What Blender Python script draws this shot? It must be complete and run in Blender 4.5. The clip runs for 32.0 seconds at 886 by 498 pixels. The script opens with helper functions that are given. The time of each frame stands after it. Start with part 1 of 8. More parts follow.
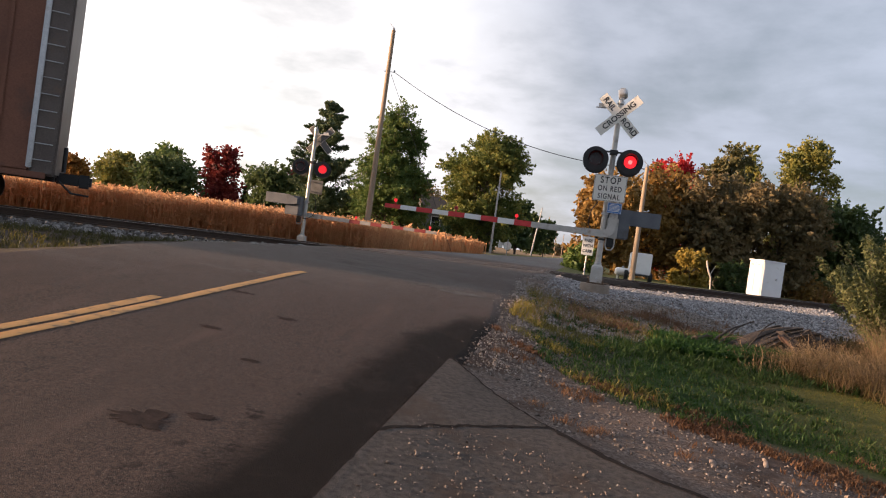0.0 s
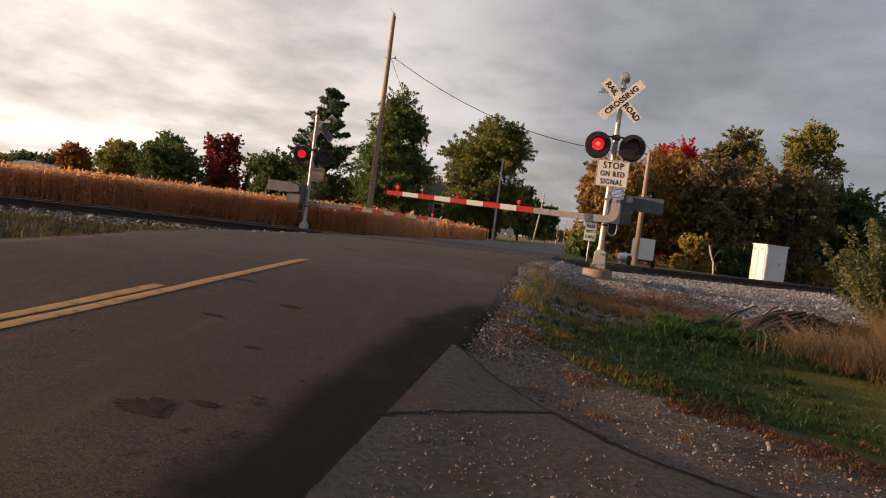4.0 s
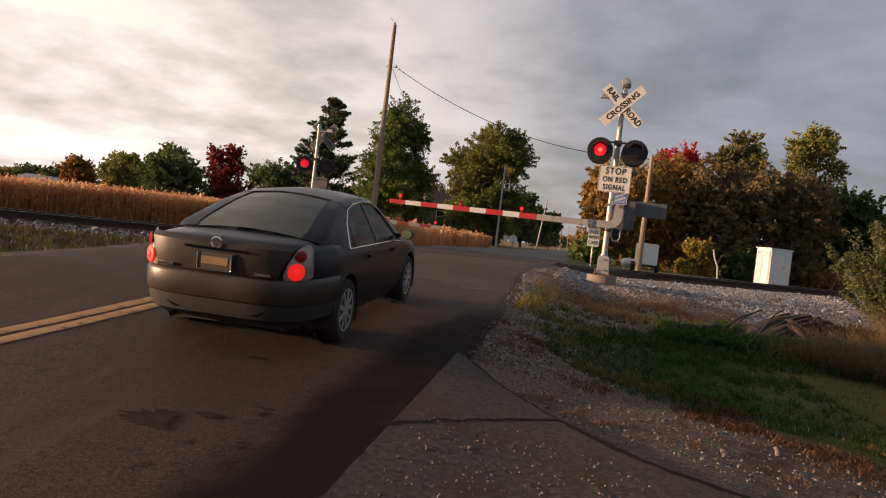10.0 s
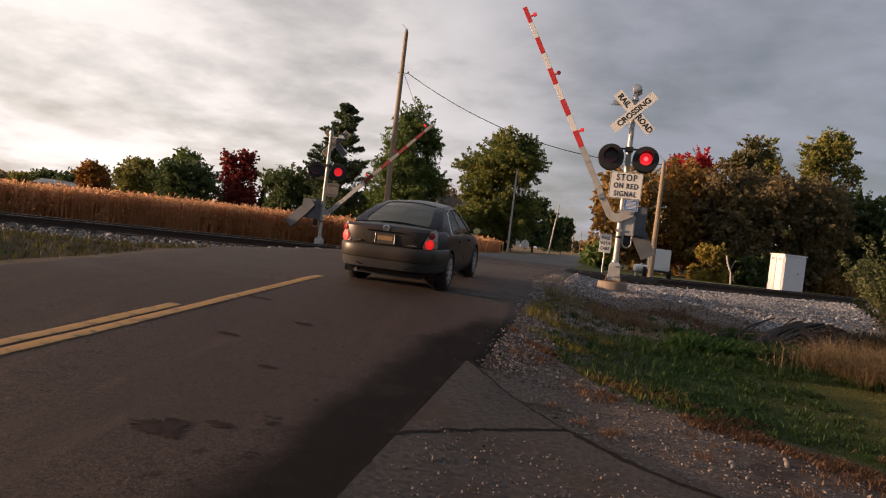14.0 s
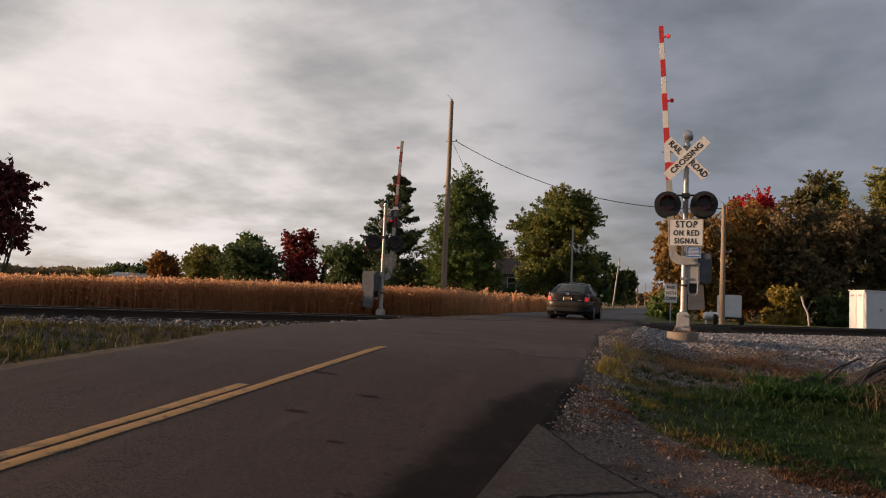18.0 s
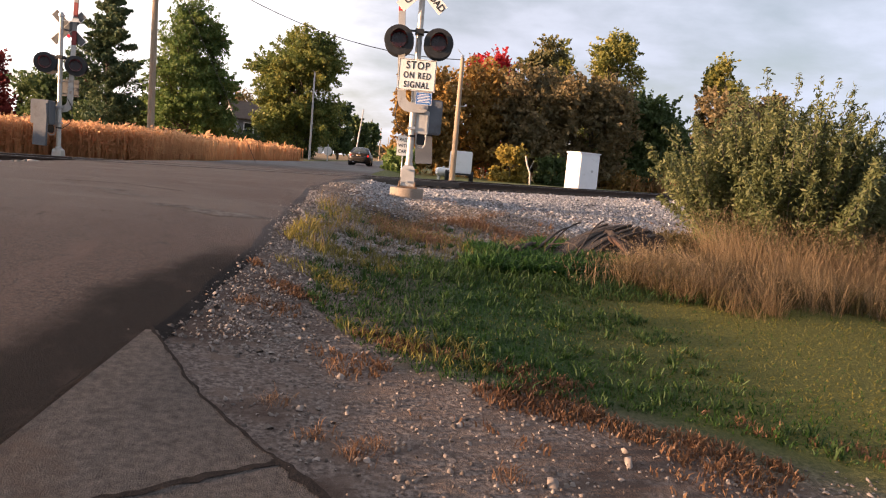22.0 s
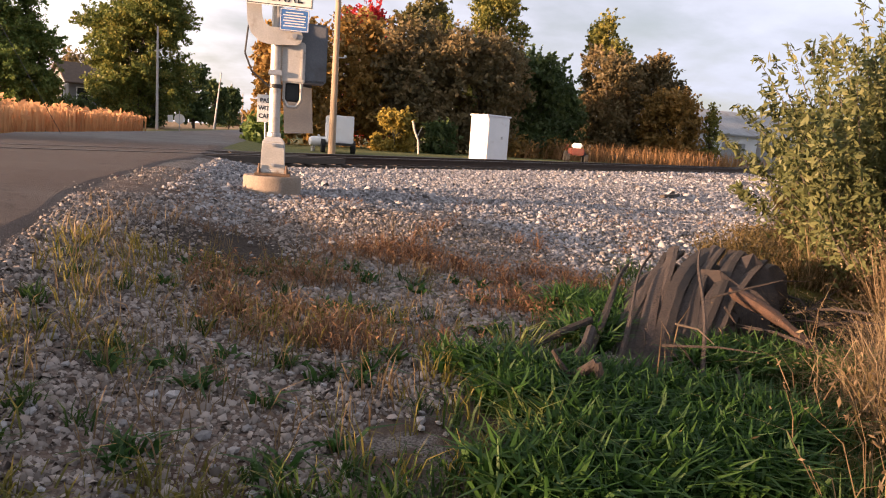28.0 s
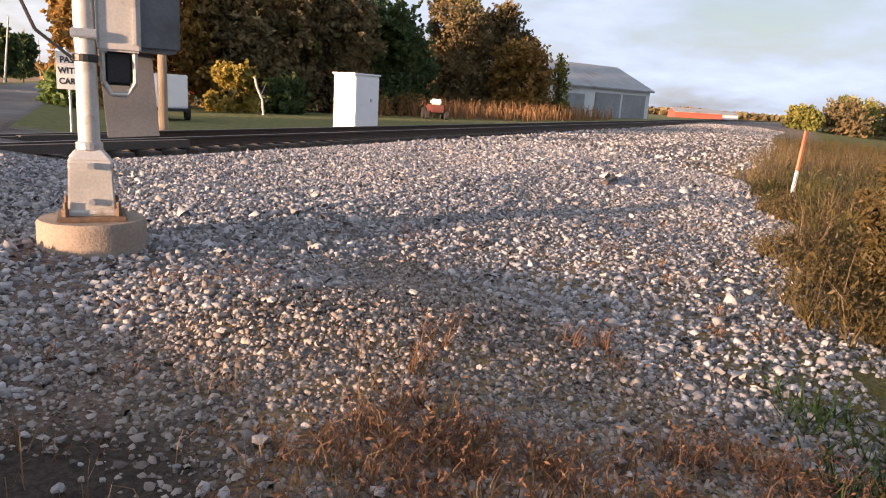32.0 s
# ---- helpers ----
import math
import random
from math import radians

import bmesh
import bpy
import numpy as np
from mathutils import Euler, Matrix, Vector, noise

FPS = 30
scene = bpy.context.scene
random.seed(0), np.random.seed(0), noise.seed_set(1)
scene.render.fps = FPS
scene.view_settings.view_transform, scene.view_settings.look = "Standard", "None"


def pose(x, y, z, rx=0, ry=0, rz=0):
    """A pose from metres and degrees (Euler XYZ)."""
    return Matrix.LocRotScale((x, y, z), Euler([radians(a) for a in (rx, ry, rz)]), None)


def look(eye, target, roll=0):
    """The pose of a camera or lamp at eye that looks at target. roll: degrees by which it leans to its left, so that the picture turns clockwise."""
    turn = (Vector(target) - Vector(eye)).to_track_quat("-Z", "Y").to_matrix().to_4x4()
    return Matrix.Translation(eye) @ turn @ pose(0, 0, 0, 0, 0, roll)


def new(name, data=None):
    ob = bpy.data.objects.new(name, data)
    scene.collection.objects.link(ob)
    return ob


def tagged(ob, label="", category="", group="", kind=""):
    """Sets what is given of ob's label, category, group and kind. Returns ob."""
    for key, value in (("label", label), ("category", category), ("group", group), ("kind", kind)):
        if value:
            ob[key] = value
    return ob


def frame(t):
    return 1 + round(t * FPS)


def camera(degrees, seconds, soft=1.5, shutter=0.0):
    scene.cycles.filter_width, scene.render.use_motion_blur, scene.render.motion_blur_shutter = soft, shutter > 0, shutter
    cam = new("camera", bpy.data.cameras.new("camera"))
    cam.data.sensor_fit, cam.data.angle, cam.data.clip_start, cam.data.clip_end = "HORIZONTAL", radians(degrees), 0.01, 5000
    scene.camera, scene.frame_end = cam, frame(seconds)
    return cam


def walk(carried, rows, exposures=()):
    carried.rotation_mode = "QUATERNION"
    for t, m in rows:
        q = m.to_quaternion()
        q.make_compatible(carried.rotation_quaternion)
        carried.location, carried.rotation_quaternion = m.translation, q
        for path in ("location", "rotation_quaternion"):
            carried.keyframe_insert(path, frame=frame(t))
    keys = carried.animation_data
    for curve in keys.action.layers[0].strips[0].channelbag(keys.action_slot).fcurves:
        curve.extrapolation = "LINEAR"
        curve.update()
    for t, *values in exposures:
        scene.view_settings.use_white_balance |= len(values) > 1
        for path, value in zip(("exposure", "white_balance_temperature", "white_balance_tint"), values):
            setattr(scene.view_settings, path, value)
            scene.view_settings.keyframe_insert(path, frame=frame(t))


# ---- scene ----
cam = camera(64.4, 32.0, soft=1.1)
PATH = [
    (0, (-0.002, -0.004, 1.542), (-0.1764, 1.9882, 1.5141), 7.96),
    (0.5, (-0.006, -0.026, 1.539), (-0.1672, 1.9668, 1.5133), 8.12),
    (1, (-0.014, -0.020, 1.542), (-0.1730, 1.9733, 1.5162), 8.14),
    (1.5, (0.009, 0.002, 1.531), (-0.1585, 1.9944, 1.4853), 8.20),
    (2, (0.008, -0.023, 1.537), (-0.1698, 1.9685, 1.4799), 7.56),
    (2.5, (0.006, 0.016, 1.535), (-0.1728, 2.0067, 1.4568), 7.33),
    (4.5, (-0.006, 0.002, 1.537), (-0.1822, 1.9937, 1.4843), 7.58),
    (5, (-0.008, -0.017, 1.547), (-0.1921, 1.9746, 1.5059), 7.21),
    (5.5, (-0.007, -0.006, 1.545), (-0.2188, 1.9824, 1.5013), 6.67),
    (6, (0.004, -0.031, 1.552), (-0.2059, 1.9570, 1.5001), 6.53),
    (6.5, (-0.000, -0.019, 1.543), (-0.2063, 1.9701, 1.4959), 6.55),
    (7, (0.013, 0.024, 1.530), (-0.1833, 2.0137, 1.4834), 6.75),
    (7.5, (0.012, 0.008, 1.533), (-0.1900, 1.9975, 1.4883), 6.74),
    (8, (0.005, -0.002, 1.533), (-0.1868, 1.9887, 1.4882), 6.57),
    (8.5, (-0.004, 0.016, 1.543), (-0.1815, 2.0074, 1.5051), 6.78),
    (9, (-0.008, 0.015, 1.533), (-0.1930, 2.0056, 1.4899), 6.65),
    (9.5, (-0.008, 0.016, 1.535), (-0.1909, 2.0075, 1.4870), 6.91),
    (10, (-0.006, 0.010, 1.539), (-0.1941, 2.0008, 1.4937), 6.80),
    (10.5, (-0.011, 0.017, 1.542), (-0.1880, 2.0083, 1.4965), 6.91),
    (11, (0.011, 0.024, 1.546), (-0.1889, 2.0136, 1.5098), 6.74),
    (11.5, (0.010, 0.018, 1.537), (-0.1990, 2.0070, 1.4998), 6.60),
    (12, (0.012, 0.013, 1.551), (-0.1981, 2.0012, 1.5101), 6.53),
    (12.5, (0.009, -0.004, 1.570), (-0.2039, 1.9842, 1.5313), 6.51),
    (13, (0.011, 0.003, 1.567), (-0.2091, 1.9904, 1.5295), 6.72),
    (13.5, (0.018, -0.008, 1.569), (-0.2080, 1.9791, 1.5261), 6.77),
    (14, (0.023, -0.011, 1.582), (-0.2002, 1.9758, 1.5458), 6.86),
    (14.5, (0.023, -0.022, 1.575), (-0.1985, 1.9654, 1.5381), 6.80),
    (16.5, (-0.017, -0.005, 1.571), (-0.2462, 1.9810, 1.5356), 6.63),
    (17, (-0.024, 0.012, 1.565), (-0.2455, 1.9992, 1.5265), 6.43),
    (17.5, (-0.035, 0.000, 1.561), (-0.2289, 1.9909, 1.5623), 5.41),
    (18, (0.034, 0.021, 1.572), (-0.3688, 1.9756, 1.7049), 2.56),
    (18.5, (0.187, 0.162, 1.511), (-0.5207, 2.0289, 1.3867), 7.71),
    (19, (0.189, 0.353, 1.493), (-0.4677, 2.2299, 1.2819), 8.47),
    (19.5, (0.297, 0.495, 1.516), (-0.0003, 2.4536, 1.2420), 5.85),
    (20, (0.505, 0.759, 1.514), (0.6058, 2.7478, 1.3231), 7.20),
    (20.5, (0.548, 1.081, 1.519), (0.6509, 3.0586, 1.2391), 6.54),
    (21, (0.498, 1.443, 1.568), (0.6172, 3.4199, 1.2931), 4.85),
    (21.5, (0.624, 1.918, 1.570), (0.7579, 3.8890, 1.2586), 7.55),
    (22, (0.639, 2.427, 1.553), (0.9693, 4.3847, 1.3130), 5.16),
    (22.5, (0.695, 2.933, 1.583), (1.1303, 4.8722, 1.3635), 3.52),
    (23, (0.693, 3.455, 1.616), (1.1072, 5.3914, 1.3369), 5.25),
    (23.5, (0.698, 3.855, 1.634), (1.3142, 5.7468, 1.4269), 5.71),
    (24, (0.784, 4.384, 1.593), (1.3988, 6.2742, 1.3703), 6.28),
    (24.5, (0.813, 4.800, 1.585), (1.6285, 6.6138, 1.3695), 5.52),
    (26.5, (1.080, 6.581, 1.594), (2.0339, 8.3235, 1.3570), 5.43),
    (27, (1.094, 7.080, 1.591), (1.9609, 8.8586, 1.2986), 3.20),
    (27.5, (1.158, 7.728, 1.634), (2.0070, 9.5141, 1.3355), 0.90),
    (28, (1.277, 8.150, 1.558), (1.9559, 10.0068, 1.2536), 4.12),
    (28.5, (1.327, 8.508, 1.563), (2.1595, 10.2688, 1.1080), 4.59),
    (29, (1.441, 9.043, 1.551), (2.2815, 10.8070, 1.1229), 4.70),
    (29.5, (1.463, 9.493, 1.596), (2.2255, 11.2930, 1.1716), 2.47),
    (30, (1.462, 9.968, 1.710), (2.4694, 11.6311, 1.2433), 3.41),
    (30.6, (1.561, 10.476, 1.810), (2.5784, 12.1714, 1.5089), 1.79),
    (31, (1.591, 10.798, 1.831), (2.5545, 12.5191, 1.4979), 1.10),
    (31.5, (1.567, 11.228, 1.935), (2.6198, 12.8956, 1.5980), 3.13),
    (32, (1.614, 11.653, 1.922), (2.6940, 13.2854, 1.5088), 3.45),
]
EXPOSURES = [(t, e + .50, w - 90, k) for t, e, w, k in ((0, .75, 6350, 14), (.5, .3, 6450, 15), (1, .02, 6550, 16), (1.6, .03, 6880, 17), (12.5, .06, 6780, 17), (13.5, .0, 6600, 16), (17, .0, 6600, 16), (17.5, -.12, 6550, 16), (18, -.32, 6500, 15), (18.6, -.25, 6450, 15), (19.1, -.18, 6450, 15), (20, .4, 6500, 17), (21, .95, 6500, 18), (22, 1.17, 6550, 17), (23, 1.2, 6650, 17), (24.2, 1.04, 7000, 20), (26.5, 1.33, 6450, 21), (27.3, 1.30, 6550, 20), (28, 1.24, 6850, 20), (29, 1.42, 6450, 19), (30, 1.36, 6000, 14), (31, 1.08, 6550, 17), (32, 1.22, 6350, 17))]
walk(cam, [(t, look(eye, target, roll)) for t, eye, target, roll in PATH], EXPOSURES)

# ---- light: low evening sun from the left behind a broken cloud cover ----
SUN_AZ = math.atan2(-0.985, -0.17)          # the way to the sun, from +y towards +x
SUN_EL = radians(5.6)
sun = new("sun", bpy.data.lights.new("sun", "SUN"))
sun.data.energy, sun.data.angle, sun.data.color = 5.0, radians(2.0), (1.0, 0.655, 0.395)
sun_dir = Vector((math.sin(SUN_AZ) * math.cos(SUN_EL), math.cos(SUN_AZ) * math.cos(SUN_EL), math.sin(SUN_EL)))
sun.rotation_euler = (-sun_dir).to_track_quat("-Z", "Y").to_euler()


def build_world():
    w = bpy.data.worlds.new("evening_sky")
    scene.world = w
    w.use_nodes = True
    nt = w.node_tree
    nt.nodes.clear()
    n, l = nt.nodes.new, nt.links.new
    out, bg = n("ShaderNodeOutputWorld"), n("ShaderNodeBackground")
    sky = n("ShaderNodeTexSky")
    sky.sky_type, sky.sun_disc = "NISHITA", False
    sky.sun_elevation, sky.sun_rotation = SUN_EL, SUN_AZ
    sky.air_density, sky.dust_density = 1.0, 1.6
    tc = n("ShaderNodeTexCoord")
    sep = n("ShaderNodeSeparateXYZ")
    l(tc.outputs["Generated"], sep.inputs[0])
    # cloud layer: direction flattened to a plane overhead
    zup = n("ShaderNodeMath"); zup.operation = "MAXIMUM"; zup.inputs[1].default_value = 0.0
    l(sep.outputs["Z"], zup.inputs[0])
    za = n("ShaderNodeMath"); za.operation = "ADD"; za.inputs[1].default_value = 0.22
    l(zup.outputs[0], za.inputs[0])
    dv = n("ShaderNodeVectorMath"); dv.operation = "DIVIDE"
    cz = n("ShaderNodeCombineXYZ")
    for k in range(3):
        l(za.outputs[0], cz.inputs[k])
    l(tc.outputs["Generated"], dv.inputs[0]); l(cz.outputs[0], dv.inputs[1])
    mp = n("ShaderNodeMapping"); mp.inputs["Scale"].default_value = (1.0, 1.05, 0.0); mp.inputs["Rotation"].default_value = (0, 0, radians(20))
    l(dv.outputs[0], mp.inputs["Vector"])
    nz = n("ShaderNodeTexNoise"); nz.inputs["Scale"].default_value = 1.45; nz.inputs["Detail"].default_value = 8; nz.inputs["Roughness"].default_value = 0.55
    nz.inputs["Distortion"].default_value = 0.1
    l(mp.outputs[0], nz.inputs["Vector"])
    # brightness of the overcast falls from the sun's side to the far side
    dot = n("ShaderNodeVectorMath"); dot.operation = "DOT_PRODUCT"; dot.inputs[1].default_value = (-0.87, 0.47, -0.25)
    l(tc.outputs["Generated"], dot.inputs[0])
    side = n("ShaderNodeMapRange"); side.inputs["From Min"].default_value = -0.45; side.inputs["From Max"].default_value = 0.98
    side.interpolation_type = "SMOOTHSTEP"
    l(dot.outputs["Value"], side.inputs["Value"])
    cloud = n("ShaderNodeValToRGB")
    cr = cloud.color_ramp
    cr.elements[0].position, cr.elements[0].color = 0.0, CLOUD_FAR
    cr.elements[1].position, cr.elements[1].color = 1.0, CLOUD_NEAR
    mid = cr.elements.new(0.55); mid.color = CLOUD_MID
    l(side.outputs[0], cloud.inputs[0])
    tex = n("ShaderNodeMapRange"); tex.inputs["From Min"].default_value = 0.34; tex.inputs["From Max"].default_value = 0.68
    tex.inputs["To Min"].default_value = 0.79; tex.inputs["To Max"].default_value = 1.16
    l(nz.outputs["Fac"], tex.inputs["Value"])
    mul = n("ShaderNodeVectorMath"); mul.operation = "SCALE"
    l(cloud.outputs["Color"], mul.inputs[0]); l(tex.outputs[0], mul.inputs["Scale"])
    skm = n("ShaderNodeVectorMath"); skm.operation = "SCALE"; skm.inputs["Scale"].default_value = 0.072
    l(sky.outputs["Color"], skm.inputs[0])
    cov = n("ShaderNodeMapRange"); cov.inputs["From Min"].default_value = 0.30; cov.inputs["From Max"].default_value = 0.55
    cov.inputs["To Min"].default_value = 0.50; cov.inputs["To Max"].default_value = 1.0
    l(nz.outputs["Fac"], cov.inputs["Value"])
    mix = n("ShaderNodeMix"); mix.data_type = "RGBA"
    l(cov.outputs[0], mix.inputs["Factor"]); l(skm.outputs[0], mix.inputs["A"]); l(mul.outputs[0], mix.inputs["B"])
    l(mix.outputs["Result"], bg.inputs["Color"]); bg.inputs["Strength"].default_value = 1.0
    l(bg.outputs[0], out.inputs[0])


CLOUD_FAR, CLOUD_MID, CLOUD_NEAR = (0.218, 0.248, 0.290, 1), (0.229, 0.245, 0.271, 1), (0.74, 0.695, 0.635, 1)
build_world()

# ---- the lie of the land: the railway runs askew to the road, which climbs to it ----
COS, SLOPE, Y0 = 0.8688, 0.57, 22.4
TRACK = Vector((COS, COS * SLOPE, 0)).normalized()
ACROSS = Vector((-TRACK.y, TRACK.x, 0))            # away from the camera's side
ROAD_H = [(-200, .7), (-60, .78), (-20, .88), (-6, .95), (6, .93), (9.2, .75), (12.6, .45), (15.2, .25), (18, .06), (22, -.08), (40, -.2), (90, -.3)]
LAND_H = [(-200, .6), (-60, .7), (-20, .72), (-6, .72), (-4.2, .70), (-2.6, .72), (-2.0, .67), (0.45, .67), (1.3, .75), (3.5, .74), (5.8, .78), (8.3, .57), (10, .47), (12.6, .36), (15, .22), (18, .05), (22, -.1), (40, -.2), (90, -.3)]


def to_track(x, y):
    return (Y0 + SLOPE * x - y) * COS


def road_mid(y):
    return -3.3 + 0.11 * (y - 7)


def table(rows, d):
    a = np.array(rows)
    return np.interp(d, a[:, 0], a[:, 1])


def lean(x, d):
    return 0.008 * np.clip(x, -40, 80) * np.exp(-(d / 14) ** 2)


def road_z(x, y):
    d = to_track(x, y)
    return table(ROAD_H, d) + lean(x, d)


def land_z(x, y):
    x, y = np.asarray(x, float), np.asarray(y, float)
    d = to_track(x, y)
    off = table(LAND_H, d) + lean(x, d)
    off = off + 0.03 * np.sin(1.3 * x + 0.7 * y) * np.cos(0.9 * y - 0.4 * x) * (d > 2.5)
    off = off + .15 * np.exp(-((x - 3.6) / 1.1) ** 2 - ((y - 14.95) / .75) ** 2) + .07 * np.exp(-((x - 2.7) / .6) ** 2 - ((y - 15.6) / .5) ** 2)
    r = x - road_mid(y)
    k = np.clip((np.where(r > 0, r - 2.95, -r - 2.6)) / 1.5, 0, 1)
    k = k * k * (3 - 2 * k)
    return (road_z(x, y) - 0.018) * (1 - k) + off * k


def on_track(s, d=0.0, z=0.0):
    """A point of the railway: s metres along it, d metres to the camera's side of the near rail."""
    x0 = s * TRACK.x + d * TRACK.y
    y0 = Y0 + s * TRACK.y - d * TRACK.x
    return Vector((x0, y0, z))


# ---- materials ----
def nodes_of(name):
    m = bpy.data.materials.new(name)
    m.use_nodes = True
    nt = m.node_tree
    return m, nt, nt.nodes["Principled BSDF"]


def surf(name, c1, c2, scale=8.0, rough=0.7, metal=0.0, bump=0.2, fine=60.0, stain=None, stain_scale=0.7, stain_at=0.55, spec=0.5, per_object=0.0, per_island=0.0, rough_vary=0.15, stretch=(1, 1, 1), world=False):
    m, nt, bsdf = nodes_of(name)
    n, l = nt.nodes.new, nt.links.new
    if world:
        src = n("ShaderNodeNewGeometry").outputs["Position"]
    else:
        src = n("ShaderNodeTexCoord").outputs["Object"]
    mp = n("ShaderNodeMapping"); mp.inputs["Scale"].default_value = stretch
    l(src, mp.inputs["Vector"])
    vec = mp.outputs[0]
    big = n("ShaderNodeTexNoise"); big.inputs["Scale"].default_value = scale; big.inputs["Detail"].default_value = 5
    l(vec, big.inputs["Vector"])
    sm = n("ShaderNodeTexNoise"); sm.inputs["Scale"].default_value = fine; sm.inputs["Detail"].default_value = 3
    l(vec, sm.inputs["Vector"])
    av = n("ShaderNodeMath"); av.operation = "ADD"
    h1 = n("ShaderNodeMath"); h1.operation = "MULTIPLY"; h1.inputs[1].default_value = 0.55
    h2 = n("ShaderNodeMath"); h2.operation = "MULTIPLY"; h2.inputs[1].default_value = 0.45
    l(big.outputs["Fac"], h1.inputs[0]); l(sm.outputs["Fac"], h2.inputs[0]); l(h1.outputs[0], av.inputs[0]); l(h2.outputs[0], av.inputs[1])
    rng = n("ShaderNodeMapRange"); rng.inputs["From Min"].default_value = 0.35; rng.inputs["From Max"].default_value = 0.65
    l(av.outputs[0], rng.inputs["Value"])
    mix = n("ShaderNodeMix"); mix.data_type = "RGBA"
    mix.inputs["A"].default_value, mix.inputs["B"].default_value = (*c1, 1), (*c2, 1)
    fac = rng.outputs[0]
    for amount, sock in ((per_object, "obj"), (per_island, "isl")):
        if amount:
            rnd = n("ShaderNodeObjectInfo").outputs["Random"] if sock == "obj" else n("ShaderNodeNewGeometry").outputs["Random Per Island"]
            mm = n("ShaderNodeMix"); mm.data_type = "FLOAT"; mm.inputs["Factor"].default_value = amount
            l(fac, mm.inputs["A"]); l(rnd, mm.inputs["B"])
            fac = mm.outputs["Result"]
    l(fac, mix.inputs["Factor"])
    col = mix.outputs["Result"]
    if stain:
        st = n("ShaderNodeTexNoise"); st.inputs["Scale"].default_value = stain_scale; st.inputs["Detail"].default_value = 6; st.inputs["Roughness"].default_value = 0.62
        l(vec, st.inputs["Vector"])
        sr = n("ShaderNodeMapRange"); sr.inputs["From Min"].default_value = stain_at; sr.inputs["From Max"].default_value = stain_at + 0.14
        l(st.outputs["Fac"], sr.inputs["Value"])
        m2 = n("ShaderNodeMix"); m2.data_type = "RGBA"; m2.inputs["B"].default_value = (*stain, 1)
        l(sr.outputs[0], m2.inputs["Factor"]); l(col, m2.inputs["A"])
        col = m2.outputs["Result"]
    l(col, bsdf.inputs["Base Color"])
    bsdf.inputs["Metallic"].default_value = metal
    bsdf.inputs["Specular IOR Level"].default_value = spec
    rr = n("ShaderNodeMapRange"); rr.inputs["To Min"].default_value = max(0.03, rough - rough_vary); rr.inputs["To Max"].default_value = min(1, rough + rough_vary)
    l(big.outputs["Fac"], rr.inputs["Value"]); l(rr.outputs[0], bsdf.inputs["Roughness"])
    if bump:
        bp = n("ShaderNodeBump"); bp.inputs["Strength"].default_value = bump; bp.inputs["Distance"].default_value = 0.02
        l(av.outputs[0], bp.inputs["Height"]); l(bp.outputs[0], bsdf.inputs["Normal"])
    return m


def leaf(name, cols, through_light=0.38, rough=0.55):
    """Leaves whose colour varies from leaf to leaf; some light passes through."""
    m, nt, bsdf = nodes_of(name)
    n, l = nt.nodes.new, nt.links.new
    geo = n("ShaderNodeNewGeometry")
    ramp = n("ShaderNodeValToRGB"); cr = ramp.color_ramp
    cr.elements[0].position, cr.elements[0].color = 0.0, (*cols[0], 1)
    cr.elements[1].position, cr.elements[1].color = 1.0, (*cols[-1], 1)
    for k, c in enumerate(cols[1:-1], 1):
        e = cr.elements.new(k / (len(cols) - 1)); e.color = (*c, 1)
    nz = n("ShaderNodeTexNoise"); nz.inputs["Scale"].default_value = 0.45; nz.inputs["Detail"].default_value = 3
    l(geo.outputs["Position"], nz.inputs["Vector"])
    mr = n("ShaderNodeMapRange"); mr.inputs["From Min"].default_value = 0.3; mr.inputs["From Max"].default_value = 0.7
    l(nz.outputs["Fac"], mr.inputs["Value"])
    mm = n("ShaderNodeMix"); mm.data_type = "FLOAT"; mm.inputs["Factor"].default_value = 0.5
    l(geo.outputs["Random Per Island"], mm.inputs["A"]); l(mr.outputs[0], mm.inputs["B"])
    l(mm.outputs["Result"], ramp.inputs[0])
    l(ramp.outputs[0], bsdf.inputs["Base Color"])
    bsdf.inputs["Roughness"].default_value = rough
    bsdf.inputs["Specular IOR Level"].default_value = 0.25
    tr = n("ShaderNodeBsdfTranslucent"); l(ramp.outputs[0], tr.inputs["Color"])
    ms = n("ShaderNodeMixShader"); ms.inputs[0].default_value = through_light
    l(bsdf.outputs[0], ms.inputs[1]); l(tr.outputs[0], ms.inputs[2])
    l(ms.outputs[0], nt.nodes["Material Output"].inputs["Surface"])
    return m


def glow(name, color, strength):
    m, nt, bsdf = nodes_of(name)
    bsdf.inputs["Base Color"].default_value = (*color, 1)
    bsdf.inputs["Emission Color"].default_value = (*color, 1)
    bsdf.inputs["Emission Strength"].default_value = strength
    return m


ASPHALT_PALE = surf("asphalt_pale", (.034, .029, .026), (.108, .092, .082), 24, .88, bump=.8, fine=150, stain=(.064, .046, .036), stain_scale=1.3, stain_at=.56, spec=.12)


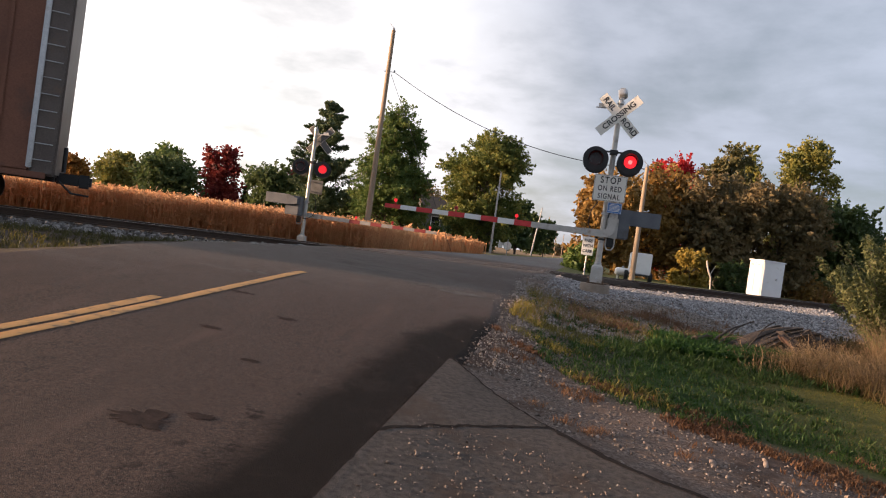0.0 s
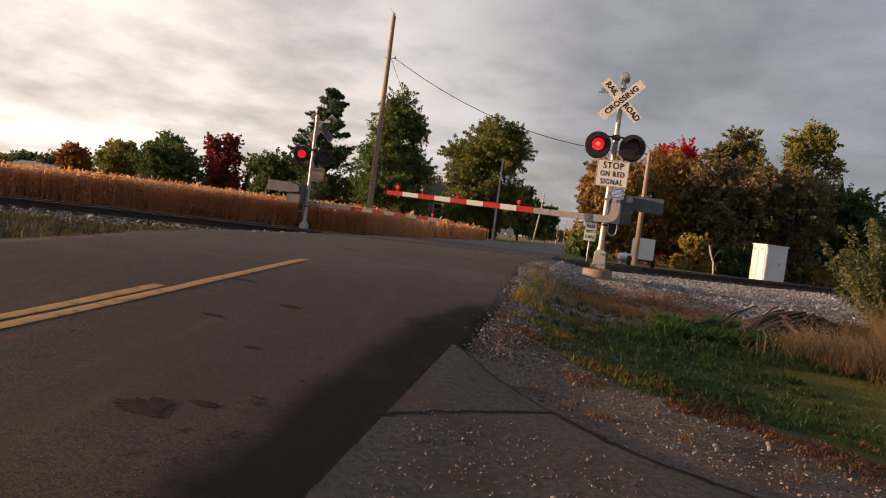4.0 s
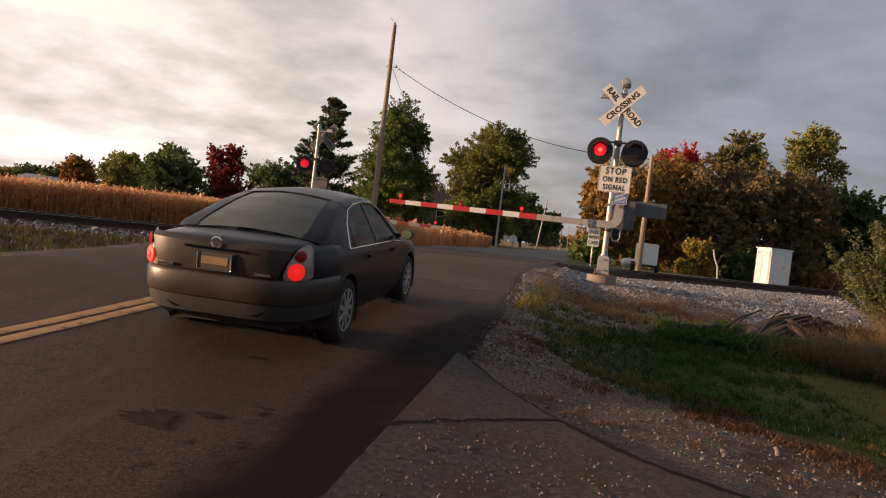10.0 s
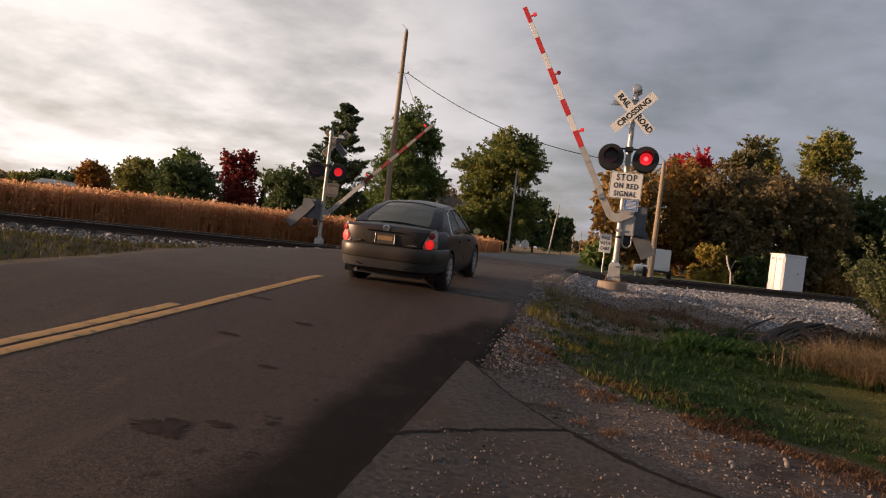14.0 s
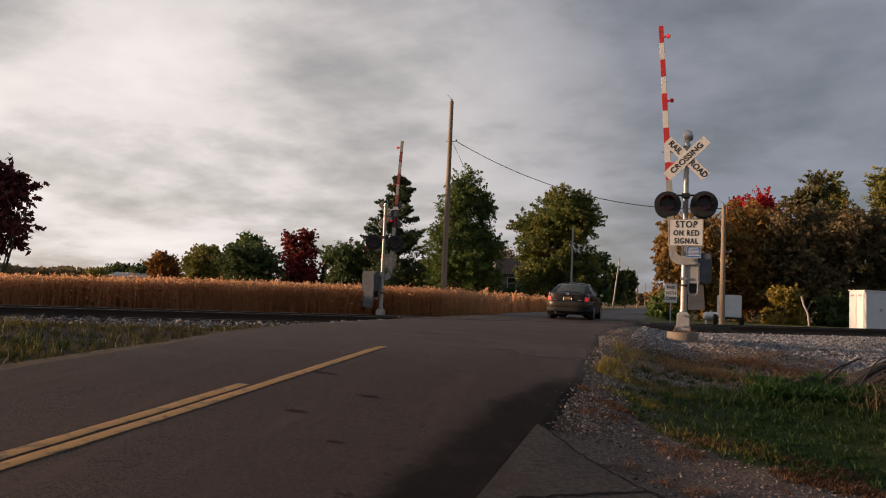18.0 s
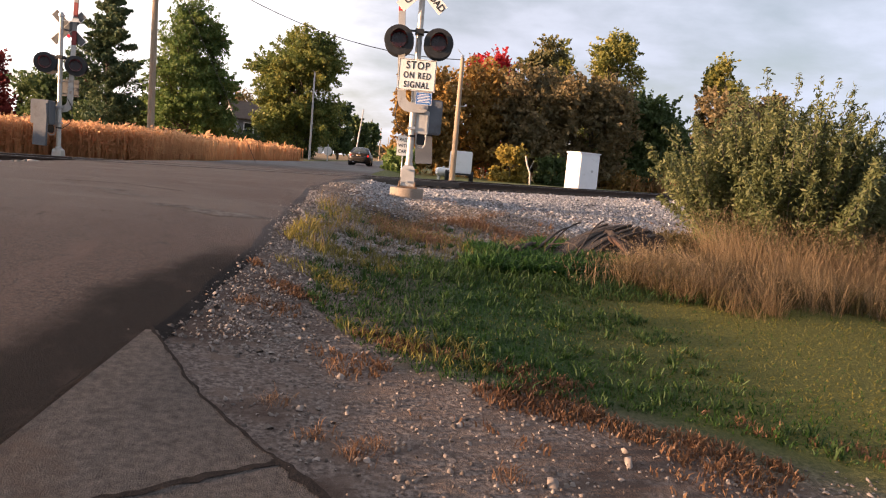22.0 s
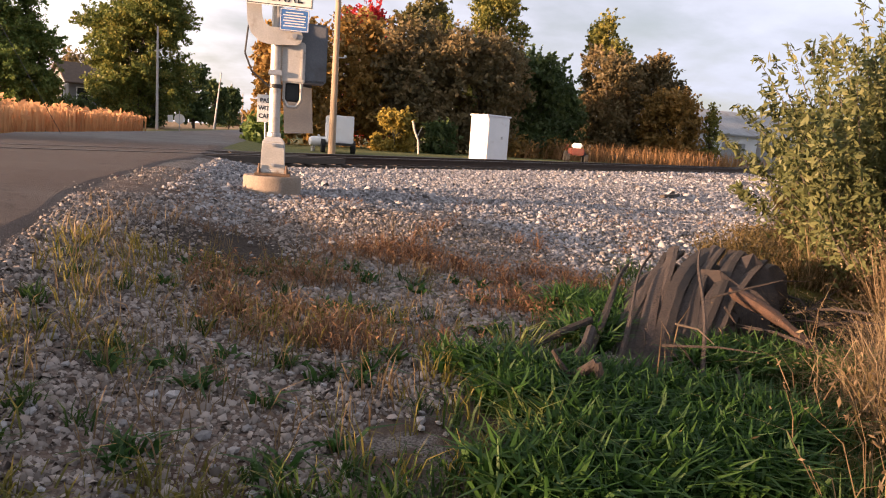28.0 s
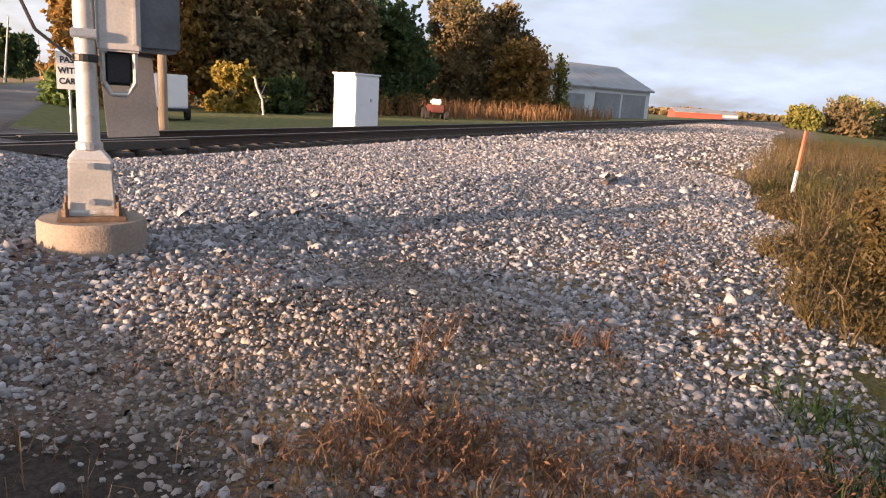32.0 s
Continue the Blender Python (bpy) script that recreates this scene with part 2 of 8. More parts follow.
def road_material():
    """Old asphalt with brown dust, worn wheel lanes and a newer, darker strip along the right edge."""
    m, nt, bsdf = nodes_of("asphalt")
    n, l = nt.nodes.new, nt.links.new
    pos = n("ShaderNodeNewGeometry").outputs["Position"]

    def tex(scale, detail, rough=.6, stretch=None):
        t = n("ShaderNodeTexNoise"); t.inputs["Scale"].default_value = scale; t.inputs["Detail"].default_value = detail; t.inputs["Roughness"].default_value = rough
        if stretch:
            mp = n("ShaderNodeMapping"); mp.inputs["Scale"].default_value = stretch; mp.inputs["Rotation"].default_value = (0, 0, .11)
            l(pos, mp.inputs["Vector"]); l(mp.outputs[0], t.inputs["Vector"])
        else:
            l(pos, t.inputs["Vector"])
        return t.outputs["Fac"]

    def ramp(v, lo, hi, a=0.0, b=1.0):
        r = n("ShaderNodeMapRange"); r.interpolation_type = "SMOOTHSTEP"
        r.inputs["From Min"].default_value, r.inputs["From Max"].default_value, r.inputs["To Min"].default_value, r.inputs["To Max"].default_value = lo, hi, a, b
        l(v, r.inputs["Value"])
        return r.outputs[0]

    def calc(op, a, b):
        k = n("ShaderNodeMath"); k.operation = op
        for i, v in enumerate((a, b)):
            if isinstance(v, (int, float)):
                k.inputs[i].default_value = v
            else:
                l(v, k.inputs[i])
        return k.outputs[0]

    def blend(f, a, b):
        x = n("ShaderNodeMix"); x.data_type = "RGBA"
        l(f, x.inputs["Factor"])
        for s, v in (("A", a), ("B", b)):
            if isinstance(v, tuple):
                x.inputs[s].default_value = (*v, 1)
            else:
                l(v, x.inputs[s])
        return x.outputs["Result"]

    def lin(a, b, c):
        v = n("ShaderNodeVectorMath"); v.operation = "DOT_PRODUCT"; v.inputs[1].default_value = (a, b, 0)
        l(pos, v.inputs[0])
        return calc("ADD", v.outputs["Value"], c)

    grain, speck, big, drag = tex(190, 2), tex(75, 3), tex(.55, 5), tex(.9, 4, .6, (3.0, .35, 1))
    col = blend(ramp(grain, .34, .68), (.025, .0150, .0116), (.106, .064, .049))
    chip = tex(42, 3, .7)
    col = blend(ramp(chip, .36, .50, .75, 0), col, (.012, .0085, .0075))
    col = blend(ramp(chip, .56, .66, 0, .7), col, (.120, .075, .058))
    col = blend(ramp(speck, .60, .70), col, (.17, .135, .115))
    col = blend(ramp(big, .46, .66, 0, .55), col, (.048, .030, .0235))
    col = blend(ramp(drag, .50, .70, 0, .5), col, (.102, .063, .049))
    dash = tex(1.7, 5, .65)
    col = blend(ramp(dash, .66, .72, 0, .8), col, (.020, .016, .014))
    # newer strip: its left edge bends away where the road widens
    r = calc("ADD", lin(1, -.11, 4.07), calc("MULTIPLY", calc("SUBTRACT", tex(1.3, 6, .68), .5), .75))
    bend = calc("MULTIPLY", calc("MAXIMUM", lin(0, 1, -7.5), 0.0), .22)
    strip_f = calc("MULTIPLY", ramp(calc("SUBTRACT", r, bend), 2.14, 2.50), ramp(lin(0, -1, 10.2), 0.0, 1.6))
    # dark crumbs torn off along the strip's edge, and pale worn patches towards the crossing
    crumb = calc("MULTIPLY", ramp(tex(5.5, 5, .7), .57, .63), calc("MULTIPLY", ramp(calc("SUBTRACT", r, bend), 1.75, 2.15), ramp(lin(0, -1, 6.0), 0.0, 1.0)))
    strip_f = calc("MAXIMUM", strip_f, calc("MULTIPLY", crumb, .85))
    worn_zone = calc("MULTIPLY", ramp(lin(-.57, 1, -10.4), 0.0, 2.2), ramp(lin(.57, -1, 24.0), 0.0, 2.0))
    worn = calc("MULTIPLY", ramp(tex(.9, 6, .66, (.55, 1.7, 1)), .52, .63, 0, .75), worn_zone)
    col = blend(worn, col, blend(ramp(chip, .35, .6), (.070, .052, .044), (.165, .140, .124)))
    seam = calc("MULTIPLY", ramp(tex(1.5, 6, .7, (.5, 2.4, 1)), .60, .635, 0, .9), worn_zone)
    col = blend(seam, col, (.018, .014, .012))
    col = blend(calc("MULTIPLY", ramp(lin(-.3, 1, -7.5), 0.0, 5.0, 0, .75), ramp(big, .35, .6, .55, 1)), col, blend(ramp(grain, .34, .68), (.062, .047, .040), (.150, .120, .104)))
    gap = calc("ABSOLUTE", calc("SUBTRACT", tex(.55, 6, .62), .5), 0.0)
    col = blend(ramp(gap, .0, .0035, .75, 0), col, (.014, .011, .010))
    fresh = blend(ramp(grain, .34, .68), (.0075, .0062, .006), (.027, .022, .0195))
    fresh = blend(ramp(tex(2.6, 5, .65), .52, .70, 0, .55), fresh, (.040, .031, .027))
    col = blend(calc("MULTIPLY", strip_f, .93), col, fresh)
    col = blend(ramp(lin(0, 1, -27), 0.0, 6.0, 0, .85), col, blend(ramp(big, .4, .6), (.125, .115, .108), (.175, .165, .155)))
    l(col, bsdf.inputs["Base Color"])
    bsdf.inputs["Roughness"].default_value = .74
    l(calc("SUBTRACT", .19, calc("MULTIPLY", strip_f, .15)), bsdf.inputs["Specular IOR Level"])
    bp = n("ShaderNodeBump"); bp.inputs["Strength"].default_value = .8; bp.inputs["Distance"].default_value = .015
    l(calc("ADD", grain, calc("MULTIPLY", speck, 1.2)), bp.inputs["Height"]); l(bp.outputs[0], bsdf.inputs["Normal"])
    return m


ASPHALT = road_material()
TAR = surf("tar", (.013, .010, .009), (.036, .028, .024), 20, .9, bump=.4, fine=90, spec=.06)
CHALK = surf("pale_worn_patch", (.060, .050, .044), (.160, .140, .127), 16, .9, bump=.6, fine=90, spec=.2, stain=(.055, .042, .036), stain_scale=7, stain_at=.47)
YELLOW_PAINT = surf("yellow_road_paint", (.40, .20, .055), (.51, .275, .095), 6, .7, bump=.3, fine=150, stain=(.15, .10, .055), stain_scale=7, stain_at=.53, spec=.3)
CONCRETE = surf("concrete", (.19, .150, .115), (.31, .25, .20), 5, .9, bump=.5, fine=60, stain=(.17, .12, .08), stain_scale=2.5, spec=.3)
STONE = surf("ballast_stone", (.070, .066, .068), (.42, .405, .405), 14, .85, bump=.3, fine=50, per_island=.85, spec=.3)
DIRTY_STONE = surf("dirty_stone", (.055, .043, .036), (.36, .31, .275), 14, .88, bump=.3, fine=50, per_island=.85, spec=.25)
LOOSE_STONE = surf("loose_ballast_stone", (.10, .094, .092), (.38, .365, .36), 3, .85, bump=.4, fine=14, per_object=.75, spec=.3)
LOOSE_PEBBLE = surf("loose_pebble", (.070, .054, .045), (.26, .215, .185), 3, .88, bump=.3, fine=14, per_object=.75, spec=.25)
PEBBLE = surf("roadside_pebble", (.044, .033, .027), (.29, .238, .203), 14, .88, bump=.3, fine=50, per_island=.85, spec=.25)
STEEL = surf("galvanised_steel", (.40, .40, .40), (.58, .58, .57), 6, .42, metal=.75, bump=.08, fine=50, stain=(.30, .28, .25), stain_scale=3)
SILVER_PAINT = surf("silver_paint", (.40, .38, .345), (.54, .515, .475), 5, .42, metal=.3, bump=.06, fine=60, stain=(.22, .165, .115), stain_scale=3.5, stain_at=.56)
MACHINE_GREY = surf("blue_grey_machine_paint", (.095, .103, .118), (.15, .158, .172), 3, .5, metal=.2, bump=.05, fine=50, stain=(.08, .078, .078), stain_scale=2)
GATE_BACK = surf("dull_gate_back", (.20, .19, .18), (.30, .29, .28), 6, .6, bump=.04)
GATE_BACK_RED = surf("dull_red_gate_back", (.17, .022, .022), (.24, .032, .032), 6, .6, bump=.04)
OIL = surf("oil_stain", (.022, .0145, .012), (.058, .038, .031), 14, .92, bump=.5, fine=120, spec=.08)
RAIL_STEEL = surf("rusty_rail", (.035, .022, .016), (.075, .045, .03), 8, .75, metal=.3, bump=.2, fine=70)
RAIL_TOP = surf("worn_rail_head", (.11, .095, .085), (.19, .17, .155), 8, .5, metal=.4, bump=.05, fine=40)
RUST = surf("rust", (.075, .045, .030), (.16, .105, .07), 10, .85, bump=.3, fine=60)
TIE_WOOD = surf("tie_wood", (.045, .035, .028), (.10, .08, .065), 6, .9, bump=.4, fine=40, stretch=(1, 8, 8))
GREY_WOOD = surf("weathered_wood", (.012, .009, .007), (.092, .066, .054), 7, .92, bump=1.0, fine=40, stain=(.014, .010, .008), stain_scale=6, stain_at=.50, stretch=(11, 11, 1.6), per_object=.60)
ROT_WOOD = surf("rotten_wood", (.018, .013, .011), (.06, .042, .033), 7, .95, bump=.9, fine=40, stretch=(6, 6, 1))
PALE_TWIG = surf("pale_dry_twig", (.075, .054, .038), (.15, .112, .082), 6, .9, bump=.2)
BROWN_WOOD = surf("bark_brown_wood", (.030, .015, .009), (.075, .038, .023), 6, .9, bump=.8, fine=30, stretch=(6, 6, 1))
POLE_WOOD = surf("pole_wood", (.22, .165, .11), (.38, .29, .20), 5, .85, bump=.4, fine=30, stretch=(7, 7, .5))
BARK = surf("bark", (.055, .045, .036), (.12, .10, .08), 5, .95, bump=.8, fine=25, stretch=(4, 4, 1))
WHITE_PAINT = surf("white_paint", (.72, .72, .71), (.80, .80, .79), 3, .5, bump=.04, fine=60, stain=(.60, .57, .52), stain_scale=2.2, stain_at=.6)
SIGN_WHITE = surf("white_sign_sheet", (.70, .68, .62), (.78, .76, .70), 3, .5, bump=.03, fine=60, stain=(.55, .51, .43), stain_scale=3, stain_at=.62)
SIGN_BLACK = surf("black_sign_ink", (.012, .012, .012), (.022, .022, .022), 10, .6, bump=.03)
SIGN_BLUE = surf("blue_sign_sheet", (.035, .13, .36), (.05, .17, .44), 5, .5, bump=.03)
BLACK_METAL = surf("black_metal", (.012, .012, .013), (.03, .03, .03), 8, .5, metal=.2, bump=.08)
RED_LENS = surf("dark_red_lens", (.013, .003, .003), (.028, .004, .004), 14, .3, bump=.1, fine=40)
RED_LIT = glow("lit_red_lamp", (1.0, .022, .030), .46)
RED_HOT = glow("lit_red_bulb", (1.0, .10, .09), 1.4)
RED_TAIL = glow("lit_tail_lamp", (1.0, .022, .014), .37)
WHITE_LIT = glow("lit_headlamp", (1.0, .93, .80), 4.4)
TAIL_DULL = surf("unlit_red_lens", (.16, .010, .010), (.24, .016, .014), 14, .3, bump=.1, fine=40)
GATE_RED = surf("gate_red_sheet", (.50, .028, .03), (.62, .045, .045), 6, .5, bump=.04)
GATE_WHITE = surf("gate_white_sheet", (.70, .69, .66), (.78, .77, .74), 6, .5, bump=.04)


def ground_material():
    """Ballast by the railway, weeds and gravel beside it, grass further off, crop soil beyond: by distance from track and road."""
    m, nt, bsdf = nodes_of("land")
    n, l = nt.nodes.new, nt.links.new
    geo = n("ShaderNodeNewGeometry")
    pos = geo.outputs["Position"]

    def lin(a, b, c):
        v = n("ShaderNodeVectorMath"); v.operation = "DOT_PRODUCT"; v.inputs[1].default_value = (a, b, 0)
        l(pos, v.inputs[0])
        k = n("ShaderNodeMath"); k.operation = "ADD"; k.inputs[1].default_value = c
        l(v.outputs["Value"], k.inputs[0])
        return k.outputs[0]

    def noise_of(scale, detail=5, rough=.6):
        t = n("ShaderNodeTexNoise"); t.inputs["Scale"].default_value = scale; t.inputs["Detail"].default_value = detail; t.inputs["Roughness"].default_value = rough
        l(pos, t.inputs["Vector"])
        return t.outputs["Fac"]

    def calc(op, a, b):
        k = n("ShaderNodeMath"); k.operation = op
        for i, v in enumerate((a, b)):
            if isinstance(v, (int, float)):
                k.inputs[i].default_value = v
            else:
                l(v, k.inputs[i])
        return k.outputs[0]

    def ramp(v, lo, hi):
        r = n("ShaderNodeMapRange"); r.interpolation_type = "SMOOTHSTEP"
        r.inputs["From Min"].default_value, r.inputs["From Max"].default_value = lo, hi
        l(v, r.inputs["Value"])
        return r.outputs[0]

    def blend(f, a, b):
        x = n("ShaderNodeMix"); x.data_type = "RGBA"
        l(f, x.inputs["Factor"])
        for s, v in (("A", a), ("B", b)):
            if isinstance(v, tuple):
                x.inputs[s].default_value = (*v, 1)
            else:
                l(v, x.inputs[s])
        return x.outputs["Result"]

    wob = calc("MULTIPLY", calc("SUBTRACT", noise_of(.7, 4), .5), 3.2)
    d = calc("ADD", lin(COS * SLOPE, -COS, COS * Y0), wob)
    r = calc("ADD", lin(1, -.11, 3.3 + .77), calc("MULTIPLY", wob, .25))
    fine, mid, speck = noise_of(35, 4), noise_of(6, 4), noise_of(90, 2)
    gravel = blend(ramp(speck, .35, .65), (.056, .048, .044), (.225, .204, .190))
    gravel = blend(ramp(noise_of(1.1, 5), .48, .64), gravel, (.070, .052, .043))
    dirt = blend(ramp(fine, .35, .68), (.070, .050, .041), (.205, .158, .132))
    dirt = blend(ramp(mid, .45, .7), dirt, (.130, .090, .069))
    dirt = blend(ramp(noise_of(1.4, 5), .50, .66), dirt, (.075, .048, .036))
    weeds = blend(ramp(fine, .3, .7), (.10, .075, .035), (.30, .19, .09))
    weeds = blend(ramp(mid, .48, .6), weeds, gravel)
    grass = blend(ramp(fine, .3, .7), (.013, .034, .006), (.036, .064, .013))
    grass = blend(ramp(noise_of(.55, 4), .50, .70), grass, (.040, .052, .014))
    grass = blend(calc("MULTIPLY", ramp(calc("ADD", lin(1, 0, 0), calc("MULTIPLY", wob, .5)), 2.1, 3.9), .85), grass, blend(ramp(fine, .3, .7), (.075, .072, .016), (.150, .128, .032)))
    soil = blend(ramp(fine, .3, .7), (.20, .12, .06), (.34, .22, .11))
    lawn = blend(ramp(mid, .3, .7), (.075, .090, .028), (.17, .150, .055))
    col = blend(ramp(d, 9.6, 11.2), weeds, grass)
    bare = n("ShaderNodeVectorMath"); bare.operation = "DISTANCE"; bare.inputs[1].default_value = (1.55, 11.1, .42)
    l(pos, bare.inputs[0])
    col = blend(ramp(calc("ADD", bare.outputs["Value"], wob), 1.1, 1.9), blend(ramp(mid, .35, .58), gravel, (.066, .046, .034)), col)
    leftside = ramp(calc("MULTIPLY", r, -1), 2.4, 3.0)
    col = blend(leftside, col, blend(ramp(mid, .4, .6), (.040, .032, .022), (.085, .066, .045)))
    col = blend(ramp(d, 6.4, 8.4), gravel, col)
    earth = blend(ramp(fine, .35, .65), (.022, .015, .011), (.085, .058, .040))
    col = blend(ramp(calc("MULTIPLY", r, -1), 2.6, 3.0), col, blend(ramp(d, 5.6, 8.4), earth, col))
    # bare strip along the right edge of the road and round the drive
    strip = calc("MULTIPLY", ramp(r, 2.6, 2.9), calc("SUBTRACT", 1.0, ramp(r, 4.2, 5.1)))
    near = calc("SUBTRACT", 1.0, ramp(lin(.55, .83, -6.2), -.2, .5))
    strip = calc("MAXIMUM", calc("MULTIPLY", strip, ramp(d, 4.5, 6.0)), calc("MULTIPLY", near, ramp(r, 2.6, 2.9)))
    col = blend(strip, col, dirt)
    heap = n("ShaderNodeVectorMath"); heap.operation = "DISTANCE"; heap.inputs[1].default_value = (1.55, 13.85, .6)
    l(pos, heap.inputs[0])
    col = blend(ramp(calc("ADD", heap.outputs["Value"], calc("MULTIPLY", wob, .4)), .45, .95), blend(ramp(fine, .3, .7), (.022, .017, .014), (.06, .047, .038)), col)
    # shade in the hollow beside the log, painted as near-black ground
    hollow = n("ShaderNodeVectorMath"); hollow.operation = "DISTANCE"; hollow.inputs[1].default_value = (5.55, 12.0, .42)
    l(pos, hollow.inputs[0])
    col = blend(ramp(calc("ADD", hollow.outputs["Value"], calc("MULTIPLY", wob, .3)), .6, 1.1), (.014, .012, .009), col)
    col = blend(ramp(calc("MULTIPLY", d, -1), 3.0, 4.2), col, blend(ramp(r, -6.6, -5.4), soil, lawn))
    l(col, bsdf.inputs["Base Color"])
    bsdf.inputs["Roughness"].default_value = .95
    bsdf.inputs["Specular IOR Level"].default_value = .2
    bp = n("ShaderNodeBump"); bp.inputs["Strength"].default_value = .7; bp.inputs["Distance"].default_value = .04
    l(calc("ADD", calc("MULTIPLY", fine, .6), calc("MULTIPLY", speck, .4)), bp.inputs["Height"]); l(bp.outputs[0], bsdf.inputs["Normal"])
    return m


LAND = ground_material()


# ---- mesh helpers ----
def part(name, bm, material, parent=None, label="", smooth=False):
    me = bpy.data.meshes.new(name)
    bmesh.ops.recalc_face_normals(bm, faces=bm.faces)
    bm.to_mesh(me)
    bm.free()
    return mesh_part(name, me, material, parent, label, smooth)


def mesh_part(name, me, material, parent=None, label="", smooth=False):
    if material and not me.materials:
        me.materials.append(material)
    if smooth:
        me.polygons.foreach_set("use_smooth", [True] * len(me.polygons))
        me.set_sharp_from_angle(angle=radians(40))
    ob = new(name, me)
    if parent:
        ob.parent = parent
    if label:
        ob["label"] = label
    return ob


def soup(name, verts, faces_n, material, parent=None, label="", kind="", corners=4):
    """A mesh of loose faces, all with the same number of corners, from an array of corner points."""
    me = bpy.data.meshes.new(name)
    v = np.asarray(verts, np.float32).reshape(-1, 3)
    nf = len(v) // corners
    me.vertices.add(len(v)); me.loops.add(nf * corners); me.polygons.add(nf)
    me.vertices.foreach_set("co", v.ravel())
    me.loops.foreach_set("vertex_index", np.arange(nf * corners, dtype=np.int32))
    me.polygons.foreach_set("loop_start", np.arange(0, nf * corners, corners, dtype=np.int32))
    me.update(calc_edges=True)
    ob = mesh_part(name, me, material, parent, label)
    if kind:
        ob["kind"] = kind
    return ob


def box(bm, x0, x1, y0, y1, z0, z1, bevel=0.0, m=None):
    got = bmesh.ops.create_cube(bm, size=1)["verts"]
    for v in got:
        v.co = Vector(((x0 + x1) / 2 + v.co.x * (x1 - x0), (y0 + y1) / 2 + v.co.y * (y1 - y0), (z0 + z1) / 2 + v.co.z * (z1 - z0)))
    if bevel:
        edges = list({e for v in got for e in v.link_edges})
        new_geo = bmesh.ops.bevel(bm, geom=edges, offset=bevel, segments=2, affect="EDGES")
        got = list({v for f in new_geo["faces"] for v in f.verts} | {v for v in got if v.is_valid})
    if m is not None:
        bmesh.ops.transform(bm, matrix=m, verts=[v for v in got if v.is_valid])
    return bm


def tube(bm, a, b, r0, r1=None, sides=12, caps=True):
    a, b = Vector(a), Vector(b)
    got = bmesh.ops.create_cone(bm, cap_ends=caps, segments=sides, radius1=r0, radius2=r0 if r1 is None else r1, depth=(b - a).length)["verts"]
    turn = (b - a).to_track_quat("Z", "Y").to_matrix().to_4x4()
    bmesh.ops.transform(bm, matrix=Matrix.Translation((a + b) / 2) @ turn, verts=got)
    return bm


def path_tube(bm, points, r, sides=8):
    """A bent pipe through points."""
    for a, b in zip(points, points[1:]):
        tube(bm, a, b, r, sides=sides)
    return bm


def lathe(bm, profile, sides=24, m=None):
    """A turned shape from (radius, height) pairs."""
    rings = []
    for r, z in profile:
        rings.append([bm.verts.new((max(r, 1e-4) * math.cos(2 * math.pi * k / sides), max(r, 1e-4) * math.sin(2 * math.pi * k / sides), z)) for k in range(sides)])
    for a, b in zip(rings, rings[1:]):
        for k in range(sides):
            bm.faces.new((a[k], a[(k + 1) % sides], b[(k + 1) % sides], b[k]))
    bm.faces.new(rings[0][::-1]); bm.faces.new(rings[-1])
    if m is not None:
        bmesh.ops.transform(bm, matrix=m, verts=[v for ring in rings for v in ring])
    return bm


def prism(bm, outline, y0, y1, m=None):
    """A flat outline in x and z given thickness in y."""
    a = [bm.verts.new((x, y0, z)) for x, z in outline]
    b = [bm.verts.new((x, y1, z)) for x, z in outline]
    bm.faces.new(a); bm.faces.new(b[::-1])
    for k in range(len(a)):
        bm.faces.new((a[k], b[k], b[(k + 1) % len(b)], a[(k + 1) % len(a)]))
    if m is not None:
        bmesh.ops.transform(bm, matrix=m, verts=a + b)
    return bm


def loft(bm, sections, closed=True, caps=True):
    rings = [[bm.verts.new(p) for p in s] for s in sections]
    n = len(rings[0])
    for a, b in zip(rings, rings[1:]):
        for k in range(n if closed else n - 1):
            bm.faces.new((a[k], a[(k + 1) % n], b[(k + 1) % n], b[k]))
    if caps and closed:
        bm.faces.new(rings[0][::-1]); bm.faces.new(rings[-1])
    return bm


def thing(name, at, label, category, group="", turn=0.0):
    e = new(name)
    e.matrix_basis = Matrix.Translation(at) @ pose(0, 0, 0, 0, 0, turn)
    return tagged(e, label, category, group)


def words(text, size, parent, material, m, name="letter", bold=0.0, xs=1.0, gap=1.0):
    cu = bpy.data.curves.new("text", "FONT")
    cu.body, cu.size, cu.align_x, cu.align_y, cu.extrude, cu.offset, cu.space_character = text, size, "CENTER", "CENTER", 0.002, bold, gap
    tmp = bpy.data.objects.new("text", cu)
    me = bpy.data.meshes.new_from_object(tmp)
    bpy.data.objects.remove(tmp)
    me.transform(m @ Matrix.Diagonal((xs, 1, 1, 1)))
    bm = bmesh.new(); bm.from_mesh(me)
    bmesh.ops.remove_doubles(bm, verts=bm.verts, dist=1e-5)
    left = set(bm.verts)
    while left:
        todo, got = [left.pop()], []
        while todo:
            v = todo.pop(); got.append(v)
            for e in v.link_edges:
                w = e.other_vert(v)
                if w in left:
                    left.remove(w); todo.append(w)
        got = set(got)
        one, at = bmesh.new(), {}
        for v in got:
            at[v] = one.verts.new(v.co)
        for f in bm.faces:
            if f.verts[0] in got:
                one.faces.new([at[v] for v in f.verts])
        part(name, one, material, parent)
    bm.free()


def circle_bm(r, y0, y1, m=None, sides=28):
    """A disc with its axis along y."""
    bm = bmesh.new()
    tube(bm, (0, y0, 0), (0, y1, 0), r, sides=sides)
    if m is not None:
        bmesh.ops.transform(bm, matrix=m, verts=bm.verts)
    return bm


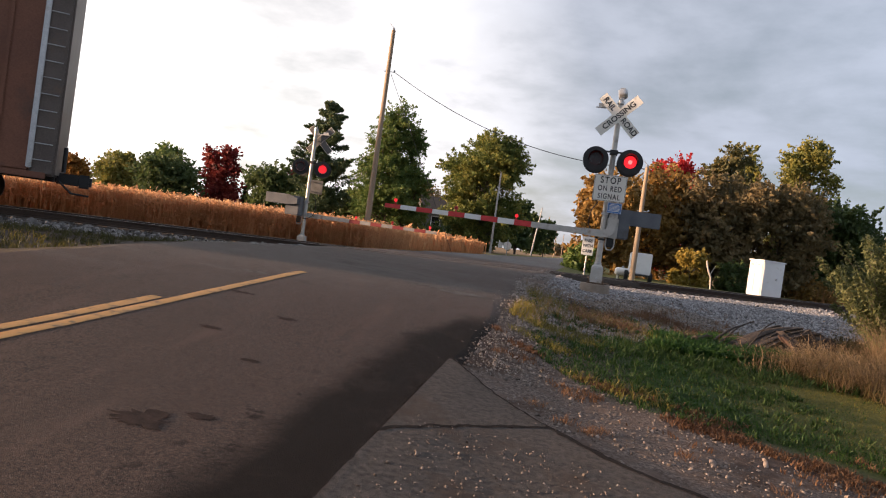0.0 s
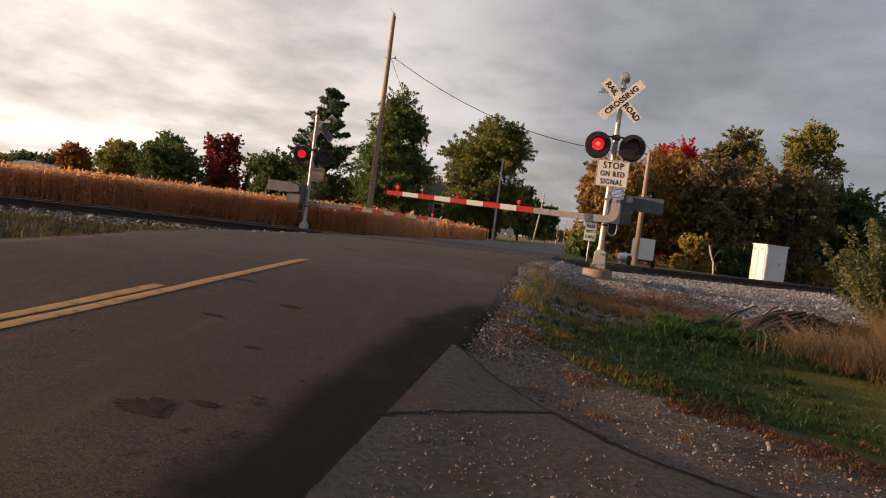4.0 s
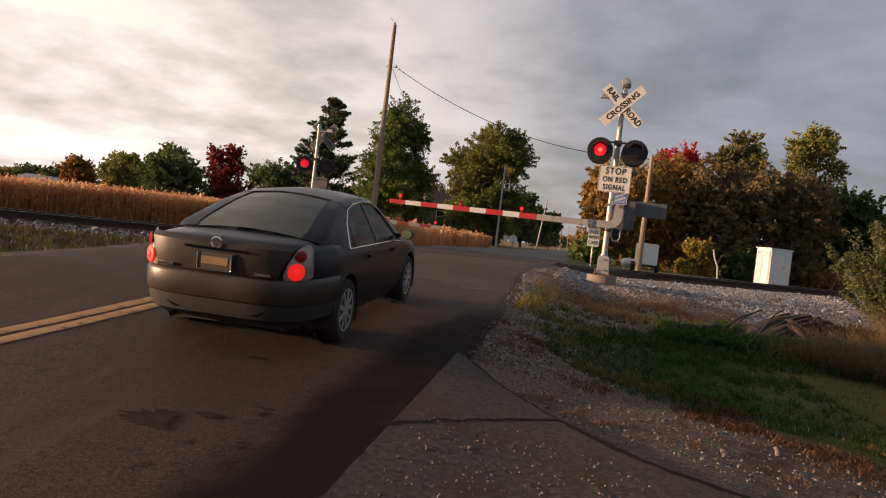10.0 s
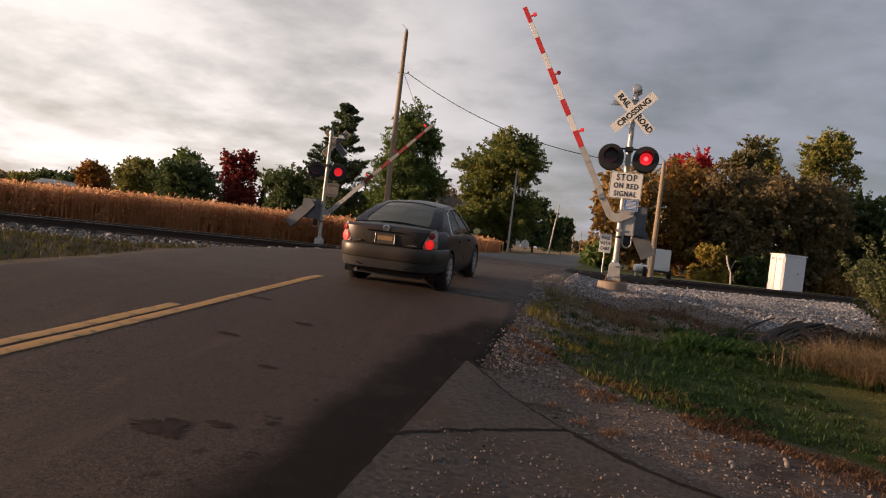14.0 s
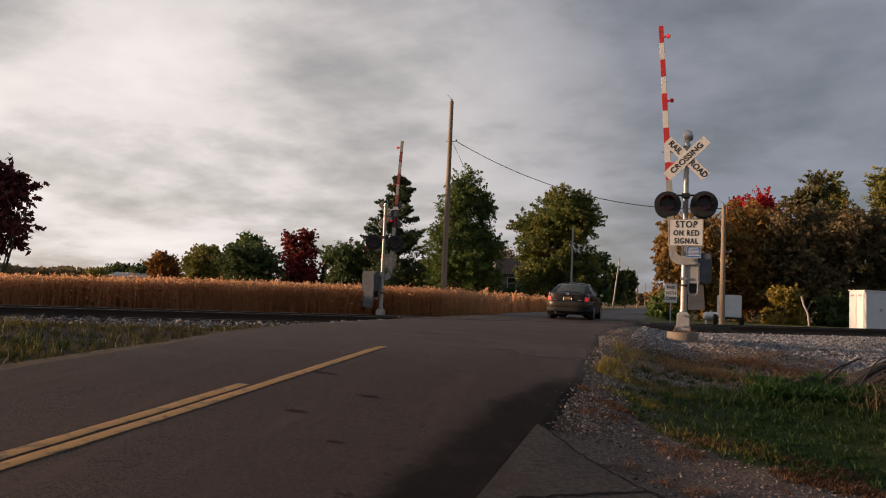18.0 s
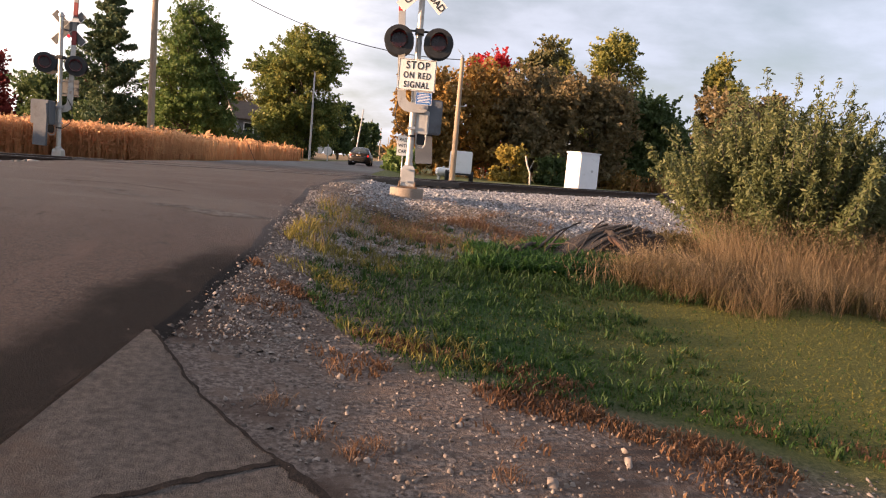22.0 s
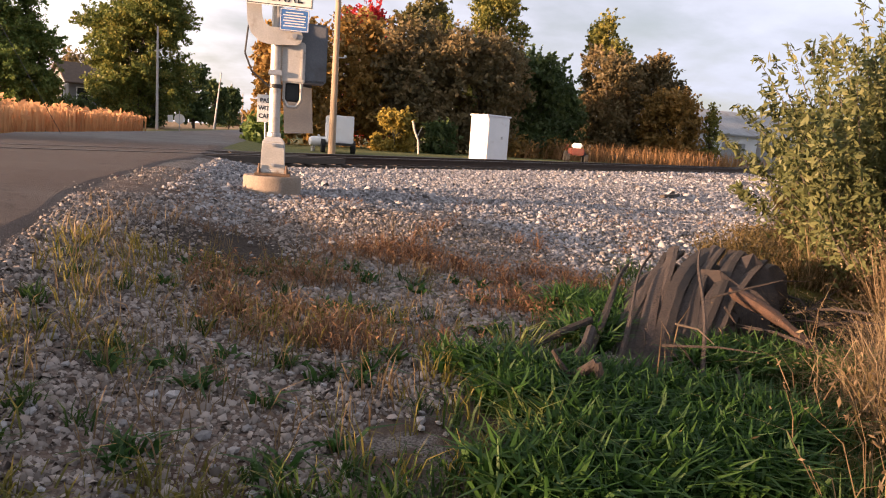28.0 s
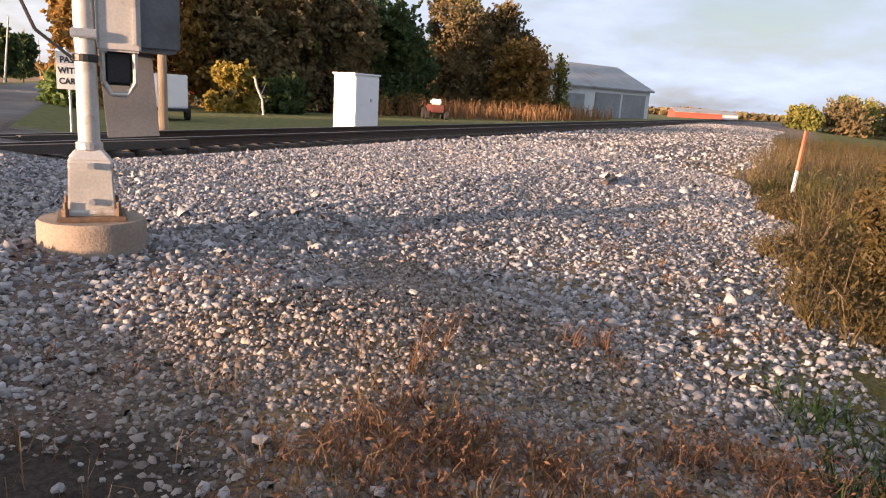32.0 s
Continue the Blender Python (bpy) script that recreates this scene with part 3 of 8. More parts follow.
# ---- ground: one sheet to the horizon, finer near the camera ----
def steps(lo, hi, fine_lo, fine_hi, fine):
    out = list(np.arange(fine_lo, fine_hi + 1e-6, fine))
    s, v = fine, fine_hi
    while v < hi:
        s *= 1.25; v += s; out.append(min(v, hi))
    s, v = fine, fine_lo
    while v > lo:
        s *= 1.25; v -= s; out.insert(0, max(v, lo))
    return np.array(out)


def build_ground():
    xs, ys = steps(-2200, 2200, -12, 18, .3), steps(-2200, 2600, -4, 30, .3)
    gx, gy = np.meshgrid(xs, ys)
    co = np.stack([gx, gy, land_z(gx, gy)], -1).reshape(-1, 3)
    nx = len(xs)
    i = (np.arange(len(ys) - 1)[:, None] * nx + np.arange(nx - 1)).ravel()
    quads = np.stack([i, i + 1, i + nx + 1, i + nx], -1)
    me = bpy.data.meshes.new("ground")
    me.from_pydata(co.tolist(), [], quads.tolist())
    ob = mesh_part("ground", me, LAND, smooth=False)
    me.polygons.foreach_set("use_smooth", [True] * len(me.polygons))
    tagged(ob, "gravel, weeds and autumn grass beside a railway crossing", "ground", kind="structure")


build_ground()


def strip(name, ys, left, right, lift, material, label, category, z_of=road_z, across=7, parent=None, depth=.06, skirt=.03):
    """A paved strip; left and right give its edges as offsets from the road's middle line."""
    bm = bmesh.new()
    rows = []
    for y in ys:
        a, b = left(y), right(y)
        row = []
        for k in range(across):
            x = road_mid(y) + a + (b - a) * k / (across - 1)
            row.append(bm.verts.new((x, y, float(z_of(x, y)) + lift)))
        rows.append([bm.verts.new(row[0].co - Vector((skirt, 0, depth)))] + row + [bm.verts.new(row[-1].co - Vector((-skirt, 0, depth)))])
    for p, q in zip(rows, rows[1:]):
        for k in range(len(p) - 1):
            bm.faces.new((p[k], p[k + 1], q[k + 1], q[k]))
    ob = part(name, bm, material, parent, "" if not parent else label)
    if not parent:
        tagged(ob, label, category, kind="structure")
    return ob


def ragged(amount, scale, seed):
    return lambda y: amount * noise.noise(Vector((y * scale, seed, 0))) + .4 * amount * noise.noise(Vector((y * scale * 3.1, seed, 5)))


rag1, rag2, rag3, rag4 = ragged(.10, .9, 1), ragged(.12, .8, 2), ragged(.10, 1.6, 3), ragged(.05, 2.2, 4)
ROAD_YS = np.concatenate([np.arange(-60, -4, 2.0), np.arange(-4, 26, .25), np.arange(26, 60, 2.0), np.arange(60, 420, 12.0)])


def flare(y):
    return float(np.interp(y, [9, 12, 15, 24, 28], [0, .35, .8, .5, 0]))


road = strip("road", ROAD_YS, lambda y: -2.62 - .5 * flare(y) + rag2(y) - (.4 if y > 30 else 0), lambda y: 2.95 + rag1(y) * (y > 7.2) - .35 * flare(y) * (y < 21) * (y > 9), .0, ASPHALT,
             "worn grey asphalt country road rising to the crossing", "road", across=9, skirt=.12, depth=.020)

DRIVE = [(-.42, 6.95), (.05, 5.98), (.49, 5.32), (.82, 4.87), (1.08, 4.58), (1.54, 4.30), (2.6, 3.75), (4.2, 2.6), (6.0, .6), (7.5, -3.0), (7.8, -9.0)]


def drive_edge(y):
    ys = [p[1] for p in DRIVE][::-1]
    return float(np.interp(y, ys, [p[0] for p in DRIVE][::-1]))


def build_drive():
    strip("driveway", np.arange(-9, 6.9, .2), lambda y: 2.93, lambda y: max(3.0, drive_edge(y) - road_mid(y) + rag4(y)), .012, ASPHALT_PALE, "pale cracked asphalt driveway apron", "driveway",
          z_of=lambda x, y: max(float(land_z(x, y)) + .02, float(road_z(x, y)) - .010 - .055 * max(0, x - road_mid(y) - 2.95)), across=8)


def drive_z(x, y):
    return max(float(land_z(x, y)) + .02, float(road_z(x, y)) - .010 - .055 * max(0, x - road_mid(y) - 2.95)) + .012


build_drive()


def crack(points, width, seed, label, z_of=drive_z, material=None):
    """A tar-filled crack: a thin crooked strip laid just over the paving."""
    bm = bmesh.new()
    pts = []
    for a, b in zip(points, points[1:]):
        n = max(2, int((Vector(b) - Vector(a)).length / .04))
        pts += [Vector(a).lerp(Vector(b), k / n) for k in range(n)]
    pts.append(Vector(points[-1]))
    last = None
    for k, p in enumerate(pts):
        d = (pts[min(k + 1, len(pts) - 1)] - pts[max(k - 1, 0)]).normalized()
        side = Vector((-d.y, d.x))
        w = width * (.45 + .8 * abs(noise.noise(Vector((k * .35, seed, 0)))) + .35 * abs(noise.noise(Vector((k * 1.3, seed, 3)))))
        mid = p + side * (.03 * noise.noise(Vector((k * .3, seed, 9))) + .012 * noise.noise(Vector((k * 1.7, seed, 5))))
        a, b = mid + side * w * (.5 + .3 * noise.noise(Vector((k * .9, seed, 6)))), mid - side * w * (.5 + .3 * noise.noise(Vector((k * .8, seed, 8))))
        pair = [bm.verts.new((q.x, q.y, z_of(q.x, q.y) + .004)) for q in (a, b)]
        if last:
            bm.faces.new((last[0], last[1], pair[1], pair[0]))
        last = pair
    return tagged(part("paving_crack", bm, material or TAR), label, "crack", kind="structure")


crack([(-.70, 4.50), (-.25, 4.84), (.49, 5.29)], .06, 1, "dark open crack across the driveway apron")
crack([(-.42, 6.95), (.05, 5.98), (.49, 5.32)], .028, 2, "thin dark joint along the driveway edge")
crack([(.49, 5.32), (.82, 4.87), (1.08, 4.58), (1.54, 4.30), (2.6, 3.75)], .085, 4, "dark tar joint along the driveway edge")
crack([(-.46, 6.6), (-.66, 4.53), (-.80, 3.0), (-1.1, .2)], .018, 3, "dark seam between road and driveway")


def paint(name, y0, y1, r0, r1):
    strip(name, np.arange(y0, y1, .25), lambda y: r0 + .012 * noise.noise(Vector((y * 3, r0, 0))), lambda y: r1 + .012 * noise.noise(Vector((y * 3, r1, 7))), .006, YELLOW_PAINT, "worn yellow centre line paint", "road marking", across=2, depth=.003)


paint("centre_line", -40, 10.55, -.118, -.038)
paint("centre_line", 4.1, 7.3, -.30, -.22)


def stain(x, y, a, b, seed, material, label):
    """A flat ragged blot on the road."""
    bm = bmesh.new()
    ring = []
    for k in range(60):
        q = 2 * math.pi * k / 60
        w = 1 + .6 * noise.noise(Vector((math.cos(q) * 1.6, math.sin(q) * 1.6, seed))) + .55 * noise.noise(Vector((math.cos(q) * 6, math.sin(q) * 6, seed)))
        ring.append(bm.verts.new((x + a * w * math.cos(q), y + b * w * math.sin(q), float(road_z(x + a * w * math.cos(q), y + b * w * math.sin(q))) + .004)))
    bm.faces.new(ring)
    tagged(part("road_stain", bm, material), label, "stain", kind="structure")


for k, row in enumerate([(-.62, 11.16, .46, .10), (-1.25, 11.35, .30, .07), (-2.15, 12.3, .20, .07), (-1.9, 12.0, .30, .045), (-3.4, 9.65, .16, .06)]):
    stain(row[0], row[1], row[2] * 1.15, row[3] * 1.5, 17.3 * k + 5, CHALK, "pale worn patch in the crossing asphalt")
crack([(-3.0, 12.9), (-2.2, 13.1), (-1.4, 12.9)], .06, 16, "dark pothole edge in the crossing asphalt", z_of=lambda x, y: float(road_z(x, y)))


for k, row in enumerate([(-1.95, 3.95, .17, .12), (-1.70, 4.15, .08, .05), (-2.6, 6.3, .10, .05), (-2.15, 7.2, .12, .05), (-1.9, 5.5, .07, .04), (-3.0, 8.1, .16, .05)]):
    stain(*row, 31.7 * k, OIL, "dark oil stain soaked into the asphalt")



# ---- railway ----
def rail_z(x):
    return .95 + .008 * min(80, max(-40, x))


def build_track():
    t = new("railway_track")
    tagged(t, "single railway track on grey ballast, rusty rails with worn heads", "railway", kind="structure")
    prof = [(-.07, -.17), (.07, -.17), (.07, -.15), (.012, -.13), (.012, -.045), (.036, -.035), (.036, -.002), (-.036, -.002), (-.036, -.035), (-.012, -.045), (-.012, -.13), (-.07, -.15)]
    ss = np.concatenate([np.arange(-160, -30, 10), np.arange(-30, 60, 2.0), np.arange(60, 700, 20)])
    for d in (0.0, -1.5):
        bm, top = bmesh.new(), bmesh.new()
        secs, tops = [], []
        for s in ss:
            c = on_track(s, d); z = rail_z(c.x)
            secs.append([c + ACROSS * u + Vector((0, 0, z + w)) for u, w in prof])
            tops.append([c + ACROSS * u + Vector((0, 0, z + w)) for u, w in ((-.034, -.001), (.034, -.001), (.030, .004), (-.030, .004))])
        loft(bm, secs); loft(top, tops)
        rail = part("rail", bm, RAIL_STEEL, t)
        part("rail_head", top, RAIL_TOP, rail, "shiny worn rail head")
    bm = bmesh.new()
    box(bm, -.11, .11, -1.3, 1.3, -.17, 0, .012)
    me = bpy.data.meshes.new("tie"); bm.to_mesh(me); bm.free()
    for k in range(170):
        s = -30 + k * .52
        c = on_track(s, -.75)
        if abs(c.x - road_mid(c.y)) < 3.6:
            continue
        ob = mesh_part("tie", me, TIE_WOOD, t)
        ob.matrix_basis = Matrix.Translation((c.x, c.y, rail_z(c.x) - .165)) @ pose(0, 0, 0, 0, 0, math.degrees(math.atan2(TRACK.y, TRACK.x)) + random.uniform(-.8, .8))
    # timber panel edges where the paving meets the rails
    for s0, s1 in ((-3.6, 3.4),):
        for d in (.12, -.12 - 1.5 + .24):
            bm = bmesh.new()
            for a in np.arange(s0 - 2.0, s1 + 1.2, 2.2):
                p, q = on_track(a, d), on_track(a + 2.15, d)
                z0 = rail_z(p.x)
                loft(bm, [[p + ACROSS * u + Vector((0, 0, z0 + w)) for u, w in ((-.1, -.15), (.1, -.15), (.1, -.012), (-.1, -.012))], [q + ACROSS * u + Vector((0, 0, z0 + w)) for u, w in ((-.1, -.15), (.1, -.15), (.1, -.012), (-.1, -.012))]])
            part("crossing_timber", bm, TIE_WOOD, t)


build_track()


# ---- crossing signals ----
DULL_BACK = surf("dull_sheet_back", (.075, .075, .075), (.13, .13, .128), 5, .6, metal=.1, bump=.04, stain=(.06, .055, .05), stain_scale=3)


def signal(at, turn, gate_len, label, far=False):
    """A flashing crossing signal with its gate. Local frame: -y faces the traffic, the gate reaches to -x, z = 0 is the top of the footing."""
    t = thing("crossing_signal", at, label, "crossing signal", "crossing signals", turn)
    bm = bmesh.new(); lathe(bm, [(.345, -.45), (.345, -.02), (.33, 0), (.02, 0)], 32)
    part("footing", bm, CONCRETE, t, "round concrete footing", True)
    bm = bmesh.new()
    box(bm, -.21, .21, -.21, .21, .002, .035, .008)
    part("base_plate", bm, RUST, t, "rusty steel base plate")
    for x in (-.16, .16):
        for y in (-.16, .16):
            bm = bmesh.new(); tube(bm, (x, y, .035), (x, y, .085), .026, sides=6); tube(bm, (x, y, .05), (x, y, .13), .013, sides=8)
            part("anchor_bolt", bm, RUST, t)
    bm = bmesh.new()
    loft(bm, [[(-a, -b, z), (a, -b, z), (a, b, z), (-a, b, z)] for a, b, z in ((.150, .15, .035), (.146, .14, .06), (.135, .13, .36), (.135, .13, .40), (.115, .11, .43), (.08, .08, .47))])
    bmesh.ops.bevel(bm, geom=bm.edges[:], offset=.012, segments=2, affect="EDGES")
    boot = part("junction_base", bm, SILVER_PAINT, t, "cast junction base, dull silver")
    for z in (.13, .37):
        bm = bmesh.new(); tube(bm, (0, -.17, z), (0, -.14, z), .022, sides=8); part("bolt", bm, STEEL, boot)
    bm = bmesh.new(); tube(bm, (0, 0, .45), (0, 0, 4.30), .068, .060, 20)
    part("mast", bm, SILVER_PAINT, t, "dull silver steel mast", True)
    bm = bmesh.new(); lathe(bm, [(.075, .46), (.085, .47), (.085, .51), (.07, .52)], 20); part("mast_collar", bm, STEEL, t)
    # bell
    bm = bmesh.new(); lathe(bm, [(.065, 4.28), (.085, 4.30), (.085, 4.36), (.05, 4.38), (.05, 4.42)], 20); part("mast_cap", bm, STEEL, t)
    if not far:
        bm = bmesh.new(); lathe(bm, [(.02, -.10), (.11, -.09), (.125, -.02), (.125, .05), (.10, .10), (.02, .12)], 22, pose(.02, 0, 4.54, 0, 78, 0)); part("bell", bm, STEEL, t, "round steel bell", True)
        bm = bmesh.new(); box(bm, -.06, .08, -.06, .06, 4.40, 4.68, .02); part("bell_bracket", bm, STEEL, t)
    # crossbuck
    cb = new("crossbuck"); cb.parent = t; cb.location = (-.16 if far else 0, -.12, 4.0)
    made = bmesh.new(); prism(made, [(-.61, -.115), (.61, -.115), (.61, .115), (-.61, .115)], 0, .004)
    b1 = part("blade", made, SIGN_WHITE, cb, "white blade lettered in black"); b1.matrix_basis = pose(0, 0, 0, 0, 45, 0)
    made = bmesh.new(); prism(made, [(-.61, -.115), (.61, -.115), (.61, .115), (-.61, .115)], 0, .004)
    b2 = part("blade", made, SIGN_WHITE, cb, "white blade lettered in black"); b2.matrix_basis = pose(0, -.012, 0, 0, -45, 0)
    face = pose(0, -.003, 0, 90, 0, 0)
    for w, x, b in (("RAIL", -.36, b1), ("ROAD", .36, b1), ("CROSSING", 0, b2)):
        words(w, .185 if len(w) < 6 else .175, b, SIGN_BLACK, pose(x, -.003, 0, 90, 0, 0), bold=.004, xs=.95 if len(w) < 6 else 1.10)
    if far:
        for b in (b1, b2):
            bm = bmesh.new(); prism(bm, [(-.60, -.105), (.60, -.105), (.60, .105), (-.60, .105)], .005, .007); part("blade_back", bm, DULL_BACK, b, "dull grey back of the blade")
    bm = bmesh.new(); box(bm, -.05, .05, -.12, .07, 3.93, 3.97, .005); part("crossbuck_bracket", bm, STEEL, t)
    bm = bmesh.new(); box(bm, -.55, -.18, .02, .05, 4.17, 4.20); box(bm, -.50, -.30, .0, .02, 4.19, 4.28); tube(bm, (-.2, .035, 4.185), (0, .035, 4.185), .015); part("side_bracket", bm, STEEL, t)
    # lamps
    bm = bmesh.new(); tube(bm, (-.40, -.15, 3.13), (.40, -.15, 3.13), .022); box(bm, -.09, .09, -.20, .08, 3.08, 3.18, .01); part("crossarm", bm, BLACK_METAL, t)
    lamps = []
    for sgn in (-1, 1):
        unit = new("lamp"); unit.parent = t; unit.location = (.395 * sgn, -.23, 2.92)
        bm = bmesh.new(); lathe(bm, [(.292, 0), (.296, .006), (.292, .012), (.10, .014)], 36, pose(0, 0, 0, 90)); part("background", bm, BLACK_METAL, unit, "round black background plate", True)
        bm = bmesh.new(); lathe(bm, [(.17, -.02), (.17, .0), (.155, .06), (.11, .13), (.03, .15)], 24, pose(0, .0, 0, -90)); part("housing", bm, BLACK_METAL, unit, smooth=True)
        bm = bmesh.new()
        secs = []
        for k in range(13):
            a = radians(-20 + 220 * k / 12)
            reach = .10 + .22 * math.sin(max(0, math.pi * k / 12))
            secs.append([(.165 * math.cos(a), -.02, .165 * math.sin(a)), (.165 * math.cos(a), -reach, .165 * math.sin(a)), (.172 * math.cos(a), -reach, .172 * math.sin(a)), (.172 * math.cos(a), -.02, .172 * math.sin(a))])
        loft(bm, secs); part("hood", bm, BLACK_METAL, unit, smooth=True)
        part("bulb", circle_bm(.145, -.030, -.024), RED_LIT, unit, "glowing red signal lens")
        part("hot_spot", circle_bm(.050, -.036, -.030), RED_HOT, unit)
        # added disc: slides over the ever-glowing lens so the lamp looks unlit
        shutter = part("shutter", circle_bm(.150, -.0015, .0015), RED_LENS, unit, "added dark red disc that hides the lit lens")
        shutter.location = (0, -.06, 0)
        bm = bmesh.new(); tube(bm, (0, .02, .1), (0, .08, .21), .018); part("hanger", bm, BLACK_METAL, unit)
        back = new("rear_lamp"); back.parent = t; back.matrix_basis = pose(0, 0, 0, 0, 0, 24 if far else 0) @ pose(.395 * sgn, .14, 2.92, 0, 0, 180)
        bm = bmesh.new(); lathe(bm, [(.292, 0), (.296, .006), (.292, .012), (.10, .014)], 36, pose(0, 0, 0, 90)); part("background", bm, BLACK_METAL, back, smooth=True)
        bm = bmesh.new(); lathe(bm, [(.17, -.16), (.165, -.02), (.10, .05), (.05, .06)], 24, pose(0, 0, 0, -90)); part("housing", bm, MACHINE_GREY if far else BLACK_METAL, back, smooth=True)
        if far:
            part("bulb", circle_bm(.145, -.175, -.17), RED_LIT, back, "glowing red signal lens")
            shutter = part("shutter", circle_bm(.150, -.0015, .0015), RED_LENS, back, "added dark red disc that hides the lit lens"); shutter.location = (0, -.20, 0)
            bm = bmesh.new()
            loft(bm, [[(x, y - .15, z) for x, y, z in s] for s in secs]); part("hood", bm, BLACK_METAL, back, smooth=True)
        lamps.append(shutter)
    # signs
    if far:
        bm = bmesh.new(); box(bm, -.46, .02, -.20, -.196, 2.02, 2.52, .0); part("sign_back", bm, DULL_BACK, t, "dull grey back of a sign panel")
        for z in (2.10, 2.45):
            bm = bmesh.new(); box(bm, -.03, .03, -.196, -.04, z - .015, z + .015, .004); part("sign_bracket", bm, STEEL, t)
    else:
        sg = new("stop_sign"); sg.parent = t; sg.location = (.02, -.20, 2.27)
        bm = bmesh.new(); box(bm, -.375, .375, 0, .004, -.31, .31, .0); part("panel", bm, SIGN_WHITE, sg, "white sign panel lettered in black")
        bm = bmesh.new()
        for x0, x1, z0, z1 in ((-.365, .365, .292, .30), (-.365, .365, -.30, -.292), (-.365, -.357, -.30, .30), (.357, .365, -.30, .30)):
            box(bm, x0, x1, -.003, 0, z0, z1)
        part("border", bm, SIGN_BLACK, sg)
        for w, z, s, xs in (("STOP", .180, .215, .80), ("ON RED", -.015, .175, .74), ("SIGNAL", -.20, .175, .74)):
            words(w, s, sg, SIGN_BLACK, pose(0, -.004, z, 90, 0, 0), bold=.003, xs=xs, gap=1.22)
        for z in (2.10, 2.45):
            bm = bmesh.new(); box(bm, -.03, .03, .004, .16, z - .015, z + .015, .004); part("sign_bracket", bm, STEEL, sg).location = (0, 0, -2.27)
        bm = bmesh.new(); box(bm, .02, .06, -.20, -.05, 1.86, 1.90, .004); part("notice_bracket", bm, STEEL, t)
        bs = new("notice_sign"); bs.parent = t; bs.location = (.19, -.205, 1.82)
        bm = bmesh.new(); box(bm, -.165, .165, 0, .004, -.125, .125, 0); part("panel", bm, SIGN_BLUE, bs, "blue notice panel")
        bm = bmesh.new()
        for z, w in ((.080, .10), (.050, .13), (.020, .12), (-.010, .13), (-.040, .11), (-.070, .13)):
            box(bm, -w, w, -.003, 0, z - .006, z + .006)
        for x0, x1, z0, z1 in ((-.16, .16, .113, .12), (-.16, .16, -.12, -.113), (-.16, -.153, -.12, .12), (.153, .16, -.12, .12)):
            box(bm, x0, x1, -.003, 0, z0, z1)
        part("lines", bm, SIGN_WHITE, bs, "unreadable white lines")
    # gate machine and cable
    bm = bmesh.new(); box(bm, .07, .60, .06, .48, 1.14, 1.84, .025); mech = part("gate_machine", bm, MACHINE_GREY, t, "blue-grey steel gate machine box")
    bm = bmesh.new(); box(bm, .07, .34, -.03, .06, 1.12, 1.60, .015); cover = part("cover", bm, SILVER_PAINT, mech, "light grey hinged cover")
    bm = bmesh.new(); box(bm, .285, .315, -.05, -.03, 1.17, 1.54, .006); part("hinge_bar", bm, SILVER_PAINT, cover)
    bm = bmesh.new(); path_tube(bm, [(.10, .02, 1.13), (.10, .02, .92), (.15, .02, .84), (.25, .02, .84), (.30, .02, .92), (.30, .02, 1.13)], .018, 8); part("crank_handle", bm, SILVER_PAINT, mech, "bent pipe handle")
    bm = bmesh.new(); box(bm, .11, .29, .05, .09, .90, 1.13, .02); part("motor_cover", bm, BLACK_METAL, mech)
    for z in (1.22, 1.68):
        bm = bmesh.new(); box(bm, -.085, .075, -.085, .085, z - .03, z + .03, .008); part("clamp", bm, STEEL, t)
    bm = bmesh.new(); lathe(bm, [(.070, 1.04), (.080, 1.045), (.080, 1.085), (.070, 1.09)], 18); part("cable_band", bm, BLACK_METAL, t)
    bm = bmesh.new(); path_tube(bm, [(-.20, -.06, 1.95), (-.33, -.05, 1.72), (-.36, -.04, 1.42), (-.28, -.05, 1.22), (-.08, -.04, 1.06)], .011, 6); part("cable", bm, BLACK_METAL, t)
    arm = new("gate"); arm.parent = t; arm.location = (.20, 0, 1.65)
    bm = bmesh.new(); tube(bm, (0, -.11, 0), (0, .60, 0), .05, sides=16); part("shaft", bm, STEEL, arm)
    bm = bmesh.new()
    outer = [(.10 + .0, .03)] + [(.0 + .10 * math.cos(radians(a)), .0 + .10 * math.sin(radians(a))) for a in (45, 90, 135, 180)]
    bend_in = [(-.22 + .12 * math.cos(radians(a)), -.24 + .12 * math.sin(radians(a))) for a in (0, -30, -60, -90)]
    bend_out = [(-.16 + .26 * math.cos(radians(a)), -.27 + .26 * math.sin(radians(a))) for a in (-90, -60, -30, 0)]
    prism(bm, outer + bend_in + [(-.62, -.37), (-.62, -.53)] + bend_out, -.115, -.085)
    part("gate_bracket", bm, SILVER_PAINT, arm, "curved light grey gate bracket")
    bm = bmesh.new(); tube(bm, (0, -.135, 0), (0, -.112, 0), .032, sides=14); part("hub_bolt", bm, STEEL, arm)
    bm = bmesh.new(); box(bm, -.70, -.55, -.14, -.06, -.515, -.385, .01); part("arm_socket", bm, STEEL, arm)
    for x in (-.60, -.66):
        bm = bmesh.new(); box(bm, x - .012, x + .012, -.15, -.05, -.54, -.36, .004); part("socket_strap", bm, STEEL, arm)
    for y0 in (.50, .56):
        bm = bmesh.new(); prism(bm, [(-.09, -.10), (.28, -.15), (1.13, -.15), (1.13, .21), (.28, .21), (-.09, .10)], y0, y0 + .05); part("counterweight", bm, MACHINE_GREY, arm, "flat blue-grey counterweight plate")
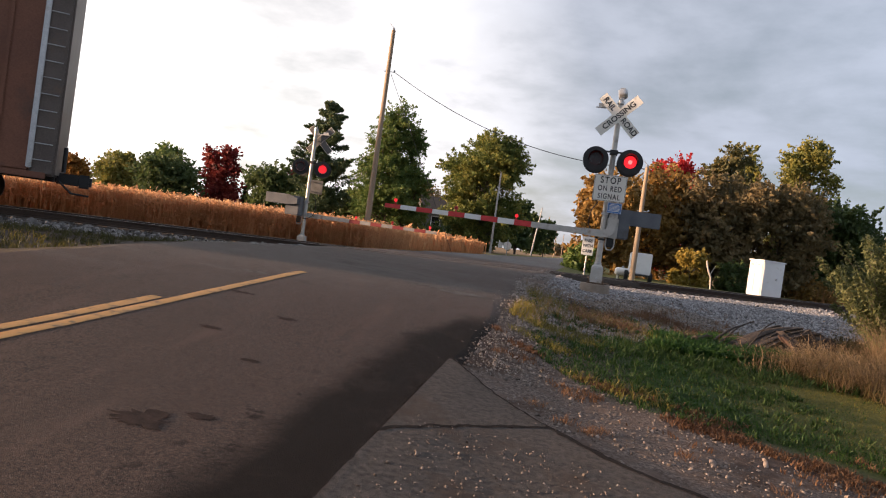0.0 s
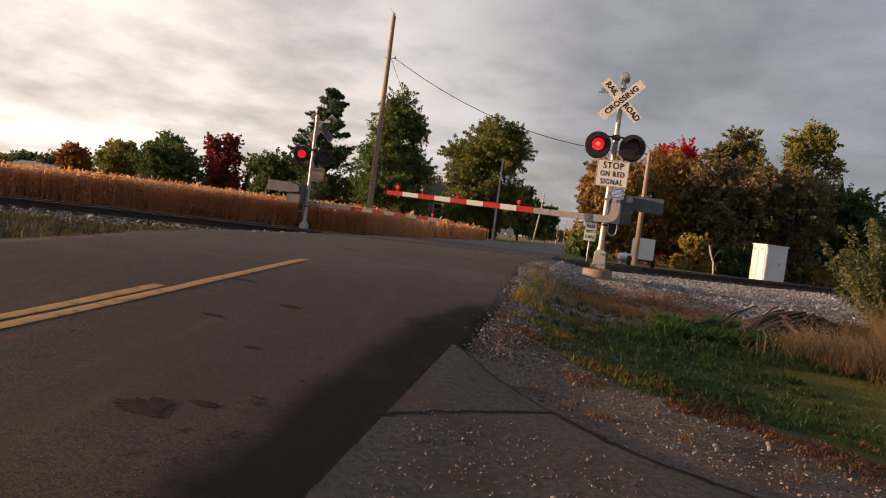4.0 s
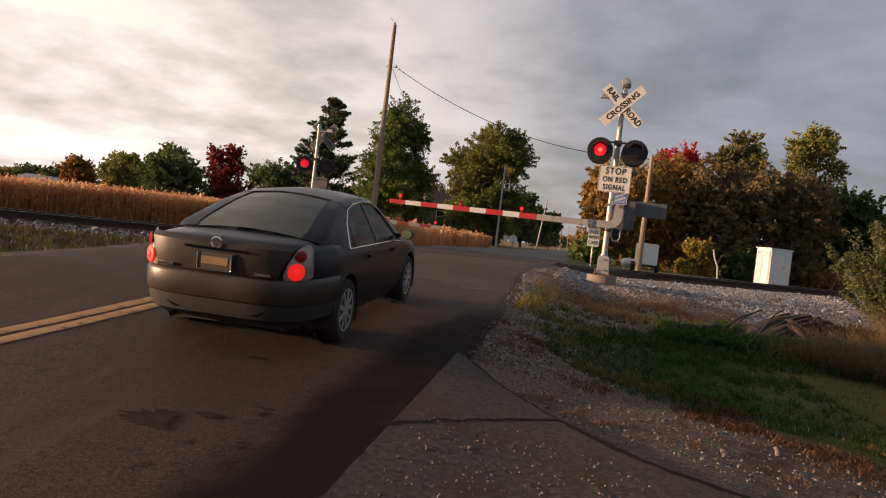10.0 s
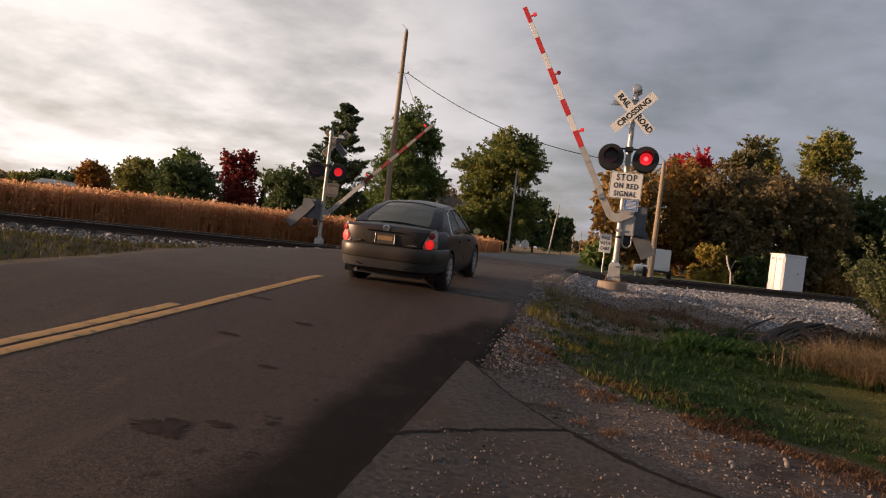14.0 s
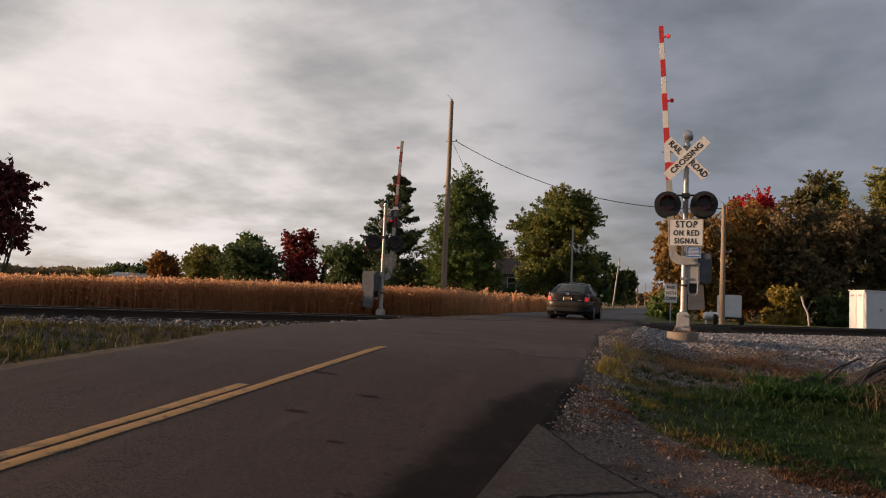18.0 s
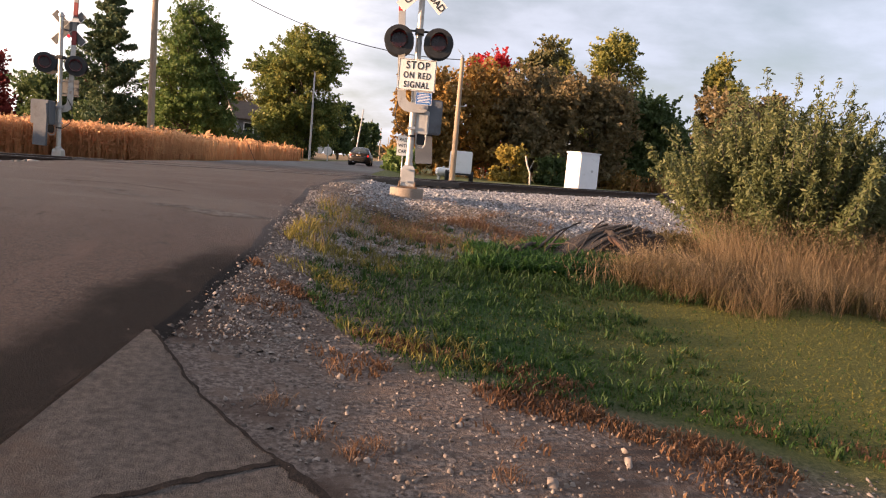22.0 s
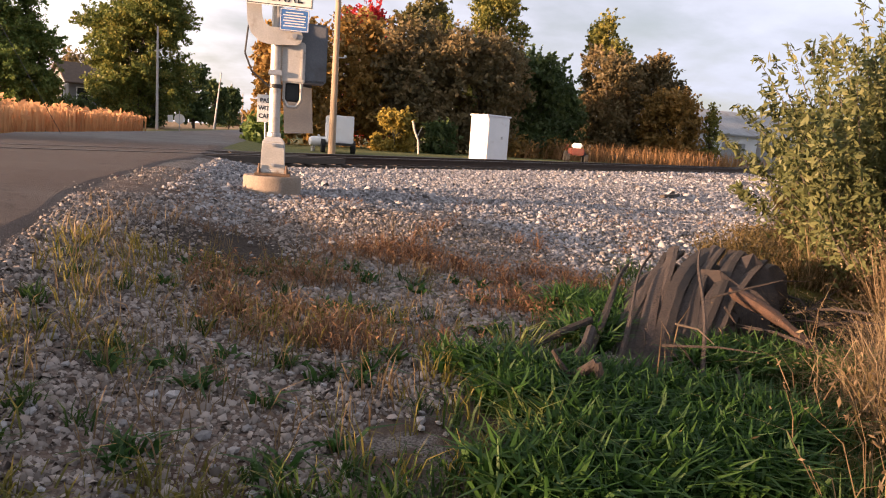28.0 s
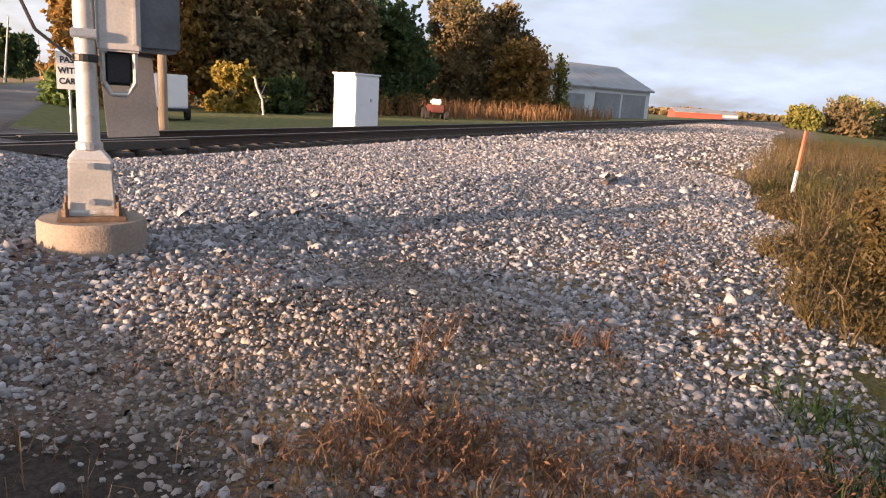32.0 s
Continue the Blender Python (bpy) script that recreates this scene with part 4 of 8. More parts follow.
    # the boom hangs below the pivot
    boom = new("boom"); boom.parent = arm; boom.location = (-.14, -.08, -.45)
    n, start = int(gate_len / .41), .52
    for k in range(n):
        x1, x0 = -start - k * .41, -start - (k + 1) * .41
        bm = bmesh.new(); h = .075 - .022 * k / n
        box(bm, x0, x1, -.030, .012, -h, h - .004, .006)
        plain = k < 3
        part("arm_section", bm, (GATE_BACK_RED if far else GATE_RED) if (k % 2 == 1 and not plain) else (SILVER_PAINT if plain else (GATE_BACK if far else GATE_WHITE)), boom, "red gate section" if (k % 2 == 1 and not plain) else "white gate section")
    for x in (-start - gate_len + .35, -start - gate_len * .62, -start - gate_len * .32):
        lamp = new("gate_lamp"); lamp.parent = boom; lamp.location = (x, -.01, .085)
        dull = x == -start - gate_len * .62
        bm = bmesh.new(); lathe(bm, [(.036, -.03), (.042, 0), (.036, .03)], 16, pose(0, 0, .07, 90)); part("lens", bm, TAIL_DULL if dull else RED_LIT, lamp, "unlit red gate lamp" if dull else "small glowing red gate lamp")
        bm = bmesh.new(); lathe(bm, [(.048, -.02), (.050, 0), (.048, .02)], 16, pose(0, 0, .07, 90)); box(bm, -.02, .02, -.02, .02, -.03, .02, .004); part("lamp_body", bm, GATE_RED, lamp)
    return t, arm, lamps


ROAD_TURN = -math.degrees(math.atan(.11))
near_signal, near_gate, near_lamps = signal((2.22, 16.97, .99), ROAD_TURN, 5.0, "crossing signal with crossbuck, red lamps and striped gate")
far_signal, far_gate, far_lamps = signal((-7.42, 25.24, .52), 180 + ROAD_TURN, 4.6, "crossing signal beyond the track with its striped gate", far=True)


# ---- car ----
CAR_PAINT = surf("dark_blue_car_paint", (.0036, .0046, .0100), (.0065, .0075, .0140), 3, .30, metal=.0, bump=.01, fine=90, stain=(.010, .010, .012), stain_scale=1.5, stain_at=.5, rough_vary=.08, spec=.16)
CAR_GREY = surf("dusty_grey_bumper", (.024, .019, .016), (.046, .037, .030), 4, .42, metal=.0, bump=.02, fine=90)
BOOT_PAINT = surf("dusty_boot_paint", (.026, .020, .017), (.055, .042, .034), 3, .42, metal=.3, bump=.02, fine=90, stain=(.045, .040, .036), stain_scale=2, stain_at=.55)
CAR_GLASS = surf("tinted_car_glass", (.012, .016, .016), (.020, .026, .026), 4, .10, bump=.0, spec=.6, rough_vary=.05)


def window_glass(name, tint, dust, film):
    """Tinted glass that lets the cabin show through, under a film of dust."""
    m, nt, bsdf = nodes_of(name)
    n, l = nt.nodes.new, nt.links.new
    bsdf.inputs["Base Color"].default_value = (*film, 1)
    bsdf.inputs["Roughness"].default_value = .12
    bsdf.inputs["Specular IOR Level"].default_value = .45
    clear = n("ShaderNodeBsdfTransparent"); clear.inputs["Color"].default_value = (*tint, 1)
    nz = n("ShaderNodeTexNoise"); nz.inputs["Scale"].default_value = 5; nz.inputs["Detail"].default_value = 4
    mr = n("ShaderNodeMapRange"); mr.inputs["From Min"].default_value = .3; mr.inputs["From Max"].default_value = .7
    mr.inputs["To Min"].default_value = dust - .07; mr.inputs["To Max"].default_value = dust + .07
    mx = n("ShaderNodeMixShader")
    l(nz.outputs["Fac"], mr.inputs["Value"]); l(mr.outputs[0], mx.inputs[0])
    l(clear.outputs[0], mx.inputs[1]); l(bsdf.outputs[0], mx.inputs[2])
    l(mx.outputs[0], nt.nodes["Material Output"].inputs["Surface"])
    return m


SIDE_GLASS = window_glass("side_window_glass", (.42, .48, .43), .40, (.060, .068, .058))
REAR_GLASS = window_glass("dusty_rear_glass", (.16, .19, .17), .66, (.105, .114, .096))
RUBBER = surf("tyre_rubber", (.014, .014, .014), (.028, .027, .026), 9, .85, bump=.3, fine=60)
ALLOY = surf("alloy_wheel", (.50, .50, .50), (.66, .66, .66), 9, .35, metal=.7, bump=.03)
CHROME = surf("chrome_trim", (.70, .70, .70), (.80, .80, .80), 9, .15, metal=1, bump=.0, rough_vary=.08)
CLEAR_LENS = surf("clear_lamp_lens", (.20, .150, .135), (.38, .30, .27), 12, .12, bump=.15, fine=60, spec=.7)
TAIL_RED = surf("red_lamp_lens", (.20, .008, .008), (.30, .014, .014), 9, .2, bump=.1, fine=60)
PLATE_YELLOW = surf("plate_dark", (.050, .040, .030), (.075, .060, .045), 9, .5)
SEAT_TAN = surf("grey_seat_cloth", (.22, .215, .18), (.32, .31, .26), 9, .9)
AMBER_INK = surf("amber_plate_ink", (.26, .15, .06), (.34, .20, .09), 9, .5)
# the mirrors' yellow reflection, put into the glass colour
MIRROR_GLINT = surf("mirror_glass_yellow_glint", (.55, .50, .18), (.65, .60, .25), 9, .2)


def sample(rows, y):
    a = np.array(rows, float)
    return [float(np.interp(y, a[:, 0], a[:, k])) for k in range(1, a.shape[1])]


CAR_BODY = [(-2.48, .50, .36, .93, .995), (-2.40, .67, .28, .955, 1.035), (-2.25, .775, .25, .96, 1.05), (-2.10, .82, .24, .96, 1.058), (-1.9, .86, .22, .955, 1.06), (-1.7, .89, .21, .955, 1.07), (-1.3, .895, .19, .95, 1.05), (-.4, .895, .18, .93, 1.0), (.5, .895, .18, .915, .98),
            (1.1, .89, .18, .90, .97), (1.5, .885, .19, .86, .93), (1.9, .86, .21, .79, .86), (2.18, .80, .26, .70, .77), (2.32, .70, .31, .61, .67), (2.38, .52, .36, .53, .58)]
CAR_ROOF = [(-1.82, 1.07), (-1.45, 1.225), (-1.1, 1.35), (-.8, 1.42), (-.45, 1.46), (-.05, 1.47), (.25, 1.455), (.5, 1.40), (.8, 1.26), (1.1, 1.08), (1.3, .965)]


def cabin(y, v, out=0.0):
    """A point of the cabin's right half: v runs from the belt (0) over the roof's edge (1) to the middle (2)."""
    zr = sample(CAR_ROOF, y)[0]
    w, zb, belt, zt = sample(CAR_BODY, y)
    base = belt - .02
    wb, wr = .845 - .13 * min(1, max(0, (-1.30 - y) / .5)) ** 1.2, max(.845 - (zr - base) * .50, .40)
    wr = min(wr, wb)
    edge = max(zr - .05, base)
    if v <= 1:
        k = v
        x, z = wb + (wr - wb) * (k ** 1.15), base + (edge - base) * k
        return Vector((x + out, y - .12, z + out * .4))
    k = v - 1
    return Vector((wr * (1 - k) + out * (1 - k), y - .12, edge + (zr + .012 - edge) * math.sin(k * math.pi / 2) + out))


def cabin_panel(y0, y1, v0, v1, out, ny=10, nv=6, both=False, skew0=0.0, skew1=0.0):
    bm = bmesh.new()
    for sgn in ((1, -1) if both else (1,)):
        g = []
        for i in range(ny + 1):
            row = []
            for j in range(nv + 1):
                v = v0 + (v1 - v0) * j / nv
                a, b = y0 + skew0 * min(v, 1), y1 + skew1 * min(v, 1)
                p = cabin(a + (b - a) * i / ny, v, out)
                row.append(bm.verts.new((p.x * sgn, p.y, p.z)))
            g.append(row)
        for i in range(ny):
            for j in range(nv):
                bm.faces.new((g[i][j], g[i + 1][j], g[i + 1][j + 1], g[i][j + 1]))
    return bm


def wheel_parts(w):
    bm = bmesh.new(); lathe(bm, [(.215, -.10), (.30, -.105), (.318, -.085), (.322, 0), (.318, .085), (.30, .105), (.215, .10)], 36, pose(0, 0, 0, 0, 90, 0)); part("tyre", bm, RUBBER, w, smooth=True)
    rim = new("rim"); rim.parent = w
    bm = bmesh.new(); lathe(bm, [(.12, -.02), (.195, -.03), (.20, .075), (.222, .098), (.222, .104), (.205, .102), (.185, .08)], 32, pose(0, 0, 0, 0, 90, 0)); part("barrel", bm, ALLOY, rim, smooth=True)
    part("brake_disc", bmesh_disc(.17, .03), BLACK_METAL, rim)
    for k in range(9):
        bm = bmesh.new(); box(bm, .072, .108, -.024, .024, .03, .205, .008, pose(0, 0, 0, 360 * k / 9, 0, 0)); part("spoke", bm, ALLOY, rim)
    bm = bmesh.new(); lathe(bm, [(.055, .06), (.055, .10), (.03, .106), (.01, .106)], 16, pose(0, 0, 0, 0, 90, 0)); part("hub_cap", bm, ALLOY, rim)
    return w


def bmesh_disc(r, x):
    bm = bmesh.new(); tube(bm, (x - .01, 0, 0), (x + .01, 0, 0), r, sides=24)
    return bm


def rear_curve(v):
    """The car's tail in plan: v runs from its middle (0) along the corner to the flank (about 0.9)."""
    rows = [(0, 0, -2.505), (.30, .30, -2.502), (.48, .478, -2.485), (.60, .594, -2.45), (.69, .678, -2.40), (.76, .738, -2.335), (.82, .786, -2.25), (.87, .822, -2.14), (.92, .852, -1.99), (.97, .878, -1.86), (1.02, .896, -1.74)]
    return [float(np.interp(v, [q[0] for q in rows], [q[k] for q in rows])) for k in (1, 2)]


def build_car():
    t = thing("car", (0, 0, 0), "dark blue four-door saloon with a dusty boot, brake lamps lit", "car")
    bm = bmesh.new()
    secs = []
    ys = sorted(set(list(np.linspace(-2.48, 2.38, 90))))
    for y in ys:
        w, zb, belt, zt = sample(CAR_BODY, y)
        half = [(.0, zb), (.45 * w, zb), (.78 * w, zb + .01), (.92 * w, zb + .05), (.965 * w, zb + .12), (.985 * w, zb + .2), (.995 * w, zb + (belt - zb) * .42), (w, zb + (belt - zb) * .56), (.995 * w, zb + (belt - zb) * .70), (.985 * w, zb + (belt - zb) * .80),
                (.97 * w, belt - .08), (.945 * w, belt - .015), (.90 * w, belt + .35 * (zt - belt)), (.75 * w, belt + .75 * (zt - belt)), (.45 * w, zt - .008), (0, zt)]
        secs.append([(x, y, z) for x, z in half] + [(-x, y, z) for x, z in half[-2:0:-1]])
    loft(bm, secs)
    for ay in (-1.40, 1.40):
        c, rad = Vector((0, ay, .325)), .375
        inside = [v for v in bm.verts if abs(v.co.x) > .5 and math.hypot(v.co.y - ay, v.co.z - .325) < rad]
        mark = set(inside)
        bmesh.ops.delete(bm, geom=[f for f in bm.faces if all(v in mark for v in f.verts)], context="FACES")
        for v in inside:
            if v.is_valid:
                d = Vector((0, v.co.y - ay, v.co.z - .325))
                d = d.normalized() * rad if d.length > 1e-4 else Vector((0, 0, rad))
                v.co.y, v.co.z = ay + d.y, .325 + d.z
    body = part("body", bm, CAR_PAINT, t, "dark blue painted body", True)
    bm = bmesh.new(); box(bm, -.58, .58, -2.2, 2.1, .20, .62, .03); part("underbody", bm, BLACK_METAL, t)
    for sx in (-1, 1):
        for ay in (-1.40, 1.40):
            bm = bmesh.new()
            secs = []
            for k in range(19):
                a = radians(-25 + 230 * k / 18)
                secs.append([(sx * x, ay + r * math.cos(a), .325 + r * math.sin(a)) for x, r in ((.60, .375), (.888, .375), (.896, .392), (.885, .40))])
            loft(bm, secs, closed=True, caps=True); part("wheel_arch", bm, BLACK_METAL, t, smooth=True)
    part("rear_window", cabin_panel(-1.80, -.76, .98, 2, 0, 14, 8, True), REAR_GLASS, t, "dusty grey-green rear window", True)
    part("windscreen", cabin_panel(.38, 1.28, .98, 2, 0, 12, 8, True), SIDE_GLASS, t, "tinted windscreen", True)
    for sgn in (1, -1):
        bm = cabin_panel(-1.30, 1.20, 0, 1, 0, 28, 8)
        bmesh.ops.scale(bm, vec=(sgn, 1, 1), verts=bm.verts)
        part("side_window", bm, SIDE_GLASS, t, "tinted side window", True)
    bm = bmesh.new(); box(bm, -.64, .64, -1.62, -1.28, 1.02, 1.06, .015); part("rear_shelf", bm, SEAT_TAN, t)
    bm = bmesh.new(); box(bm, -.62, .62, -1.28, -1.12, .90, 1.12, .05); part("rear_seat", bm, SEAT_TAN, t)
    for sgn in (1, -1):
        bm = bmesh.new(); box(bm, .36 * sgn - .23, .36 * sgn + .23, -.22, -.08, .90, 1.14, .05); part("front_seat", bm, SEAT_TAN, t)
        for y, z in ((-1.20, 1.12), (-.15, 1.15)):
            bm = bmesh.new(); box(bm, .36 * sgn - .12, .36 * sgn + .12, y - .05, y + .05, z, z + .16, .04); part("headrest", bm, SEAT_TAN, t)
    bm = bmesh.new(); box(bm, -.66, .66, .72, .98, .93, 1.02, .03); part("dashboard", bm, BLACK_METAL, t)
    bm = bmesh.new(); path_tube(bm, [(-.36 + .17 * math.cos(a), .56, 1.0 + .17 * math.sin(a)) for a in np.linspace(0, 2 * math.pi, 19)], .014, 6); part("steering_wheel", bm, BLACK_METAL, t)
    part("roof", cabin_panel(-.80, .40, .93, 2, .010, 16, 10, True), CAR_PAINT, t, smooth=True)
    for sgn in (1, -1):
        bm = cabin_panel(-1.80, -.78, .98, 1.26, .009, 12, 4)
        bmesh.ops.scale(bm, vec=(sgn, 1, 1), verts=bm.verts)
        part("rear_window_surround", bm, CAR_PAINT, t, smooth=True)
    for n, a in {"rear_pillar": (-1.80, -1.20, 0, 1.02, .0, .42), "middle_pillar": (-.16, -.06, 0, 1, 0, -.02), "front_pillar": (.98, 1.28, 0, 1.06, -.62, .0), "quarter_pillar": (-.98, -.93, 0, .95, .10, .10)}.items():
        for sgn in (1, -1):
            bm = cabin_panel(a[0], a[1], a[2], a[3], .008, 6, 8, False, a[4], a[5])
            if sgn < 0:
                bmesh.ops.scale(bm, vec=(-1, 1, 1), verts=bm.verts)
            part(n, bm, CAR_PAINT, t, smooth=True)
    for sgn in (1, -1):
        bm = bmesh.new()
        flip = lambda p: Vector((p.x * sgn, p.y, p.z))
        lower = [flip(cabin(y, .03, .014)) for y in np.linspace(-1.22, .98, 16)]
        upper = [flip(cabin(y, v, .014)) for y, v in [(-1.22, .03), (-1.16, .30), (-1.0, .66), (-.8, .86), (-.5, .92), (-.1, .93), (.25, .92), (.45, .86), (.7, .60), (.98, .03)]]
        path_tube(bm, lower, .008, 6); path_tube(bm, upper, .008, 6)
        part("window_trim", bm, CHROME, t, "bright window trim")
        for y in (-.62, .42):
            bm = bmesh.new(); box(bm, .885 * sgn - .02, .885 * sgn + .03, y - .11, y + .11, .80, .835, .012); part("door_handle", bm, CAR_PAINT, t)
        mir = new("mirror"); mir.parent = t; mir.location = (.98 * sgn, .70, 1.0)
        bm = bmesh.new(); lathe(bm, [(.02, -.06), (.066, -.045), (.07, .0), (.05, .05), (.015, .07)], 16, pose(0, 0, 0, -90) @ Matrix.Diagonal((1.25, .95, 1, 1))); part("mirror_shell", bm, CAR_PAINT, mir, smooth=True)
        bm = bmesh.new(); lathe(bm, [(.062, 0), (.058, .006), (.01, .008)], 18, pose(0, -.066, 0, 90) @ Matrix.Diagonal((1.2, .9, 1, 1))); part("mirror_glass", bm, MIRROR_GLINT, mir, "mirror glass with a yellow reflection painted in")
        bm = bmesh.new(); box(bm, -.13 * sgn - .03, -.13 * sgn + .05, -.03, .03, -.05, .0, .01); part("mirror_stalk", bm, CAR_PAINT, mir)
        # rear lamp cluster wraps round the corner
        lamp = new("tail_lamp"); lamp.parent = t
        bm = bmesh.new()
        g = []
        for a in range(9):
            z = .700 + .335 * a / 8
            inner, outer = .60 + .12 * (a / 8) ** 1.5 + .035 * (a == 8) + .03 * (a == 0), .835 - .055 * max(0, a / 8 - .45) - .05 * (a == 0) - .025 * (a == 8)
            row = []
            for b in range(9):
                v = inner + (outer - inner) * b / 8
                x, y = rear_curve(v)
                bulge = .016 * (1 - abs(a / 4 - 1) ** 4) * (1 - abs(b / 4 - 1) ** 6)
                row.append(bm.verts.new((sgn * (x + bulge * .4), y - bulge + max(0, z - .88) * .5, z)))
            g.append(row)
        for a in range(8):
            for b in range(8):
                bm.faces.new((g[a][b], g[a][b + 1], g[a + 1][b + 1], g[a + 1][b]))
        part("lamp_lens", bm, CLEAR_LENS, lamp, "smoky clear tail lamp cover", True)
        bm = bmesh.new(); lathe(bm, [(.080, 0), (.074, .016), (.02, .024)], 24, pose(.700 * sgn, -2.392, .795, 90, 0, 36 * sgn)); part("brake_light", bm, RED_TAIL, lamp, "lit red brake light", True)
        bm = bmesh.new(); lathe(bm, [(.030, 0), (.026, .010), (.006, .013)], 14, pose(.712 * sgn, -2.410, .795, 90, 0, 36 * sgn)); part("bulb", bm, RED_LIT, lamp, "bright brake lamp bulb", True)
        bm = bmesh.new(); lathe(bm, [(.056, 0), (.051, .014), (.02, .018)], 20, pose(.722 * sgn, -2.368, .935, 90, 0, 42 * sgn)); part("rear_light", bm, TAIL_RED, lamp, "unlit red rear light", True)
        hl = bmesh.new()
        loft(hl, [[(sgn * x, y, z) for x, y, z in s] for s in ([(.50, 2.24, .60), (.72, 2.12, .60), (.80, 1.95, .66), (.60, 2.06, .68)], [(.50, 2.20, .72), (.74, 2.02, .74), (.80, 1.72, .80), (.58, 1.86, .78)])])
        part("headlamp", hl, CLEAR_LENS, t, smooth=True)
    # the valance's black is painted shade: the bumper darkens towards the road
    for name, mat, text, rows in (("lower_valance", RUBBER, "lower valance, blackened for the shade under the bumper", ((.31, -.10), (.335, -.03), (.42, -.002), (.505, .0))),
                                  ("rear_bumper", CAR_GREY, "dusty rear bumper", ((.470, -.03), (.482, .010), (.50, .022), (.60, .030), (.67, .030), (.700, .020), (.716, .0), (.72, -.04)))):
        bm = bmesh.new()
        secs = []
        for z, o in rows:
            ring = []
            for v in [k / 12 for k in range(-12, 13)]:
                x, y = rear_curve(abs(v) * 1.02)
                ring.append((math.copysign(x + o * .7 * abs(v), v), y - o, z))
            secs.append(ring)
        loft(bm, secs, closed=False, caps=False)
        part(name, bm, mat, t, text, True)
    bm = bmesh.new()
    g = []
    for a in range(8):
        z = .722 + .300 * a / 7
        half = .575 + .135 * (a / 7) ** 1.2
        row = []
        for b in range(15):
            x, y = rear_curve(abs(half * (b / 7 - 1)))
            row.append(bm.verts.new((math.copysign(x, b - 7), y - .020 + max(0, z - .985) ** 1.3 * 3.0 - .010 * math.sin(math.pi * a / 7), z)))
        g.append(row)
    for a in range(7):
        for b in range(14):
            bm.faces.new((g[a][b], g[a][b + 1], g[a + 1][b + 1], g[a + 1][b]))
    part("boot_lid", bm, BOOT_PAINT, t, "dusty dark boot lid", True)
    bm = bmesh.new(); box(bm, -.30, .30, -2.555, -2.515, .925, .945, .008); part("boot_handle", bm, CAR_PAINT, t)
    bm = bmesh.new(); box(bm, -.24, .20, -2.541, -2.52, .735, .918, .01); part("plate_recess", bm, BLACK_METAL, t)
    plate = new("number_plate"); plate.parent = t
    bm = bmesh.new(); box(bm, -.155, .155, -2.550, -2.538, .750, .895, .004); part("plate", bm, PLATE_YELLOW, plate, "dark number plate")
    bm = bmesh.new(); box(bm, -.125, .125, -2.553, -2.548, .795, .862); part("plate_bar", bm, AMBER_INK, plate, "amber bar for the number")
    bm = bmesh.new(); path_tube(bm, [(.16 * math.cos(a) * 1.0, -2.548, .765 + .08 * math.sin(a) * 1.0) for a in ()] or [(-.16, -2.551, .895), (-.16, -2.551, .745), (.16, -2.551, .745), (.16, -2.551, .895)], .007, 6); part("plate_frame", bm, CHROME, plate)
    bm = bmesh.new(); lathe(bm, [(.050, 0), (.058, .004), (.058, .010), (.046, .012), (.040, .004)], 24, pose(0, -2.530, .985, 90)); part("badge", bm, CHROME, t, "plain round bright badge")
    for x in (-.47, .45):
        bm = bmesh.new(); box(bm, x - .075, x + .075, -2.540, -2.520, .742, .764); part("name_bar", bm, CHROME, t, "plain bright bar")
    bm = bmesh.new(); tube(bm, (-.45, -2.50, .27), (-.45, -2.25, .27), .032); part("exhaust", bm, CHROME, t)
    wheels = []
    for sx in (1, -1):
        for ay in (-1.40, 1.40):
            w = new("wheel"); w.parent = t
            w.matrix_basis = pose(.785 * sx, ay, .322, 0, 0, 0 if sx > 0 else 180)
            if not wheels:
                wheel_parts(w)
            else:
                for o in wheels[0].children:
                    q = o.copy(); scene.collection.objects.link(q); q.parent = w
                    for o2 in o.children:
                        q2 = o2.copy(); scene.collection.objects.link(q2); q2.parent = q
            wheels.append(w)
    for me in {o.data for o in t.children_recursive if o.data}:
        me.transform(Matrix.Scale(CAR_SIZE, 4))
    for o in t.children_recursive:
        o.location = o.location * CAR_SIZE
    return t, wheels


CAR_SIZE = .905
car, car_wheels = build_car()

# ---- freight wagon leaving along the track ----
WAGON_RED = surf("faded_red_wagon_paint", (.13, .050, .028), (.21, .088, .050), 1.2, .7, bump=.1, fine=30, stain=(.09, .05, .035), stain_scale=.8)
WAGON_GREY = surf("grey_wagon_end", (.09, .07, .06), (.15, .12, .10), 2, .55, metal=.3, bump=.08, fine=30, stain=(.15, .10, .07), stain_scale=1.5)


